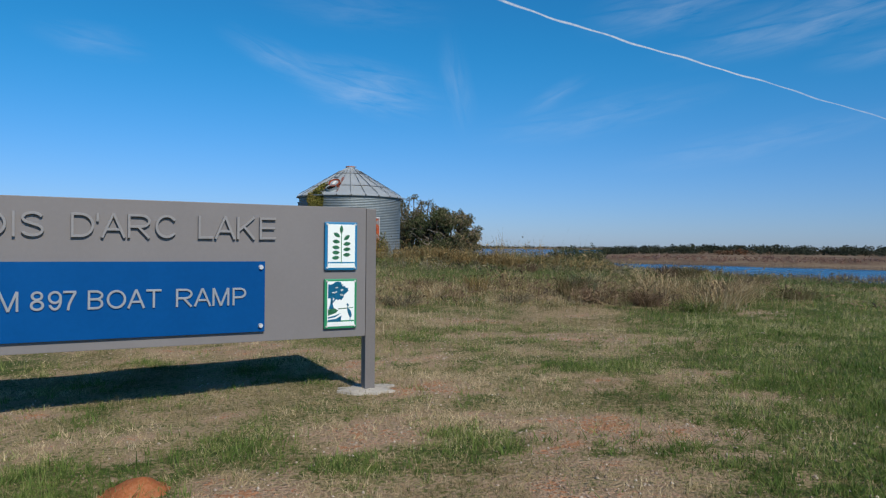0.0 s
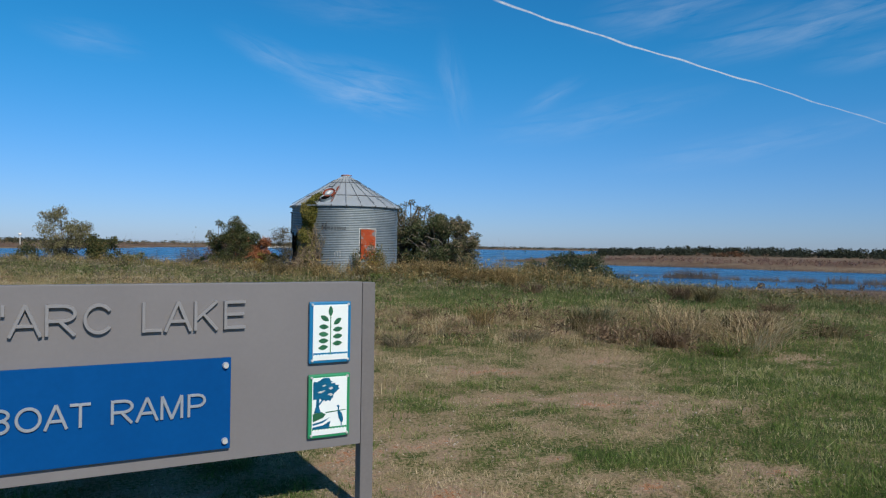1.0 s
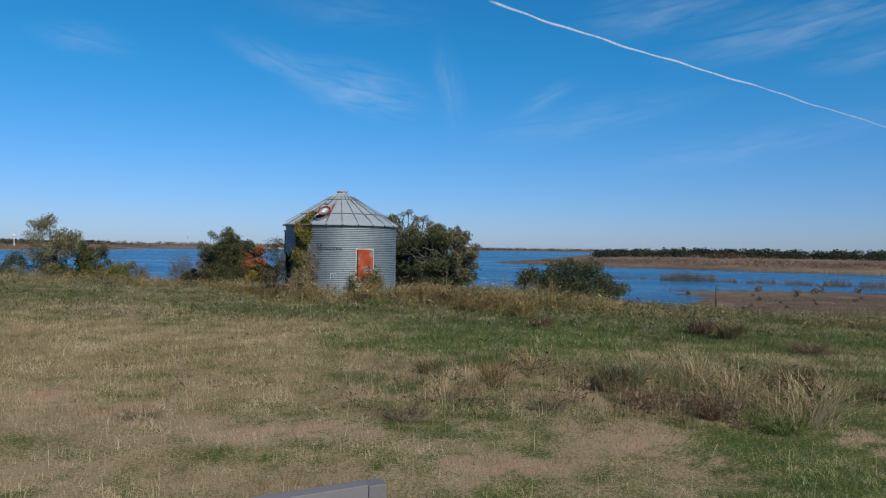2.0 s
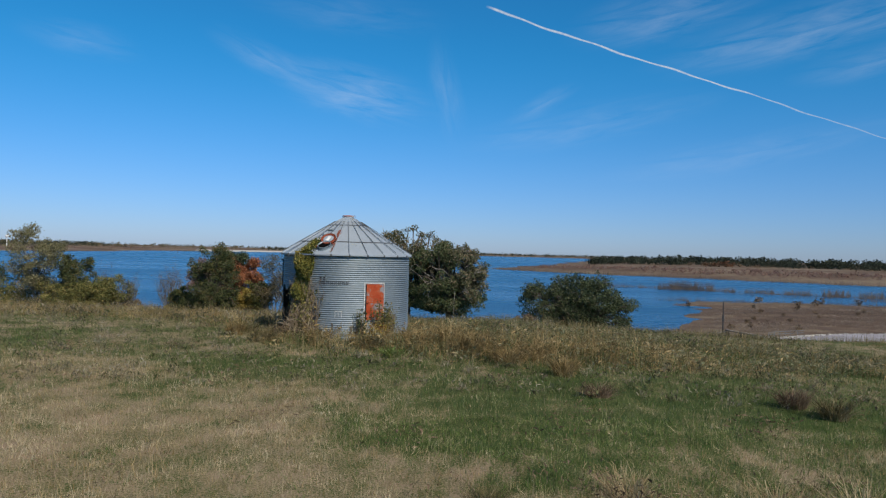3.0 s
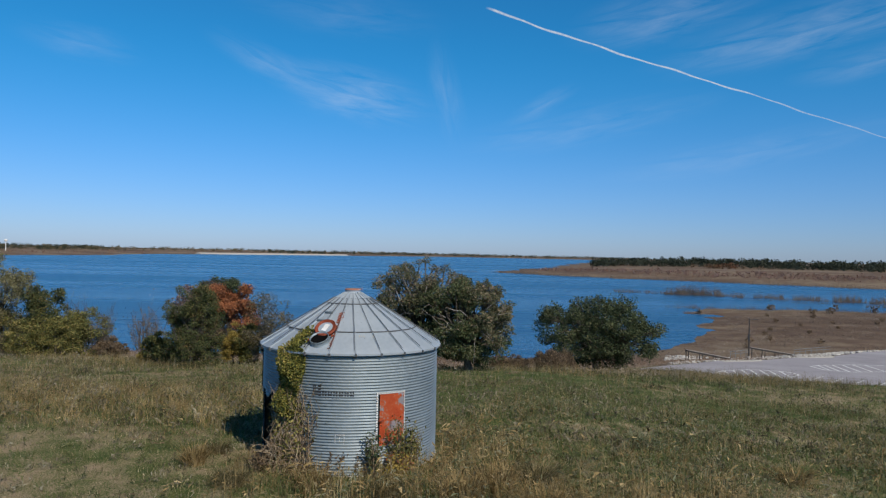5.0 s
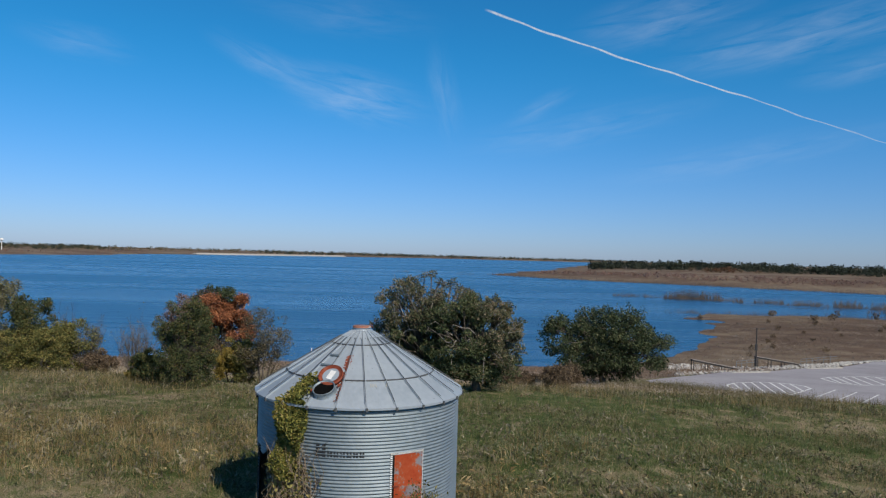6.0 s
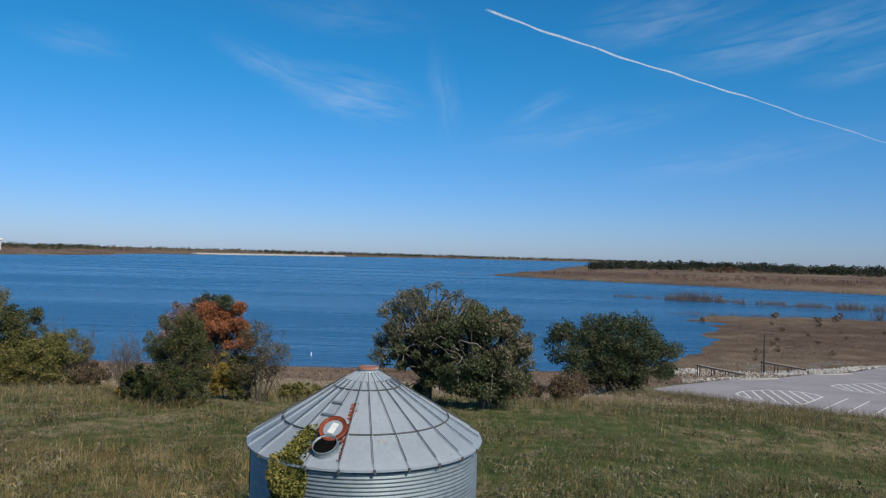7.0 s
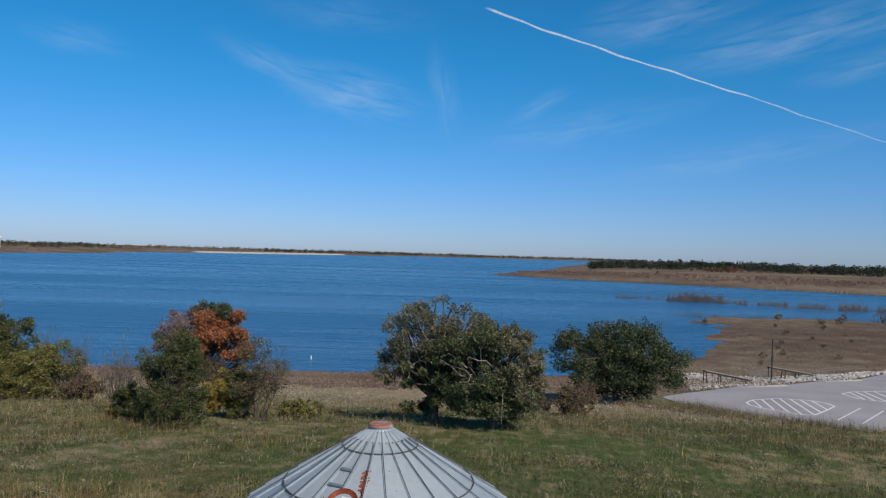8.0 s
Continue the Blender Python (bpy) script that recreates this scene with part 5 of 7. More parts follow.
tree("autumn_tree", -23.0, 58.0, 10.6, 5.2, 3.8, "autumn tree with orange leaves, greyed mauve side and a green top", "orange", 15, 0.06, 170, 34000, 0.10, 0.18, lobe_size=0.17,
     second=(("live_oak", lambda c: c[2] > 8.6 and c[0] > -1.5, "dark green leaves at the top", 0.10), ("mauve", lambda c: c[0] < 0.2 and 4.4 <= c[2] < 9.0, "greyed mauve leaves", 0.45), ("brown", lambda c: c[2] < 4.4, "brown dead leaves", 0.3)))
tree("bare_tree", -10.5, 31.0, 6.0, 2.1, 1.9, "slender half bare tree with several stems and thin brown leaves", "brown_olive", 60, 0.16, 60, 5600, 0.062, 0.075, stems=4, lobe_size=0.24)
tree("thin_tree", -40.6, 47.2, 10.9, 4.2, 3.2, "slender tree with a thin pale olive crown", "sparse", 17, 0.30, 70, 10500, 0.10, 0.12, lobe_size=0.2)
tree("cedar_tree", -36.4, 47.0, 8.3, 2.5, 2.2, "small dark green cedar rising from olive brush", "cedar", 18, 0.30, 36, 8500, 0.10, 0.1, lobe_size=0.25)
tree("cedar_tree", -45.6, 47.2, 6.9, 2.6, 2.4, "small dark green cedar tree", "cedar", 19, 0.08, 40, 9000, 0.10, 0.1, shape="cone", lobe_size=0.28)
for k, (bx, by, bh, bw, leaf) in enumerate(((-31.9, 47.0, 5.6, 2.8, "olive"), (-34.6, 46.4, 5.6, 3.2, "olive"), (-37.6, 47.0, 5.6, 3.3, "olive"), (-33.2, 45.6, 4.8, 2.8, "olive"), (-36.2, 45.4, 4.6, 2.8, "olive"), (-40.4, 46.6, 5.2, 3.2, "tan_oak"), (-44.0, 47.0, 5.2, 3.4, "olive"),
                                        (-13.4, 33.0, 3.4, 1.5, "yellow"), (-12.2, 32.4, 3.4, 1.5, "olive"), (-18.0, 29.3, 2.6, 1.2, "cedar"), (-18.9, 30.2, 1.6, 0.9, "yellow"),
                                        (-8.2, 34.0, 1.4, 1.8, "olive"), (9.3, 51.0, 1.9, 2.2, "brown"), (13.0, 49.0, 2.4, 2.0, "brown"), (17.2, 69.0, 3.0, 2.8, "brown"), (-29.4, 46.0, 2.6, 1.8, "brown"))):
    names = {"olive": "olive green rounded roadside brush with dense leaves", "cedar": "low dark green cedar brush", "yellow": "low brush with yellowing leaves", "brown": "low brush with brown dead leaves", "tan_oak": "browning olive brush with dense leaves"}
    tree("bush", bx, by, bh, bw, bw * 0.8, names[leaf], leaf, 40 + k, 0.02, 60, 9500, 0.068 if by < 45 else 0.085, 0.05, stems=4, category="bush", lobe_size=0.22)
bare_bush("bare_shrub", -20.2, 33.0, 4.9, 3.2, "leafless grey twiggy shrub at the field edge", 61, 90, "brown", 200, 0.07)
bare_bush("bare_shrub", -29.9, 46.8, 6.2, 2.4, "tall leafless grey sapling beside olive brush", 62, 30)
bare_bush("bare_shrub", -33.0, 47.0, 7.2, 3.4, "tall leafless grey sapling beside olive brush", 64, 60)
bare_bush("bare_shrub", -30.6, 46.4, 6.0, 3.0, "tall leafless grey sapling beside olive brush", 66, 46)
bare_bush("bare_shrub", -37.0, 46.2, 5.4, 3.4, "tall leafless grey sapling beside olive brush", 65, 50)


# ---------------------------------------------------------------- vine and weeds on the bin
def build_vine():
    g = rng(71)
    top = empty("climbing_vine", pose(0, 0, 0), "thick vine with yellow-green leaves and dead brown stems on the bin", "vine")

    n = 5600
    z = 1.55 + 1.95 * g.random(n) ** 0.75
    mid = np.radians(-121.5 + 2.0 * np.sin(z * 2.6))
    half = np.radians(np.interp(z, [1.5, 2.2, 3.0, 3.5], [8, 7.5, 9, 8.5]))
    a = mid + half * np.clip(g.standard_normal(n) * 0.6, -1.0, 1.0)
    bulge = 0.05 + 0.20 * (0.5 + 0.5 * np.sin(z * 5 + a * 9))
    r = WALL_R + 0.03 + bulge * g.random(n) ** 0.7
    C = np.stack([r * np.cos(a), r * np.sin(a), z], -1)
    m = 1500
    ra = np.radians(-121 + g.standard_normal(m) * 2.4 + 3.5 * g.random(m))
    rr = 2.0 + 0.82 * g.random(m) ** 0.7
    C2 = np.stack([rr * np.cos(ra), rr * np.sin(ra), EAVE_Z + (EAVE_R - rr) * SLOPE + 0.03 + 0.17 * g.random(m)], -1)
    link("foliage", mesh_np("foliage", *leaf_quads(np.concatenate([C, C2]), 0.046, g)), LEAF["vine"], top, "yellow-green vine leaves")
    k = 900
    a3 = np.radians(-121 + g.standard_normal(k) * 7)
    z3 = 0.25 + 1.7 * g.random(k)
    r3 = WALL_R + 0.05 + 0.5 * g.random(k) * (1.9 - z3) / 1.9
    link("dead_foliage", mesh_np("dead_foliage", *leaf_quads(np.stack([r3 * np.cos(a3), r3 * np.sin(a3), z3], -1), 0.055, g)), LEAF["olive"], top)
    paths = []
    for s in range(320):
        a0 = radians(-121 + 6.5 * g.standard_normal())
        foot_r = WALL_R + 0.06 + 0.55 * g.random() ** 2
        p = np.array([foot_r * math.cos(a0), foot_r * math.sin(a0), 0.0])
        topz = g.uniform(0.9, 2.7) if s < 240 else g.uniform(0.3, 0.9)
        pts = [(p, 0.014)]
        for j in range(1, 6):
            f = j / 5
            aa = a0 + radians(g.standard_normal() * 4.0)
            rad = foot_r + (WALL_R + 0.05 - foot_r) * min(1, f * 1.5) + 0.06 * g.standard_normal()
            rad = max(rad, WALL_R + 0.03)
            pts.append((np.array([rad * math.cos(aa), rad * math.sin(aa), topz * f + 0.05 * g.standard_normal()]), 0.014 - 0.0018 * j))
        paths.append(pts)
    for s in range(120):
        a0 = radians(-123 + 6 * g.standard_normal())
        r0 = WALL_R + 0.1 + 0.35 * g.random()
        p = np.array([r0 * math.cos(a0), r0 * math.sin(a0), g.uniform(0.1, 0.8)])
        pts = [(p, 0.012)]
        d = g.standard_normal(3) * [0.6, 0.6, 0.5] + [0, 0, 0.9]
        for j in range(4):
            d = d + g.standard_normal(3) * 0.6
            q = pts[-1][0] + 0.15 * d / np.linalg.norm(d)
            if np.hypot(q[0], q[1]) < WALL_R + 0.03:
                q[:2] *= (WALL_R + 0.05) / np.hypot(q[0], q[1])
            q[2] = max(q[2], 0.03)
            pts.append((q, 0.011 - 0.002 * j))
        paths.append(pts)
    link("dead_stemwork", mesh_np("dead_stemwork", *tubes(paths, 4)), M["weed_stem"], top, "tangle of dead brown vine stems")
    # a few runners under the mark and at the foot of the wall
    for a0, a1, zt in ((-109, -104, 1.65), (-96, -93, 0.62), (-89, -86, 0.55), (-80, -77, 0.5), (-74, -71, 0.75)):
        pts = [(np.array(polar(WALL_R + 0.03, a0 + (a1 - a0) * f, zt * f)), 0.009 - 0.004 * f) for f in (0, 0.3, 0.55, 0.8, 1.0)]
        link("runner", mesh_np("runner", *tubes([pts], 4)), M["weed_stem"], top)
        q = np.array([p for p, _ in pts])
        C = q[g.integers(1, 5, 26)] + g.standard_normal((26, 3)) * [0.06, 0.03, 0.08]
        rad = np.hypot(C[:, 0], C[:, 1])
        C[:, :2] *= (np.maximum(rad, WALL_R + 0.025) / rad)[:, None]
        link("runner_foliage", mesh_np("runner_foliage", *leaf_quads(C, 0.05, g)), LEAF["brown"], top)


M["weed_stem"] = surface("dead_brown_stems", [(0.0, (0.12, 0.085, 0.055)), (0.5, (0.27, 0.20, 0.13)), (1.0, (0.44, 0.36, 0.26))], 2.0, 20.0, 0.9, island=0.6, spec=0.15)
build_vine()


def wall_shrub(a, r, height, width, seed, leaf, count, label):
    g = rng(seed)
    x, y, _ = polar(r, a, 0)
    top = empty("weed_shrub", pose(x, y, 0), label, "shrub")
    paths, C = [], []
    for k in range(34):
        ang, out = g.uniform(0, 6.28), width / 2 * math.sqrt(g.random())
        tip = np.array([out * math.cos(ang), out * math.sin(ang), height * g.uniform(0.45, 1.0)])
        paths.append([(tip * [0.15, 0.15, 0], 0.012), (tip * [0.5, 0.5, 0.55] + g.uniform(-.05, .05, 3), 0.008), (tip, 0.003)])
        for f in g.uniform(0.3, 1.0, count // 34):
            C.append(tip * [f, f, f] + g.standard_normal(3) * 0.075)
    C = np.array(C)
    wx, wy = C[:, 0] + x, C[:, 1] + y
    rad = np.hypot(wx, wy)
    k = np.maximum(rad, WALL_R + 0.06) / rad
    C[:, 0], C[:, 1], C[:, 2] = wx * k - x, wy * k - y, np.maximum(C[:, 2], 0.05)
    link("stemwork", mesh_np("stemwork", *tubes(paths, 4)), M["weed_stem"], top)
    link("foliage", mesh_np("foliage", *leaf_quads(C, 0.05, g)), LEAF[leaf], top)


wall_shrub(-54.0, 3.05, 1.75, 1.0, 81, "olive", 900, "tall leafy weed growing in front of the orange door")
wall_shrub(-69.0, 3.0, 1.35, 0.55, 82, "oak", 420, "dark leafy weed beside the orange door")
wall_shrub(-46.0, 3.1, 1.35, 0.5, 83, "olive", 260, "thin leafy weed beside the orange door")
wall_shrub(-58.0, 3.3, 0.75, 0.8, 84, "orange", 420, "low weed with orange autumn leaves below the door")
wall_shrub(-62.0, 3.5, 0.9, 1.2, 85, "yellow", 520, "low yellowing weed at the foot of the bin")
wall_shrub(-131.0, 3.3, 0.6, 0.7, 86, "brown", 500, "low brown brush at the foot of the bin")


# ---------------------------------------------------------------- grass
def off_lot(x, y, margin):
    return (x < 25) | (y < 40) | (inside_distance(x, y, LOT) < -margin)


def blades(name, material, n, xr, yr, keep, height, width, lean, seed, segs=2, label="", category="grass", tip=0.15, droop=0.5):
    """A field of single grass blades: kept where keep(x, y) passes a random draw; height(x, y) scales them."""
    g = rng(seed)
    x, y = g.uniform(*xr, n), g.uniform(*yr, n)
    ok = g.random(n) < keep(x, y)
    ok &= (np.hypot(x, y) > 2.86) & off_lot(x, y, 0.2)
    x, y = x[ok], y[ok]
    n = len(x)
    z = land(x, y) - 0.01
    h = height(x, y) * g.uniform(0.55, 1.25, n) * np.clip(0.85 + 0.65 * wavy(x, y, 0.17, seed % 7) + 0.25 * wavy(x, y, 0.7, seed % 5), 0.35, 2.0)
    w = g.uniform(width[0], width[1], n)
    a, t = g.uniform(0, 2 * math.pi, n), g.uniform(0, 2 * math.pi, n)
    out = h * lean * np.abs(g.standard_normal(n))
    side = np.stack([np.cos(a) * w / 2, np.sin(a) * w / 2, np.zeros(n)], -1)
    P = np.stack([x, y, z], -1)
    to = np.stack([np.cos(t) * out, np.sin(t) * out, np.zeros(n)], -1)
    up = np.zeros((n, 3))
    up[:, 2] = h
    if segs == 1:
        V = np.stack([P - side, P + side, P + to + up], 1).reshape(-1, 3)
        F = np.arange(3 * n).reshape(-1, 3)
        me = mesh_np(name, V, F)
    else:
        midp = P + to * (1 - droop) * 0.6 + up * 0.62
        V = np.stack([P - side, P + side, midp + side * 0.75, midp - side * 0.75, P + to + up * (1 - 0.25 * droop * np.minimum(1, out / h))[:, None]], 1).reshape(-1, 3)
        b = np.arange(n)[:, None] * 5
        me = mesh_np(name, V, [b + np.array([0, 1, 2, 3]), b + np.array([3, 2, 4])])
    return tagged(link(name, me, material), label, category, kind="stuff")


def tangle(name, material, n, xr, yr, keep, height, length, width, seed, label="", category="weeds", up=0.9):
    """A thicket of short bent leaf and stalk pieces at every height of the weeds."""
    g = rng(seed)
    x, y = g.uniform(*xr, n), g.uniform(*yr, n)
    ok = g.random(n) < keep(x, y)
    ok &= (np.hypot(x, y) > 2.9) & off_lot(x, y, 0.3)
    x, y = x[ok], y[ok]
    n = len(x)
    tuft = 0.62 + 0.55 * wavy(x, y, 0.45, seed) + 0.25 * g.standard_normal(n)
    z = land(x, y) + height(x, y) * np.clip(tuft, 0.2, 1.5) * g.random(n) ** 0.6
    d = g.standard_normal((n, 3))
    d[:, 2] = np.abs(d[:, 2]) * up + 0.15
    d /= np.linalg.norm(d, axis=1)[:, None]
    e = np.cross(d, g.standard_normal((n, 3)))
    e /= np.linalg.norm(e, axis=1)[:, None] + 1e-9
    ln, w = g.uniform(*length, n)[:, None], g.uniform(*width, n)[:, None]
    C = np.stack([x, y, z], -1)
    bend = np.stack([g.standard_normal(n) * 0.25, g.standard_normal(n) * 0.25, -0.3 * g.random(n)], -1) * ln
    V = np.stack([C - e * w, C + e * w, C + d * ln * 0.6 + e * w * 0.7, C + d * ln + bend], 1).reshape(-1, 3)
    return tagged(link(name, mesh_np(name, V, np.arange(4 * n).reshape(-1, 4)), material), label, category, kind="stuff")


one = lambda v: (lambda x, y: np.full(np.shape(x), v))
tuft = lambda x, y, k: np.clip(0.50 + 0.9 * wavy(x, y, 0.14, k) + 0.3 * wavy(x, y, 0.5, k + 60), 0, 1)
NEAR = ((1.5, 13.5), (-36.5, -25.5))
FRONT = ((2.0, 11.5), (-36.5, -30.5))
turf = lambda x, y: np.clip(1.1 * green(x, y) ** 1.5 - 0.7 * bare(x, y), 0.02, 1)
dry = lambda x, y: np.clip(1.0 - 0.72 * green(x, y) - 0.85 * bare(x, y), 0.06, 1)
blades("short_grass", M["lawn"], 330000, *FRONT, lambda x, y: turf(x, y) * tuft(x, y, 41), lambda x, y: 0.022 + 0.035 * green(x, y), (0.003, 0.007), 0.8, 101, segs=1, label="short patchy green grass round the sign")
blades("dry_grass", M["dry_turf"], 330000, *FRONT, lambda x, y: dry(x, y) * tuft(x, y, 42), one(0.036), (0.003, 0.006), 1.1, 102, segs=1, label="short dry straw-coloured grass round the sign")
blades("short_grass", M["lawn"], 330000, *NEAR, lambda x, y: turf(x, y) * tuft(x, y, 41), lambda x, y: 0.03 + 0.035 * green(x, y), (0.005, 0.010), 0.7, 131, segs=1, label="short patchy green grass round the sign")
blades("dry_grass", M["dry_turf"], 300000, *NEAR, lambda x, y: dry(x, y) * tuft(x, y, 42), one(0.045), (0.004, 0.009), 0.9, 132, segs=1, label="short dry straw-coloured grass round the sign")
blades("dry_grass", M["straw"], 80000, *NEAR, lambda x, y: dry(x, y) * tuft(x, y, 52) ** 2, one(0.07), (0.003, 0.006), 0.8, 133, segs=1, label="pale dry grass tips round the sign")
blades("short_grass", M["lawn"], 330000, (-5, 19), (-37.5, -15), lambda x, y: turf(x, y) * tuft(x, y, 43), lambda x, y: 0.05 + 0.05 * green(x, y), (0.007, 0.014), 0.7, 116, segs=1, label="short patchy green grass round the sign")
blades("dry_grass", M["dry_turf"], 230000, (-5, 19), (-37.5, -15), lambda x, y: dry(x, y) * tuft(x, y, 44), lambda x, y: 0.05 + 0.06 * hump(y, -27, -10, 6), (0.006, 0.012), 0.9, 117, segs=1, label="short dry straw-coloured grass round the sign")
blades("dry_grass", M["hay"], 200000, (-24, 26), (-24, -6), lambda x, y: np.clip(0.8 - 0.85 * green(x, y) - 0.4 * bare(x, y) + 0.1 * tall(x, y), 0.04, 1) * tuft(x, y, 45),
       lambda x, y: 0.13 + 0.16 * tall(x, y), (0.006, 0.012), 0.5, 103, segs=1, label="knee-high dry pale pasture grass")
blades("short_grass", M["pasture"], 360000, (-26, 30), (-20, 4), lambda x, y: np.clip(0.08 + 0.95 * green(x, y), 0.12, 1) * tuft(x, y, 46),
       lambda x, y: 0.10 + 0.07 * green(x, y), (0.010, 0.020), 0.7, 104, segs=1, label="green pasture grass with dry patches")
blades("dry_grass", M["dry_turf"], 230000, (-26, 30), (-18, 12), lambda x, y: np.clip(0.75 - 0.6 * green(x, y) - 0.3 * tall(x, y), np.where(x < 0, 0.2, 0.05), 1) * tuft(x, y, 62),
       lambda x, y: 0.11 + 0.06 * tall(x, y), (0.009, 0.018), 0.8, 134, segs=1, label="dry tan grass mixed through the green pasture")
blades("dry_grass", M["straw"], 210000, (-18, 7), (-29, -9), lambda x, y: np.clip(0.85 - 0.7 * green(x, y), 0.1, 1) * hump(x, -18, 7, 3) * hump(y, -29.5, -8, 2) * tuft(x, y, 65),
       one(0.13), (0.005, 0.011), 0.55, 135, segs=1, label="ankle-high pale straw grass in the pasture")
# tall weeds: stalks, arching blades, leaf tangle, grey-green and rusty patches
clump = lambda x, y, k, s=0.7: np.clip(0.42 + 1.1 * wavy(x, y, s, k), 0, 1)
skirt = lambda x, y: np.clip(1.5 * np.exp(-((np.hypot(x - 0.5, y) - 3.9) / 1.3) ** 2), 0, 1) * (y < 2.5)
belt = lambda x, y: np.clip(tall(x, y) ** 1.2 + 0.9 * skirt(x, y) * (x > -3.0) + 0.9 * spot(x, y, 7.5, -5.4, 8.0, 2.6) * np.clip(0.55 + 0.9 * wavy(x, y, 1.6, 67), 0, 1), 0, 1)
band = lambda x, y: spot(x, y, 7.5, -5.4, 8.0, 2.6)
high = lambda x, y: 0.26 + 0.34 * np.clip(tall(x, y) + 0.4 * skirt(x, y), 0, 1) + 0.30 * band(x, y)
by_bin = lambda x, y: 0.22 + 0.78 * np.clip(np.maximum(1.3 - np.hypot(x - 1.5, y) / 5.5, 1.2 * band(x, y) * (y < -4)), 0, 1)
blades("tall_weeds", M["hay"], 170000, (-14, 26), (-10, 12), lambda x, y: by_bin(x, y) * belt(x, y) ** 1.2 * clump(x, y, 53), lambda x, y: 1.15 * high(x, y), (0.007, 0.014), 0.55, 105, label="tall tan autumn grass round the grain bin", droop=0.8)
blades("tall_weeds", M["weed"], 190000, (-24, 34), (-10, 34), lambda x, y: 0.9 * belt(x, y) * clump(x, y, 54, 0.9), lambda x, y: high(x, y) * (0.6 + 0.7 * clump(x, y, 61, 0.5)), (0.008, 0.016), 0.55, 125, segs=1, label="tall brown autumn weed stalks round the grain bin")
blades("tall_weeds", M["pasture"], 210000, (-2, 34), (-10, 24), lambda x, y: 0.8 * belt(x, y) * clump(x, y, 55, 1.6), lambda x, y: 0.8 * high(x, y), (0.010, 0.02), 0.6, 126, segs=1, label="green weeds among the tall tan grass")
tangle("weed_thicket", M["weed"], 210000, (-22, 30), (-12, 24), lambda x, y: belt(x, y) * clump(x, y, 56, 1.0), high, (0.06, 0.16), (0.003, 0.007), 121, "thicket of brown autumn weeds round the grain bin", up=1.6)
tangle("weed_leaves", M["hay"], 90000, (-14, 30), (-10, 7), lambda x, y: by_bin(x, y) * belt(x, y) * clump(x, y, 53, 0.7), lambda x, y: 1.05 * high(x, y), (0.10, 0.28), (0.004, 0.010), 128, "drooping tan leaves of tall autumn weeds", up=0.7)
tangle("weed_leaves", M["grey_weed"], 60000, (0, 30), (-10, 10), lambda x, y: belt(x, y) * clump(x, y, 66, 1.3), lambda x, y: 0.9 * high(x, y), (0.08, 0.2), (0.004, 0.010), 129, "green leaves among the tall tan weeds", up=0.7)
tangle("grey_weeds", M["grey_weed"], 170000, (2, 32), (-9, 26), lambda x, y: belt(x, y) * np.clip(1.4 * wavy(x, y, 4.0, 32) + 0.2, 0, 1), lambda x, y: 0.20 + 0.26 * tall(x, y), (0.04, 0.10), (0.005, 0.010), 107, "grey-green weeds among the tall grass")
tangle("rusty_weeds", M["rust_weed"], 210000, (-42, 30), (-24, 30), lambda x, y: np.clip(wavy(x, y, 3.2, 33) - 0.25 + 0.75 * hump(x, -60, -5, 3) * hump(y, 7, 20, 4) * np.clip(0.3 + wavy(x, y, 5, 68), 0, 1), 0, 1) * np.clip(0.9 + hump(x, -60, -4, 3) * hump(y, 6, 30, 4), 0, 1), lambda x, y: 0.18 + 0.2 * tall(x, y), (0.06, 0.16), (0.005, 0.011), 108, "rusty brown dead weeds in the pasture", up=0.8)
blades("grass_stalks", M["bunch"], 9000, (-8, 14), (-28, -10), lambda x, y: clump(x, y, 71, 1.1) * np.clip(1.1 - green(x, y) - bare(x, y), 0.03, 1), one(0.36), (0.003, 0.006), 0.35, 138, label="scattered thin pale seed stalks in the dry grass", droop=0.6)
back = lambda x, y: np.clip(0.22 + 0.85 * wavy(x, y, 3.6, 72) + 0.45 * wavy(x, y, 1.1, 70) + 0.35 * hump(y, 1, 12, 3) * (x < -3) - 1.0 * spot(x, y, 8.5, 26.6, 8, 4.5) - 0.7 * spot(x, y, 18.8, 17.0, 6, 3) - 0.7 * spot(x, y, -9.0, 15.0, 5, 2.5), 0.0, 1)
tangle("olive_weeds", M["olive_weed"], 240000, (-34, 34), (1, 44), lambda x, y: back(x, y) * clump(x, y, 73, 0.8), lambda x, y: 0.14 + 0.24 * back(x, y), (0.08, 0.24), (0.006, 0.013), 139, "knee-high olive green autumn weeds behind the grain bin", up=3.0)
tangle("brown_weeds", M["tan_weed"], 260000, (-34, 34), (1, 46), lambda x, y: back(x, y) * clump(x, y, 74, 0.9), lambda x, y: 0.16 + 0.30 * back(x, y), (0.10, 0.28), (0.005, 0.011), 140, "knee-high tan autumn weeds behind the grain bin", up=3.0)
scatter = lambda x, y, k: np.clip(1.6 * (wavy(x, y, 0.8, k) - 0.28) + 0.5 * wavy(x, y, 3.0, k + 1), 0, 1)
tangle("brown_weeds", M["tan_weed"], 130000, (-24, 18), (-13, 4), lambda x, y: scatter(x, y, 75), lambda x, y: 0.12 + 0.16 * scatter(x, y, 75), (0.06, 0.18), (0.004, 0.008), 141, "scattered low brown weeds in the front pasture", up=2.5)
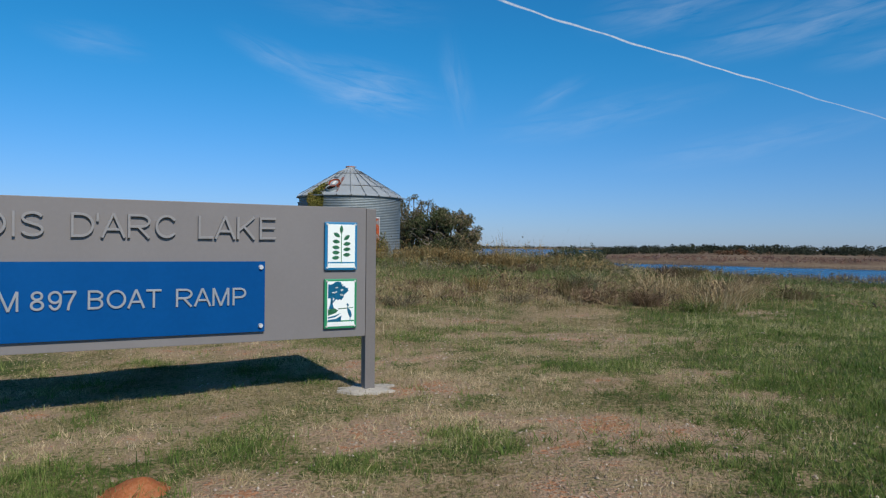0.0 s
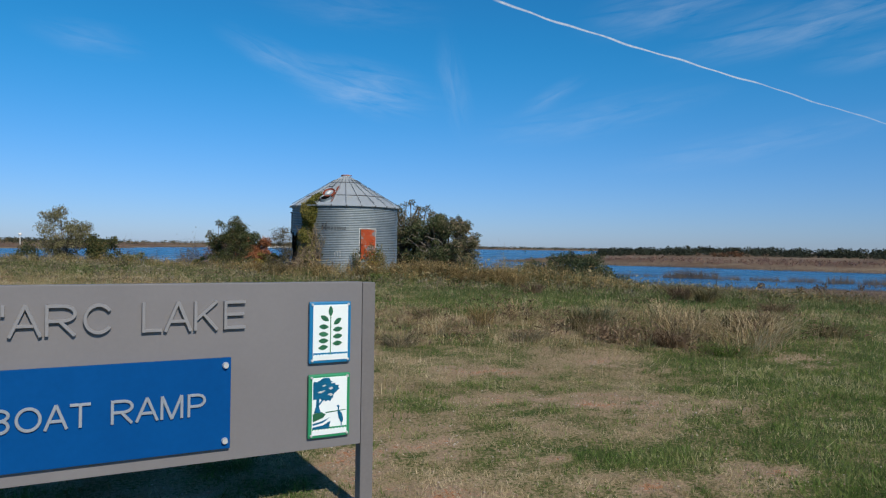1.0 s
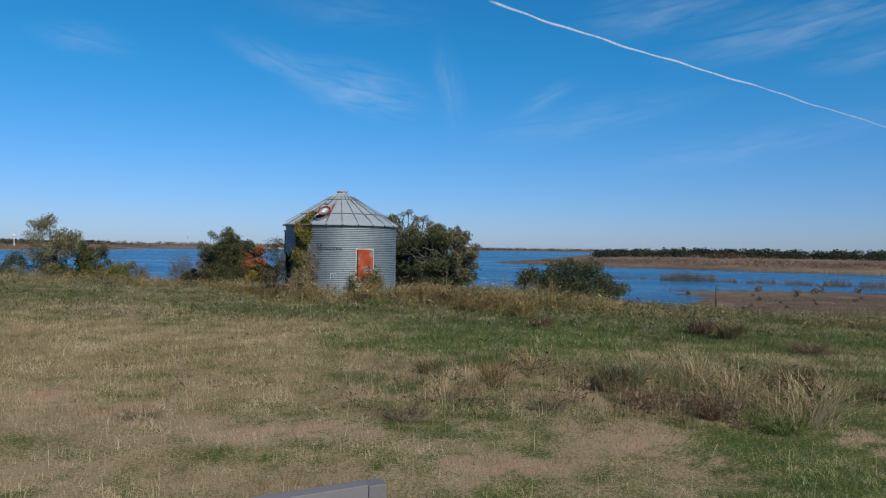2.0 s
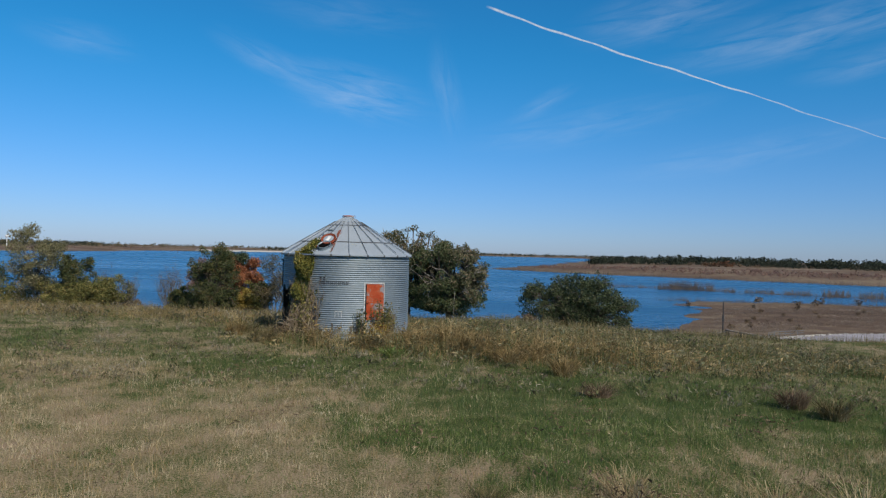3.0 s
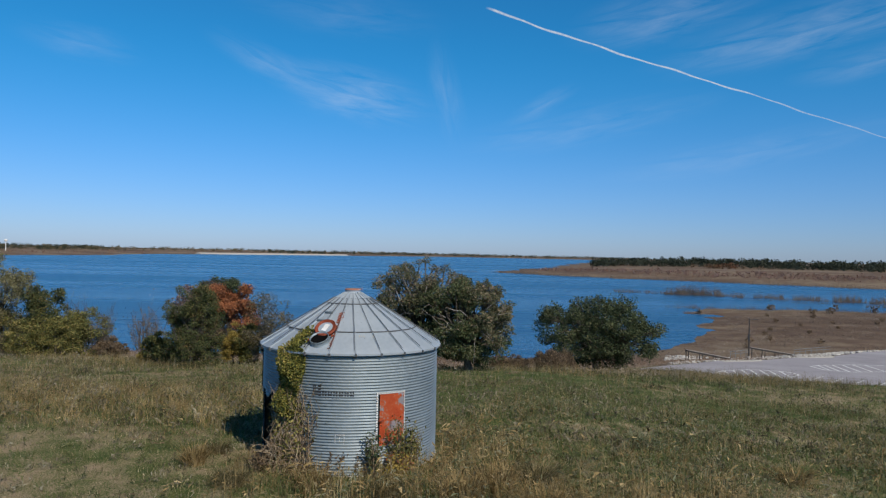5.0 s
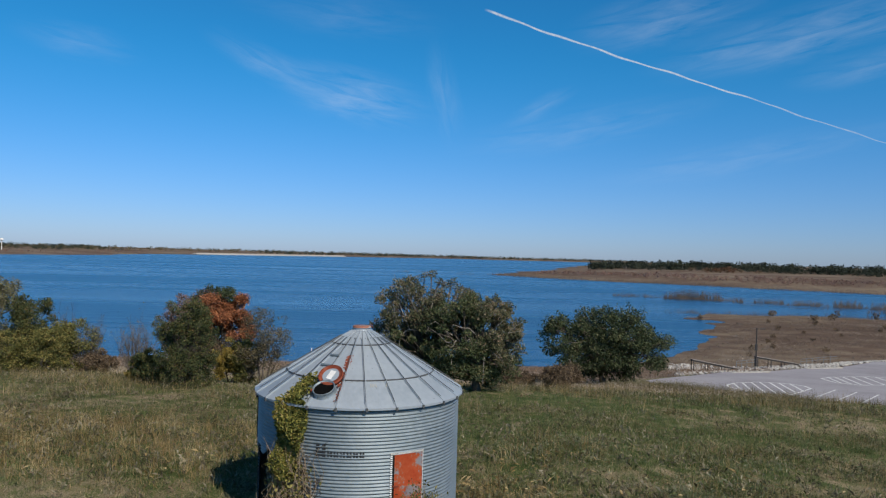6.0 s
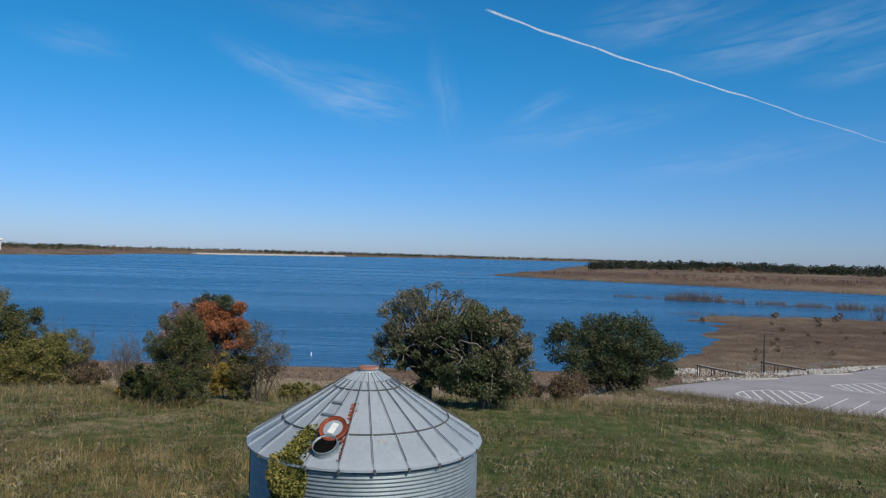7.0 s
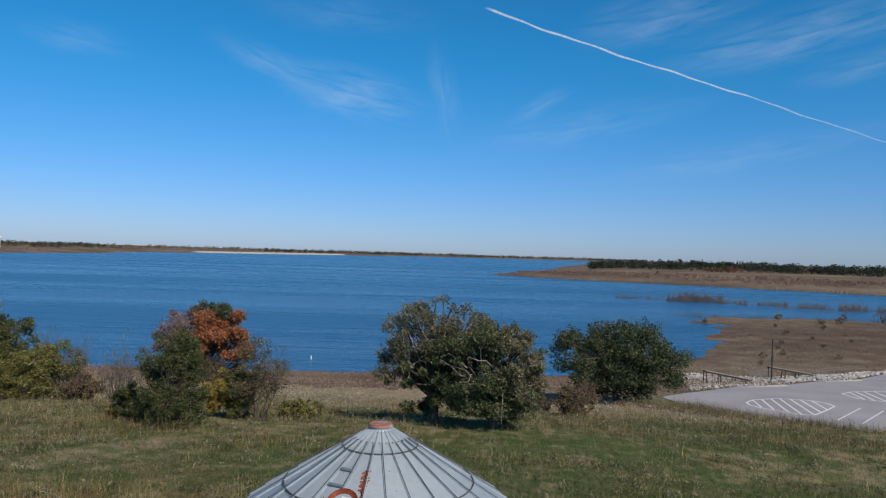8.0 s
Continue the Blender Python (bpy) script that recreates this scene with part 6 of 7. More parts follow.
tangle("olive_weeds", M["olive_weed"], 120000, (-24, 18), (-13, 4), lambda x, y: scatter(x, y, 78), lambda x, y: 0.12 + 0.14 * scatter(x, y, 78), (0.06, 0.18), (0.004, 0.008), 142, "scattered low olive weeds in the front pasture", up=2.5)
blades("tall_weeds", M["hay"], 70000, (-38, -3), (0, 14), lambda x, y: hump(y, 0, 14, 3) * hump(x, -40, -3, 2) * clump(x, y, 79, 1.0), lambda x, y: 0.42 + 0.25 * clump(x, y, 80, 2.0), (0.008, 0.016), 0.5, 143, segs=1, label="tall tan weeds along the crest of the pasture")
blades("dead_litter", M["weed"], 170000, (-4, 13), (-36.5, -19), lambda x, y: 0.25 + 0.6 * bare(x, y), one(0.022), (0.004, 0.010), 2.6, 144, segs=1, label="flattened dead brown grass litter on bare soil")
# thicket of bunchgrass beyond the sign
thick = lambda x, y: np.clip(1.2 * spot(x, y, 8.8, -21.8, 4.6, 2.6), 0, 1)
blades("straw_thicket", M["straw"], 50000, (2, 15), (-24.5, -15), lambda x, y: thick(x, y) * clump(x, y, 48, 0.5) * np.clip(0.15 + 1.2 * wavy(x, y, 1.1, 63), 0.04, 1), lambda x, y: 0.30 + 0.30 * spot(x, y, 10.8, -22.8, 2.4, 1.8), (0.004, 0.009), 0.42, 123, label="thicket of pale dry bunchgrass in the pasture", droop=0.7)
blades("straw_thicket", M["weed"], 70000, (2, 15), (-24.5, -15), lambda x, y: thick(x, y) * clump(x, y, 49, 0.6) * np.clip(0.2 + 1.2 * wavy(x, y, 1.0, 64), 0.04, 1), lambda x, y: 0.30 + 0.24 * spot(x, y, 9.2, -22.0, 3, 2), (0.004, 0.009), 0.5, 124, segs=1, label="brown weeds among the pale bunchgrass")
tangle("straw_thicket", M["rust_weed"], 90000, (2, 15), (-24.5, -15), lambda x, y: thick(x, y) * np.clip(wavy(x, y, 1.1, 57) + 1.2 * spot(x, y, 9.8, -23.3, 0.9, 0.6), 0, 1), one(0.42), (0.05, 0.13), (0.002, 0.004), 127, "rusty brown dead weeds among the bunchgrass", up=1.2)
blades("pasture_grass", M["pasture"], 240000, (-44, 44), (2, 52), lambda x, y: np.clip(0.45 + 0.8 * green(x, y) - 0.35 * tall(x, y), 0.35, 1) * tuft(x, y, 50),
       lambda x, y: 0.10 + 0.09 * green(x, y), (0.02, 0.04), 0.7, 109, segs=1, label="green pasture grass behind the grain bin")
blades("field_edge_weeds", M["weed"], 120000, (-46, 46), (18, 62), lambda x, y: tall(x, y) * clump(x, y, 58, 1.4), one(0.75), (0.016, 0.032), 0.3, 110, segs=1, label="tall tan weeds along the field edge")
blades("field_edge_weeds", M["hay"], 90000, (-46, 46), (20, 66), lambda x, y: (0.8 * tall(x, y) + 0.15 * hump(y, 44, 70, 4)) * np.clip(0.4 + wavy(x, y, 4.5, 51), 0, 1), one(0.7), (0.016, 0.03), 0.3, 111, segs=1, label="tall tan grass along the field edge")
by_lot = lambda x, y: hump(-inside_distance(x, y, LOT), 0.3, 11.0, 2.5) * (y < 74)
blades("field_edge_weeds", M["tan_weed"], 150000, (14, 62), (32, 76), lambda x, y: by_lot(x, y) * clump(x, y, 69, 1.2), one(0.95), (0.018, 0.036), 0.3, 136, segs=1, label="tall tan weeds along the parking lot edge")
blades("field_edge_weeds", M["weed"], 110000, (14, 62), (32, 76), lambda x, y: by_lot(x, y), one(0.8), (0.018, 0.036), 0.35, 137, segs=1, label="tall brown weeds along the parking lot edge")
tangle("shore_grass", M["pale_shore"], 60000, (-70, 46), (46, 106), lambda x, y: 0.75 + 0.25 * wavy(x, y, 9, 37), one(0.5), (0.12, 0.32), (0.010, 0.022), 112, "pale tan grass on the slope above the lake", up=1.5)
tangle("shore_grass", M["shore_weed"], 62000, (-80, 60), (84, 137), lambda x, y: np.clip(0.3 + hump(y, 96, 150, 8), 0, 1) * (land(x, y) > LAKE + 0.1), one(0.5), (0.16, 0.4), (0.014, 0.032), 113, "reddish brown grass along the lake shore", up=1.5)
tangle("meadow_grass", M["meadow"], 110000, (36, 250), (104, 295), lambda x, y: (land(x, y) > LAKE + 0.15) * (inside_distance(x, y, RIPRAP) < 0) * np.clip(0.55 + 0.5 * wavy(x, y, 18, 34), 0, 1), one(0.4), (0.25, 0.6), (0.018, 0.04), 114, "brown grass on the low point by the ramp", up=1.4)
tangle("meadow_grass", M["pale_shore"], 50000, (36, 250), (104, 295), lambda x, y: (land(x, y) > LAKE + 0.3) * (inside_distance(x, y, RIPRAP) < 0) * np.clip(-0.1 + 1.1 * wavy(x, y, 22, 35), 0, 1), one(0.4), (0.25, 0.6), (0.018, 0.04), 115, "pale tan grass on the low point by the ramp", up=1.4)


def grass_clump(x, y, height, radius, n, seed, material, label, lean=0.45, width=(0.006, 0.012), name="grass_clump"):
    """One bunch of long arching blades."""
    g = rng(seed)
    r, a = radius * np.sqrt(g.random(n)) * 0.55, g.uniform(0, 6.283, n)
    px, py = r * np.cos(a), r * np.sin(a)
    h = height * g.uniform(0.45, 1.1, n)
    out = (0.25 + lean * np.abs(g.standard_normal(n))) * radius
    ta = a + g.standard_normal(n) * 0.7
    P = np.stack([px, py, np.zeros(n)], -1)
    to = np.stack([np.cos(ta) * out, np.sin(ta) * out, np.zeros(n)], -1)
    up = np.stack([np.zeros(n), np.zeros(n), h], -1)
    sa, w = g.uniform(0, 6.283, n), g.uniform(*width, n)
    s = np.stack([np.cos(sa) * w, np.sin(sa) * w, np.zeros(n)], -1) / 2
    q1, q2 = P + to * 0.25 + up * 0.5, P + to * 0.62 + up * 0.85
    tip = P + to * 1.1 + up * (0.98 - 0.25 * g.random(n))[:, None]
    V = np.stack([P - s, P + s, q1 + s, q1 - s, q2 + s * 0.8, q2 - s * 0.8, tip], 1).reshape(-1, 3)
    b = np.arange(n)[:, None] * 7
    me = mesh_np(name, V, [b + np.array([0, 1, 2, 3]), b + np.array([3, 2, 4, 5]), b + np.array([5, 4, 6])])
    ob = link(name, me, material)
    ob.location = (x, y, float(land(x, y)) - 0.02)
    return tagged(ob, label, "grass clump", group="clumps of tall grass in the pasture")


PALE = "tall clump of arching pale dry bunchgrass"
DARK = "low clump of dark rusty dead weeds"
TANW = "clump of tall tan pasture weeds"
GREENW = "clump of coarse green pasture weeds"
CLUMPS = (
        (11.2, -23.7, 0.80, 0.85, 170, "bunch", PALE), (11.7, -23.2, 0.70, 0.80, 110, "bunch", PALE), (10.3, -22.9, 0.75, 0.6, 150, "bunch", PALE), (10.8, -22.3, 0.70, 0.6, 130, "bunch", PALE), (9.4, -20.6, 0.65, 0.5, 150, "bunch", PALE), (10.5, -20.9, 0.7, 0.5, 150, "bunch", PALE),
        (4.8, -23.8, 0.26, 0.5, 300, "tan_weed", TANW), (0.7, -24.2, 0.2, 0.4, 130, "tan_weed", TANW), (15.0, -16.3, 0.35, 0.7, 420, "rust_weed", DARK), (8.4, -12.4, 0.4, 0.5, 360, "rust_weed", DARK), (13.8, -13.8, 0.55, 0.5, 420, "weed", TANW), (5.1, -20.5, 0.32, 0.4, 320, "weed", TANW), (8.6, -21.7, 0.5, 0.5, 420, "weed", TANW), (12.6, -20.6, 0.4, 0.6, 420, "rust_weed", DARK), (13.6, -22.0, 0.35, 0.6, 380, "weed", TANW), (9.0, -22.7, 0.35, 0.5, 360, "rust_weed", DARK), (11.9, -21.4, 0.4, 0.5, 380, "weed", TANW), (7.2, -23.2, 0.24, 0.45, 220, "tan_weed", TANW),
        (12.6, -22.0, 0.5, 0.5, 120, "bunch", PALE), (8.9, -21.4, 0.6, 0.5, 420, "grey_weed", GREENW), (7.3, -20.0, 0.5, 0.45, 160, "bunch", PALE), (5.4, -22.6, 0.42, 0.45, 150, "bunch", PALE), (6.4, -21.4, 0.45, 0.4, 240, "hay", TANW),
        (9.9, -23.4, 0.38, 0.5, 500, "rust_weed", DARK), (10.7, -24.2, 0.25, 0.4, 300, "lawn", GREENW), (13.4, -12.6, 0.5, 0.5, 420, "rust_weed", DARK), (8.0, -9.4, 0.6, 0.6, 420, "hay", TANW),
        (6.5, -7.4, 0.62, 0.8, 560, "hay", TANW), (7.5, -6.6, 0.65, 0.85, 560, "hay", TANW), (5.4, -5.6, 0.65, 0.7, 520, "hay", TANW), (3.4, -4.6, 0.6, 0.7, 480, "hay", TANW), (1.6, -4.2, 0.6, 0.65, 460, "weed", TANW),
        (-0.4, -4.0, 0.5, 0.6, 400, "hay", TANW), (2.6, -6.8, 0.35, 0.5, 380, "lawn", GREENW), (-2.6, -3.9, 0.5, 0.6, 400, "weed", TANW), (4.4, -4.0, 0.7, 0.7, 520, "hay", TANW), (5.6, -3.0, 0.65, 0.8, 520, "weed", TANW),
        (8.8, -5.0, 0.55, 0.7, 420, "hay", TANW), (9.6, 1.8, 0.5, 0.8, 460, "grey_weed", GREENW), (13.5, -1.0, 0.5, 0.8, 460, "hay", TANW), (-4.2, -2.0, 0.5, 0.5, 360, "hay", TANW), (-3.9, -0.8, 0.45, 0.5, 320, "weed", TANW))
for k, (cx, cy, ch, cr, cn, mat_, lab) in enumerate(CLUMPS):
    ch *= 1.35 if mat_ == "hay" and -6.0 < cy and cx < 6.5 else 1.0
    grass_clump(cx, cy, ch, cr, cn, 200 + k, M[mat_], lab, lean=0.85 if mat_ == "bunch" else 0.6, width=(0.005, 0.010) if cy < -15 else (0.008, 0.016))


# ---------------------------------------------------------------- soil mound, gravel
def build_mound():
    bm = bmesh.new()
    bmesh.ops.create_grid(bm, x_segments=26, y_segments=26, size=0.30)
    g = rng(301)
    for v in bm.verts:
        r = v.co.length / 0.17
        v.co.z = 0.10 * math.exp(-r * r * 1.3) - 0.02 + (0.012 * noise.noise(v.co * 14) if r < 1.6 else 0)
    ob = part("dirt_mound", bm, surface("red_clay", [(0.0, (0.22, 0.075, 0.030)), (0.5, (0.36, 0.130, 0.055)), (1.0, (0.46, 0.22, 0.12))], 6, 40, 0.95, bump=0.01, spec=0.1), smooth=True)
    ob.location = (4.24, -34.5, float(land(4.24, -34.5)))
    tagged(ob, "small mound of loose red clay soil in the grass", "dirt mound")


build_mound()


def pebbles(name, n, region, size, material, label, seed, keep=None):
    """Loose stones as one object of rough lumps."""
    g = rng(seed)
    x, y = g.uniform(*region[0], n), g.uniform(*region[1], n)
    if keep is not None:
        ok = g.random(n) < keep(x, y)
        x, y = x[ok], y[ok]
        n = len(x)
    z = land(x, y)
    s = g.uniform(*size, n)
    base = np.array([(1, 0, 0), (-1, 0, 0), (0, 1, 0), (0, -1, 0), (0, 0, 1), (0, 0, -1)], float)
    tri = np.array([(0, 2, 4), (2, 1, 4), (1, 3, 4), (3, 0, 4), (2, 0, 5), (1, 2, 5), (3, 1, 5), (0, 3, 5)])
    V = base[None] * s[:, None, None] * g.uniform(0.55, 1.3, (n, 6, 1)) * [1, 1, 0.75]
    a = g.uniform(0, 6.28, n)
    c, q = np.cos(a)[:, None], np.sin(a)[:, None]
    X, Y = V[..., 0] * c - V[..., 1] * q, V[..., 0] * q + V[..., 1] * c
    V = np.stack([X + x[:, None], Y + y[:, None], V[..., 2] + (z + 0.3 * s)[:, None]], -1).reshape(-1, 3)
    F = (np.arange(n)[:, None, None] * 6 + tri[None]).reshape(-1, 3)
    return tagged(link(name, mesh_np(name, V, F), material), label, "stones", kind="stuff")


M["gravel"] = surface("pale_gravel", [(0.0, (0.22, 0.16, 0.12)), (0.5, (0.36, 0.29, 0.23)), (1.0, (0.55, 0.49, 0.42))], 3, 20, 0.9, island=0.9, spec=0.2)
M["riprap"] = surface("pale_limestone_rocks", [(0.0, (0.299, 0.273, 0.246)), (0.5, (0.475, 0.449, 0.414)), (1.0, (0.634, 0.607, 0.572))], 0.8, 6, 0.9, island=0.8, spec=0.2)
pebbles("gravel", 60000, ((0, 14), (-37, -19)), (0.004, 0.015), M["gravel"], "scattered pale gravel on bare soil", 311, lambda x, y: 0.03 + 1.0 * bare(x, y))

# ---------------------------------------------------------------- boat ramp
pebbles("riprap_rocks", 24000, ((38, 114), (90, 148)), (0.15, 0.38), M["riprap"], "bank of pale broken limestone rocks by the boat ramp", 321, lambda x, y: (inside_distance(x, y, RIPRAP) > 0) * np.clip(0.55 + 0.6 * wavy(x, y, 5, 36), 0.1, 1))
M["deck"] = surface("weathered_grey_decking", [(0.0, (0.22, 0.185, 0.16)), (0.5, (0.34, 0.29, 0.255)), (1.0, (0.46, 0.41, 0.37))], 1.0, 12, 0.85, stretch=(1, 6, 1))
M["bronze"] = surface("dark_bronze_pole_paint", [(0.0, (0.022, 0.020, 0.019)), (1.0, (0.05, 0.045, 0.042))], 2, 20, 0.5)


def gangway(ax, ay, az, bx, by, bz, label):
    a, b = Vector((ax, ay, az)), Vector((bx, by, bz))
    top = empty("boat_dock_gangway", Matrix.Translation(a), label, "gangway", group="gangways at the boat ramp")
    d = b - a
    n = int(d.length / 0.3)
    turn = d.to_track_quat("X", "Z").to_matrix().to_4x4()
    plank = None
    for k in range(n):
        if plank is None:
            ob = part("deck_plank", boxes(((0.27, 1.5, 0.05),), bevel=0.0), M["deck"], top)
            plank = ob.data
        else:
            ob = link("deck_plank", plank, None, top)
        ob.matrix_local = Matrix.Translation(d * ((k + 0.5) / n)) @ turn
    for s in (-0.7, 0.7):
        ob = part("girder", boxes(((d.length, 0.10, 0.28),)), M["bronze"], top)
        ob.matrix_local = Matrix.Translation(d / 2 + Vector((0, s, -0.18))) @ turn
        for f in (0.02, 0.34, 0.66):
            p = a + d * f
            g0 = min(float(land(p.x, p.y + s)), p.z - 0.5)
            bm = bmesh.new()
            tube(bm, (d.x * f, d.y * f + s, d.z * f - 0.1), (d.x * f, d.y * f + s, g0 - a.z - 0.2), 0.09)
            part("pile", bm, M["bronze"], top)


gangway(49.4, 118.0, -11.5, 57.9, 118.6, -13.0, "grey plank gangway on dark piles beside the boat ramp")
gangway(65.8, 128.0, -11.9, 74.5, 128.6, -13.2, "grey plank gangway on dark piles beside the boat ramp")


def railing(points, label):
    top = empty("guard_rail", pose(*points[0]), label, "railing")
    o = Vector(points[0])
    for p, q in zip(points, points[1:]):
        p, q = Vector(p) - o, Vector(q) - o
        n = max(2, int((q - p).length / 1.6))
        for z in (0.55, 1.05):
            part("rail", tube(bmesh.new(), p + Vector((0, 0, z)), q + Vector((0, 0, z)), 0.035, segs=6), M["zinc"], top)
        for k in range(n):
            f = p + (q - p) * (k / n)
            part("rail_post", tube(bmesh.new(), f + Vector((0, 0, -0.5)), f + Vector((0, 0, 1.05)), 0.04, segs=6), M["zinc"], top)


railing([(75.5, 129.0, -13.4), (82, 132.5, -13.3), (86, 134.5, -13.3)], "pale steel guard rail along the courtesy dock")
railing([(58.5, 119.5, -12.9), (64, 123.0, -12.9)], "pale steel guard rail along the courtesy dock")
for pts in (((48.5, 97.0), (56, 99.8)), ((66, 107.8), (74, 110.8))):
    (ax, ay), (bx, by) = pts
    bm = bmesh.new()
    m = Vector((bx - ax, by - ay, 0)).to_track_quat("X", "Z").to_matrix().to_4x4()
    box(bm, (math.hypot(bx - ax, by - ay), 0.5, 0.2), turn=m, bevel=0.03)
    ob = part("kerb", bm, M["concrete"])
    ob.location = ((ax + bx) / 2, (ay + by) / 2, float(lot_level((ay + by) / 2)) + 0.02)
    tagged(ob, "pale concrete kerb on the parking lot", "kerb", kind="structure")


def build_lamp():
    x, y = 57.9, 109.4
    z = float(land(x, y))
    top = empty("street_lamp", pose(x, y, z), "dark bronze parking lot lamp post with one arm", "street lamp")
    part("base", tube(bmesh.new(), (0, 0, -0.3), (0, 0, 0.75), 0.32, 0.30, 20), M["concrete"], top, "round concrete base")
    part("pole", tube(bmesh.new(), (0, 0, 0.7), (0, 0, 7.6), 0.13, 0.10, 12), M["bronze"], top)
    part("arm", tube(bmesh.new(), (0, 0, 7.5), (0.9, 0, 7.5), 0.05, 0.05, 8), M["bronze"], top)
    part("lamp_head", boxes(((0.75, 0.34, 0.14), (1.15, 0, 7.5)), bevel=0.03), M["bronze"], top)
    part("pole_band", boxes(((0.34, 0.3, 1.2), (0, 0, 4.2)), bevel=0.03), M["bronze"], top)


build_lamp()
for x, y, h in ((30.4, 75.6, 0.9), (31.6, 71.6, 1.0), (33.2, 67.4, 0.8)):
    z = float(land(x, y))
    ob = part("marker_stake", boxes(((0.07, 0.05, h + 0.3), (0, 0, (h - 0.3) / 2)), bevel=0.008), surface("pale_yellow_stake", [(0, (0.45, 0.40, 0.22)), (1, (0.6, 0.55, 0.36))], 4, 30, 0.8))
    ob.location = (x, y, z)
    tagged(ob, "pale yellow wooden marker stake in the grass", "stake", group="stakes beside the lot")


def build_buoy():
    top = empty("buoy", pose(-29.5, 152.8, LAKE), "slim white lake marker buoy floating upright", "buoy")
    bm = bmesh.new()
    tube(bm, (0, 0, -0.4), (0, 0, 0.7), 0.13, 0.12, 16)
    part("body", bm, M["white"], top)
    bm = bmesh.new()
    tube(bm, (0, 0, 0.7), (0, 0, 0.88), 0.12, 0.03, 16)
    part("cap", bm, M["white"], top)
    part("band", tube(bmesh.new(), (0, 0, 0.38), (0, 0, 0.44), 0.132, 0.132, 16), M["orange"], top, "orange band")


build_buoy()


# ---------------------------------------------------------------- lake reeds, far woods, dam, contrail
def reeds(name, spots, label, material, seed):
    g = rng(seed)
    V, F, n0 = [], [], 0
    for cx, cy, rx, ry, h, n in spots:
        x, y = cx + rx * g.uniform(-1, 1, n), cy + ry * g.uniform(-1, 1, n)
        hh, w = h * g.uniform(0.35, 1.1, n), 0.022 * h * g.uniform(0.6, 1.4, n)
        lean = g.standard_normal(n) * 0.22 * hh
        z = np.full(n, LAKE - 0.2)
        V.append(np.stack([np.stack([x - w, y, z], -1), np.stack([x + w, y, z], -1), np.stack([x + lean, y, z + hh], -1)], 1).reshape(-1, 3))
        F.append(np.arange(3 * n).reshape(-1, 3) + n0)
        n0 += 3 * n
    return tagged(link(name, mesh_np(name, np.concatenate(V), np.concatenate(F)), material), label, "reeds", kind="stuff")


M["reed"] = surface("dead_reeds", [(0.0, (0.045, 0.038, 0.034)), (0.5, (0.095, 0.078, 0.066)), (1.0, (0.17, 0.14, 0.115))], 0.5, 3, 0.9, island=0.8, spec=0.1)
REED_BEDS = [(124, 456, 12, 3, 3.0, 150), (144, 438, 4, 2, 6.0, 80), (153, 437, 5, 2, 7.5, 120), (162, 435, 5, 2, 7.0, 110), (170, 433, 4, 2, 6.5, 90), (178, 428, 8, 3, 3.6, 120), (196, 416, 9, 2, 4.0, 150), (214, 404, 8, 3, 4.2, 150),
             (231, 392, 8, 3, 5.5, 170), (247, 383, 8, 3, 5.5, 170), (266, 372, 10, 4, 5.5, 220), (290, 360, 14, 4, 6.0, 260), (204, 372, 16, 2, 2.2, 130), (236, 352, 18, 2, 3.6, 190), (268, 338, 16, 3, 5.0, 230), (182, 388, 12, 2, 1.8, 80),
             (100, 470, 14, 2, 1.2, 60), (70, 510, 20, 2, 1.0, 50), (-55, 925, 8, 3, 3.0, 60), (-25, 960, 14, 3, 3.0, 80), (25, 880, 12, 3, 3.0, 80), (-170, 640, 16, 3, 1.4, 50), (-40, 600, 14, 3, 1.2, 40), (20, 640, 20, 3, 1.2, 50)]
g_ = rng(400)
for k in range(44):
    f = g_.random()
    REED_BEDS.append((118 + 190 * f + g_.uniform(-4, 4), 458 - 104 * f + g_.uniform(-7, 7) - 18 * (k % 2) * f, g_.uniform(2, 7), 1.5, g_.uniform(1.2, 4.2), int(g_.uniform(16, 60))))
reeds("lake_reeds", REED_BEDS, "brown drowned brush and reeds standing in the lake", M["reed"], 401)
g_ = rng(402)
shore_spots = []
for (ax, ay), (bx, by) in zip(EAST_SHORE[:5], EAST_SHORE[1:6]):
    for k in range(10):
        f = (k + g_.random()) / 10
        shore_spots.append((ax + (bx - ax) * f, ay + (by - ay) * f - 8, 14, 6, 4.5, 60))
for k in range(14):
    shore_spots.append((112 + 9 * k, 316 - 0.3 * k, 7, 3, 2.6, 60))
reeds("shore_reeds", shore_spots, "brown reeds and drowned brush along the far bank", M["reed"], 403)


def far_woods(name, places, label, leaf, seed, per=34, clump=0.19):
    """Distant trees: each a loose cluster of leaf-clump faces; places are (x, y, height)."""
    g = rng(seed)
    C, S = [], []
    spots = np.array([p[:2] for p in places], float)
    for (x, y, h), z in zip(places, land(spots[:, 0], spots[:, 1])):
        p = g.standard_normal((per, 3))
        p /= np.linalg.norm(p, axis=1)[:, None]
        p *= g.random((per, 1)) ** 0.4
        C.append(np.array([x, y, z + h * 0.52]) + p * [h * 0.62, h * 0.62, h * 0.5])
        S.append(np.full(per, h * clump))
    C, S = np.concatenate(C), np.concatenate(S)
    V, F = leaf_quads(C, 1.0, g)
    V = (V.reshape(-1, 4, 3) - C[:, None]) * S[:, None, None] + C[:, None]
    return tagged(link(name, mesh_np(name, V.reshape(-1, 3), F), LEAF[leaf]), label, "woods", kind="stuff")


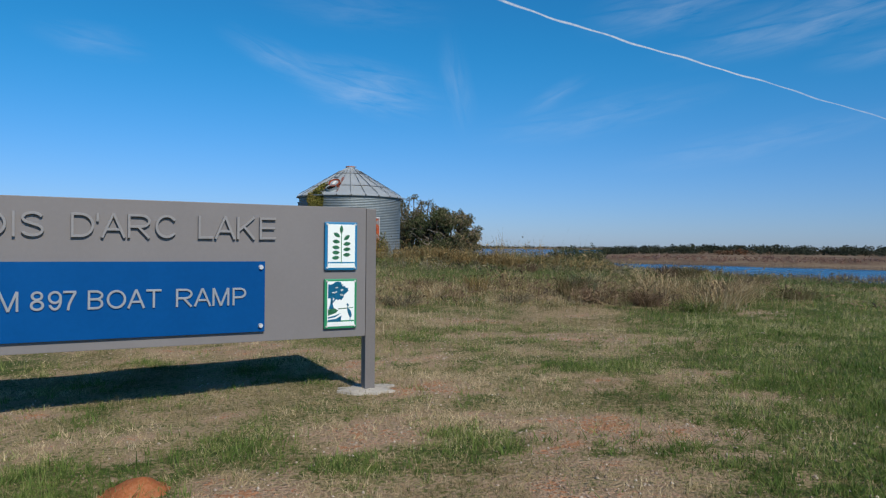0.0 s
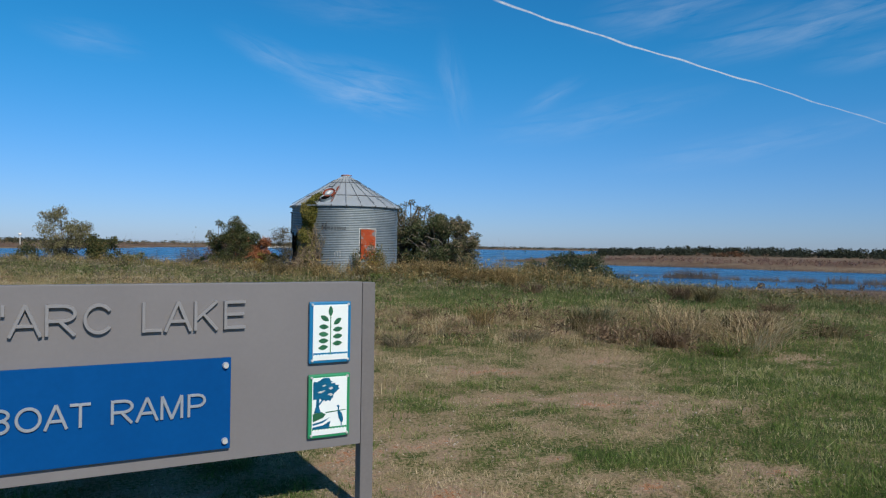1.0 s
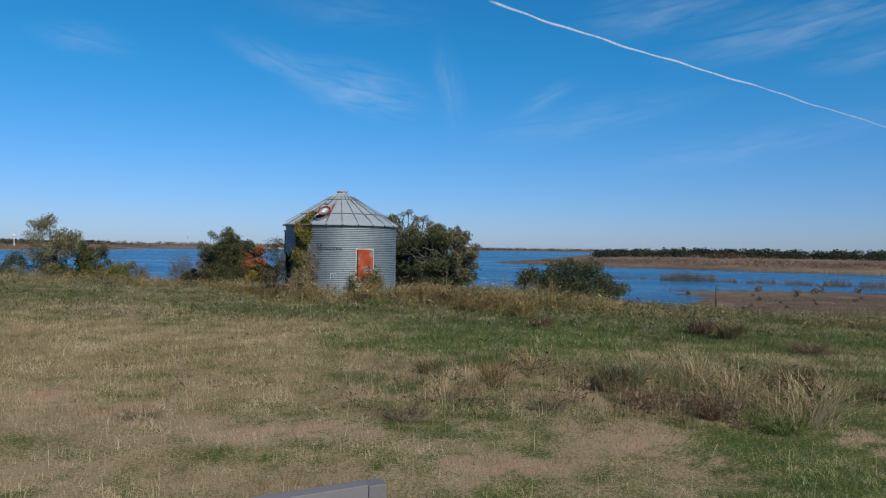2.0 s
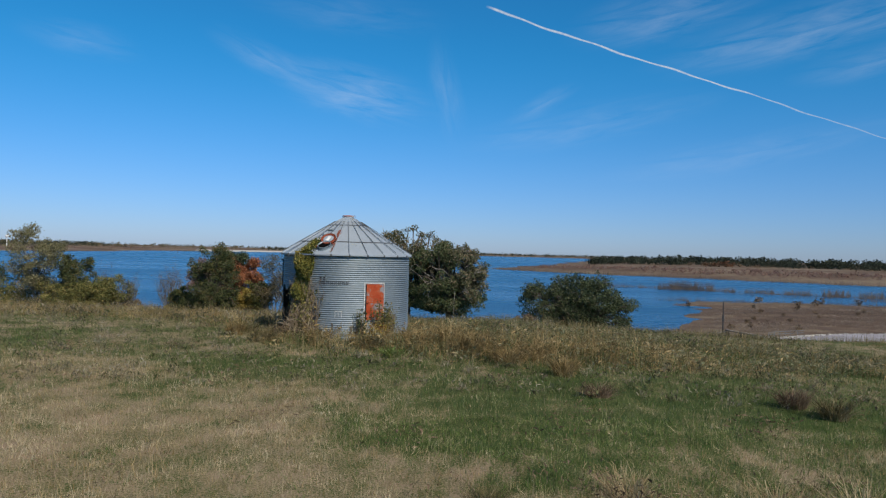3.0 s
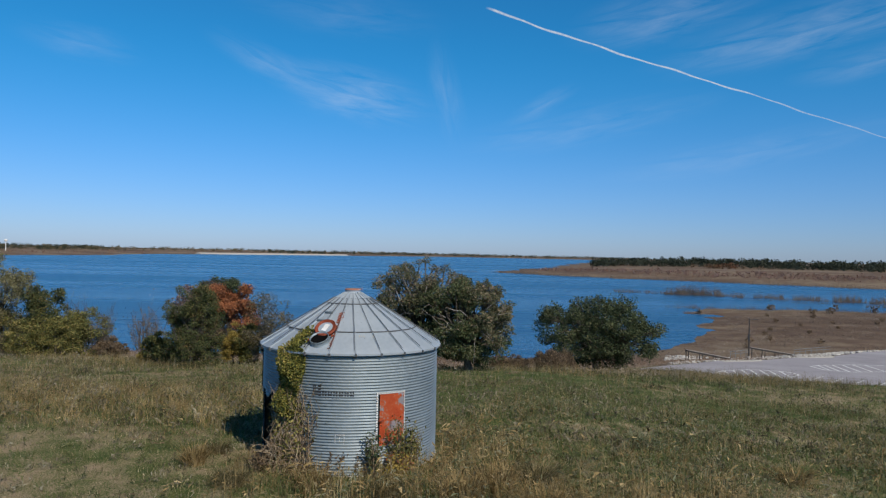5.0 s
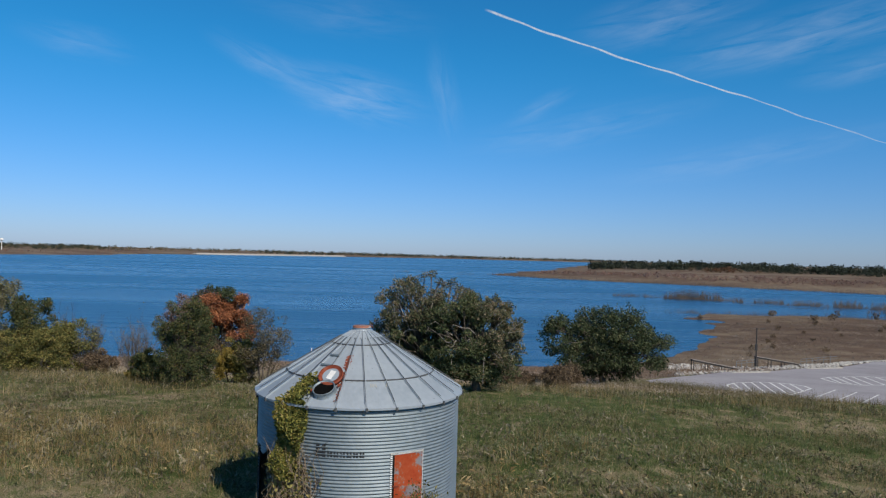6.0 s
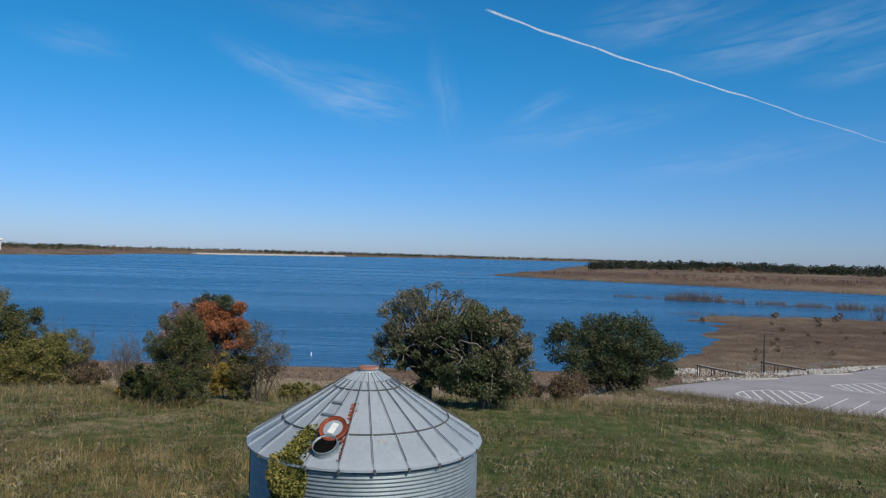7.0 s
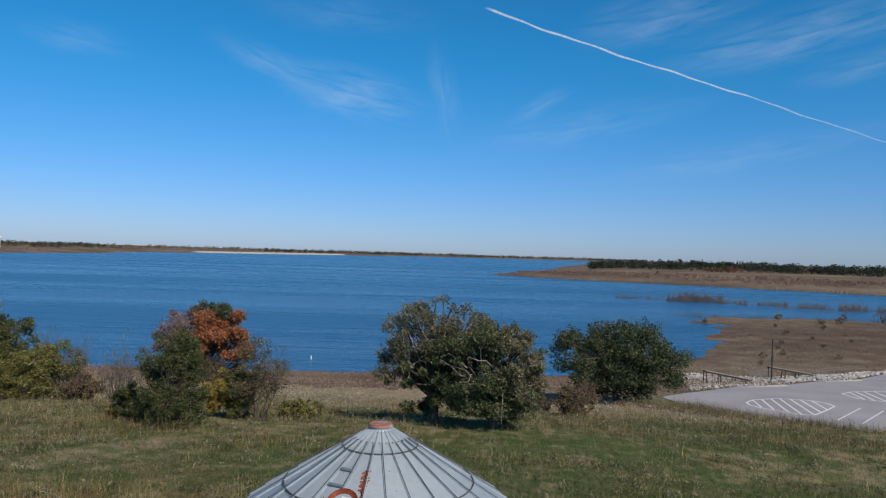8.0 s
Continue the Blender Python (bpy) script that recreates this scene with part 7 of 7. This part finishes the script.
def along(points, n, depth, lo, hi, seed, way=(0.3, 1.0), start=0.0):
    g = rng(seed)
    out = []
    seg = [math.hypot(q[0] - p[0], q[1] - p[1]) for p, q in zip(points, points[1:])]
    for k in range(n):
        i = g.choice(len(seg), p=np.array(seg) / sum(seg))
        f, d = g.random(), start + depth * g.random()
        (ax, ay), (bx, by) = points[i], points[i + 1]
        out.append((ax + (bx - ax) * f + d * way[0], ay + (by - ay) * f + d * way[1], g.uniform(lo, hi)))
    return out


far_woods("far_woods", along([(275, 1440), (330, 1400), (470, 1330), (620, 1220), (800, 1120), (1100, 1000), (1700, 800)], 800, 170, 11, 19, 411), "dark line of distant woods across the lake", "far_dark", 412, per=60, clump=0.13)
far_woods("far_woods", along([(360, 1300), (420, 1270), (500, 1200), (620, 1130), (800, 1040)], 60, 60, 5, 9, 413), "scattered distant trees on the far field", "far_dark", 414, per=70, clump=0.12)
far_woods("far_autumn_trees", [(447, 1150, 10), (455, 1146, 11), (463, 1152, 10), (470, 1160, 9), (440, 1160, 9), (430, 1170, 8)], "rust-red autumn trees on the far shore", "rusty", 415, per=80, clump=0.12)
far_woods("far_autumn_trees", along([(380, 1180), (500, 1120)], 14, 50, 6, 9, 416), "brown autumn trees on the far shore", "brown", 417)
far_woods("far_brush", along([(110, 930), (180, 860), (300, 760), (420, 690), (600, 620)], 700, 120, 1.5, 5.0, 418), "brown brush on the far bank", "mauve", 419, per=22)
far_woods("meadow_brush", [(104, 205, 1.6), (118, 214, 1.2), (136, 228, 1.4), (150, 226, 1.3), (96, 190, 1.5), (84, 172, 1.8), (128, 262, 1.6), (150, 270, 2.4), (160, 276, 2.6), (142, 290, 3.0), (118, 232, 1.8), (92, 178, 1.5), (110, 192, 1.3), (140, 250, 1.8), (126, 206, 1.2), (100, 166, 1.4), (160, 240, 1.6), (78, 160, 1.2), (175, 300, 3.2), (190, 296, 2.8), (215, 300, 3.0), (108, 280, 2.0)],
          "low brush scattered over the point", "brown", 420, per=60)
WOODS_W = [(-1500, 1200), (-900, 1420), (-890, 1680), (-945, 2330), (-705, 3000), (-330, 3740), (-30, 4250), (400, 4390), (900, 4480), (1450, 4620)]
INLAND = (-0.8, 0.6)
far_woods("far_woods", along(WOODS_W, 620, 260, 8, 14, 421, INLAND, 180), "long low line of brown and green woods on the far shore", "brown_olive", 422, per=40, clump=0.13)
far_woods("far_woods", along(WOODS_W[4:], 520, 160, 10, 16, 425, INLAND, 60), "dark line of woods along the far horizon", "far_dark", 426, per=24, clump=0.16)
far_woods("far_woods", along(WOODS_W[:4], 420, 330, 8, 14, 423, INLAND, 200), "long low line of dark woods on the far shore", "far_dark", 424, per=40, clump=0.13)
far_woods("far_brush", along(WOODS_W[:4], 260, 160, 2, 5, 427, INLAND, 10), "brown brush along the far bank", "mauve", 428, per=22, clump=0.2)


def build_dam():
    a, b = Vector((-858, 2475, LAKE)), Vector((-470, 3360, LAKE))
    d = (b - a)
    n = Vector((d.y, -d.x, 0)).normalized()
    bm = bmesh.new()
    prof = ((0, 0), (14, 6), (20, 6), (34, 0))
    ends = [[bm.verts.new(p - n * u + Vector((0, 0, v))) for u, v in prof] for p in (a, b)]
    for k in range(3):
        bm.faces.new((ends[0][k], ends[0][k + 1], ends[1][k + 1], ends[1][k]))
    for e in ends:
        bm.faces.new(e)
    bmesh.ops.recalc_face_normals(bm, faces=bm.faces)
    tagged(part("dam", bm, M["concrete"]), "long pale dam embankment on the far side of the lake", "dam")


build_dam()


def build_tower():
    x, y = -1036, 1655
    z = float(land(x, y))
    top = empty("water_tower", pose(x, y, z), "white water tower above distant woods", "water tower")
    part("stem", tube(bmesh.new(), (0, 0, -1), (0, 0, 22), 1.0, 0.8, 12), M["white"], top)
    bm = bmesh.new()
    bmesh.ops.create_uvsphere(bm, u_segments=16, v_segments=10, radius=4)
    bmesh.ops.transform(bm, matrix=Matrix.Translation((0, 0, 24)) @ Matrix.Diagonal((1, 1, 0.8, 1)), verts=bm.verts)
    part("tank", bm, M["white"], top, smooth=True)


build_tower()


def build_contrail():
    """A thin ragged ribbon of cloud, far off and high up."""
    m = bpy.data.materials.new("glowing_contrail_cloud")
    m.use_nodes = True
    nt = m.node_tree
    N, L = nt.nodes.new, nt.links.new
    nt.nodes.clear()
    out, mix, tr, em = N("ShaderNodeOutputMaterial"), N("ShaderNodeMixShader"), N("ShaderNodeBsdfTransparent"), N("ShaderNodeEmission")
    # emission stands in for sunlight on the vapour
    em.inputs["Color"].default_value, em.inputs["Strength"].default_value = (0.93, 0.96, 1.0, 1), 0.72
    uv, sep, nz, tc = N("ShaderNodeUVMap"), N("ShaderNodeSeparateXYZ"), N("ShaderNodeTexNoise"), N("ShaderNodeTexCoord")
    L(uv.outputs["UV"], sep.inputs["Vector"])
    L(tc.outputs["Object"], nz.inputs["Vector"])
    nz.inputs["Scale"].default_value, nz.inputs["Detail"].default_value = 0.05, 4
    edge = N("ShaderNodeMapRange"); edge.interpolation_type = "SMOOTHSTEP"
    dist = N("ShaderNodeMath"); dist.operation = "ABSOLUTE"
    L(sep.outputs["Y"], dist.inputs[0])
    L(dist.outputs[0], edge.inputs["Value"])
    edge.inputs["From Min"].default_value, edge.inputs["From Max"].default_value = 0.15, 1.0
    edge.inputs["To Min"].default_value, edge.inputs["To Max"].default_value = 1.0, 0.0
    mr = N("ShaderNodeMapRange")
    L(nz.outputs["Fac"], mr.inputs["Value"])
    mr.inputs["From Min"].default_value, mr.inputs["From Max"].default_value = 0.3, 0.65
    mr.inputs["To Min"].default_value, mr.inputs["To Max"].default_value = 0.55, 1.0
    mu, mu2 = N("ShaderNodeMath"), N("ShaderNodeMath")
    mu.operation = mu2.operation = "MULTIPLY"
    L(edge.outputs["Result"], mu.inputs[0]); L(mr.outputs["Result"], mu.inputs[1])
    L(mu.outputs[0], mu2.inputs[0]); L(sep.outputs["X"], mu2.inputs[1])
    L(mu2.outputs[0], mix.inputs["Fac"])
    L(tr.outputs[0], mix.inputs[1]); L(em.outputs[0], mix.inputs[2])
    L(mix.outputs[0], out.inputs["Surface"])
    g = rng(431)
    n = 120
    u = np.linspace(0, 1, n)
    far = 3600.0
    # bearing and rise of the trail as seen from the pasture
    bx = 0.043 + u * 0.80
    bz = np.interp(bx, [0.043, 0.116, 0.234, 0.353, 0.428, 0.455, 0.510, 0.603, 0.785, 0.85], [0.3431, 0.3184, 0.2817, 0.2474, 0.2252, 0.2174, 0.1994, 0.1731, 0.1245, 0.107])
    bz = bz + 0.0007 * np.sin(u * 43) + 0.0004 * np.sin(u * 97 + 1)
    P = np.stack([far * bx, np.full(n, far), far * bz + 8], -1)
    half = far * np.interp(u, [0, 0.12, 0.5, 1], [0.0024, 0.0021, 0.0015, 0.0010]) * (1 + 0.15 * np.sin(u * 61))
    off = np.stack([np.full(n, 0.29), np.zeros(n), np.full(n, 0.957)], -1) * half[:, None]
    V = np.stack([P - off, P, P + off], 1).reshape(-1, 3)
    i = (np.arange(n - 1)[:, None] * 3 + np.arange(2)).ravel()
    me = mesh_np("contrail", V, np.stack([i, i + 3, i + 4, i + 1], -1))
    layer = me.uv_layers.new(name="UVMap")
    strength = np.interp(u, [0, 0.015, 0.3, 0.455, 0.475, 0.49, 0.6, 1], [0.0, 0.8, 0.85, 0.8, 0.35, 0.6, 0.45, 0.2])
    vi = np.empty(len(me.loops), np.int32)
    me.loops.foreach_get("vertex_index", vi)
    layer.data.foreach_set("uv", np.stack([strength[vi // 3], (vi % 3) - 1.0], -1).astype(np.float32).ravel())
    ob = tagged(link("contrail", me, m), "thin white aircraft vapour trail across the blue sky", "contrail", kind="structure")
    ob.visible_shadow = False


build_contrail()
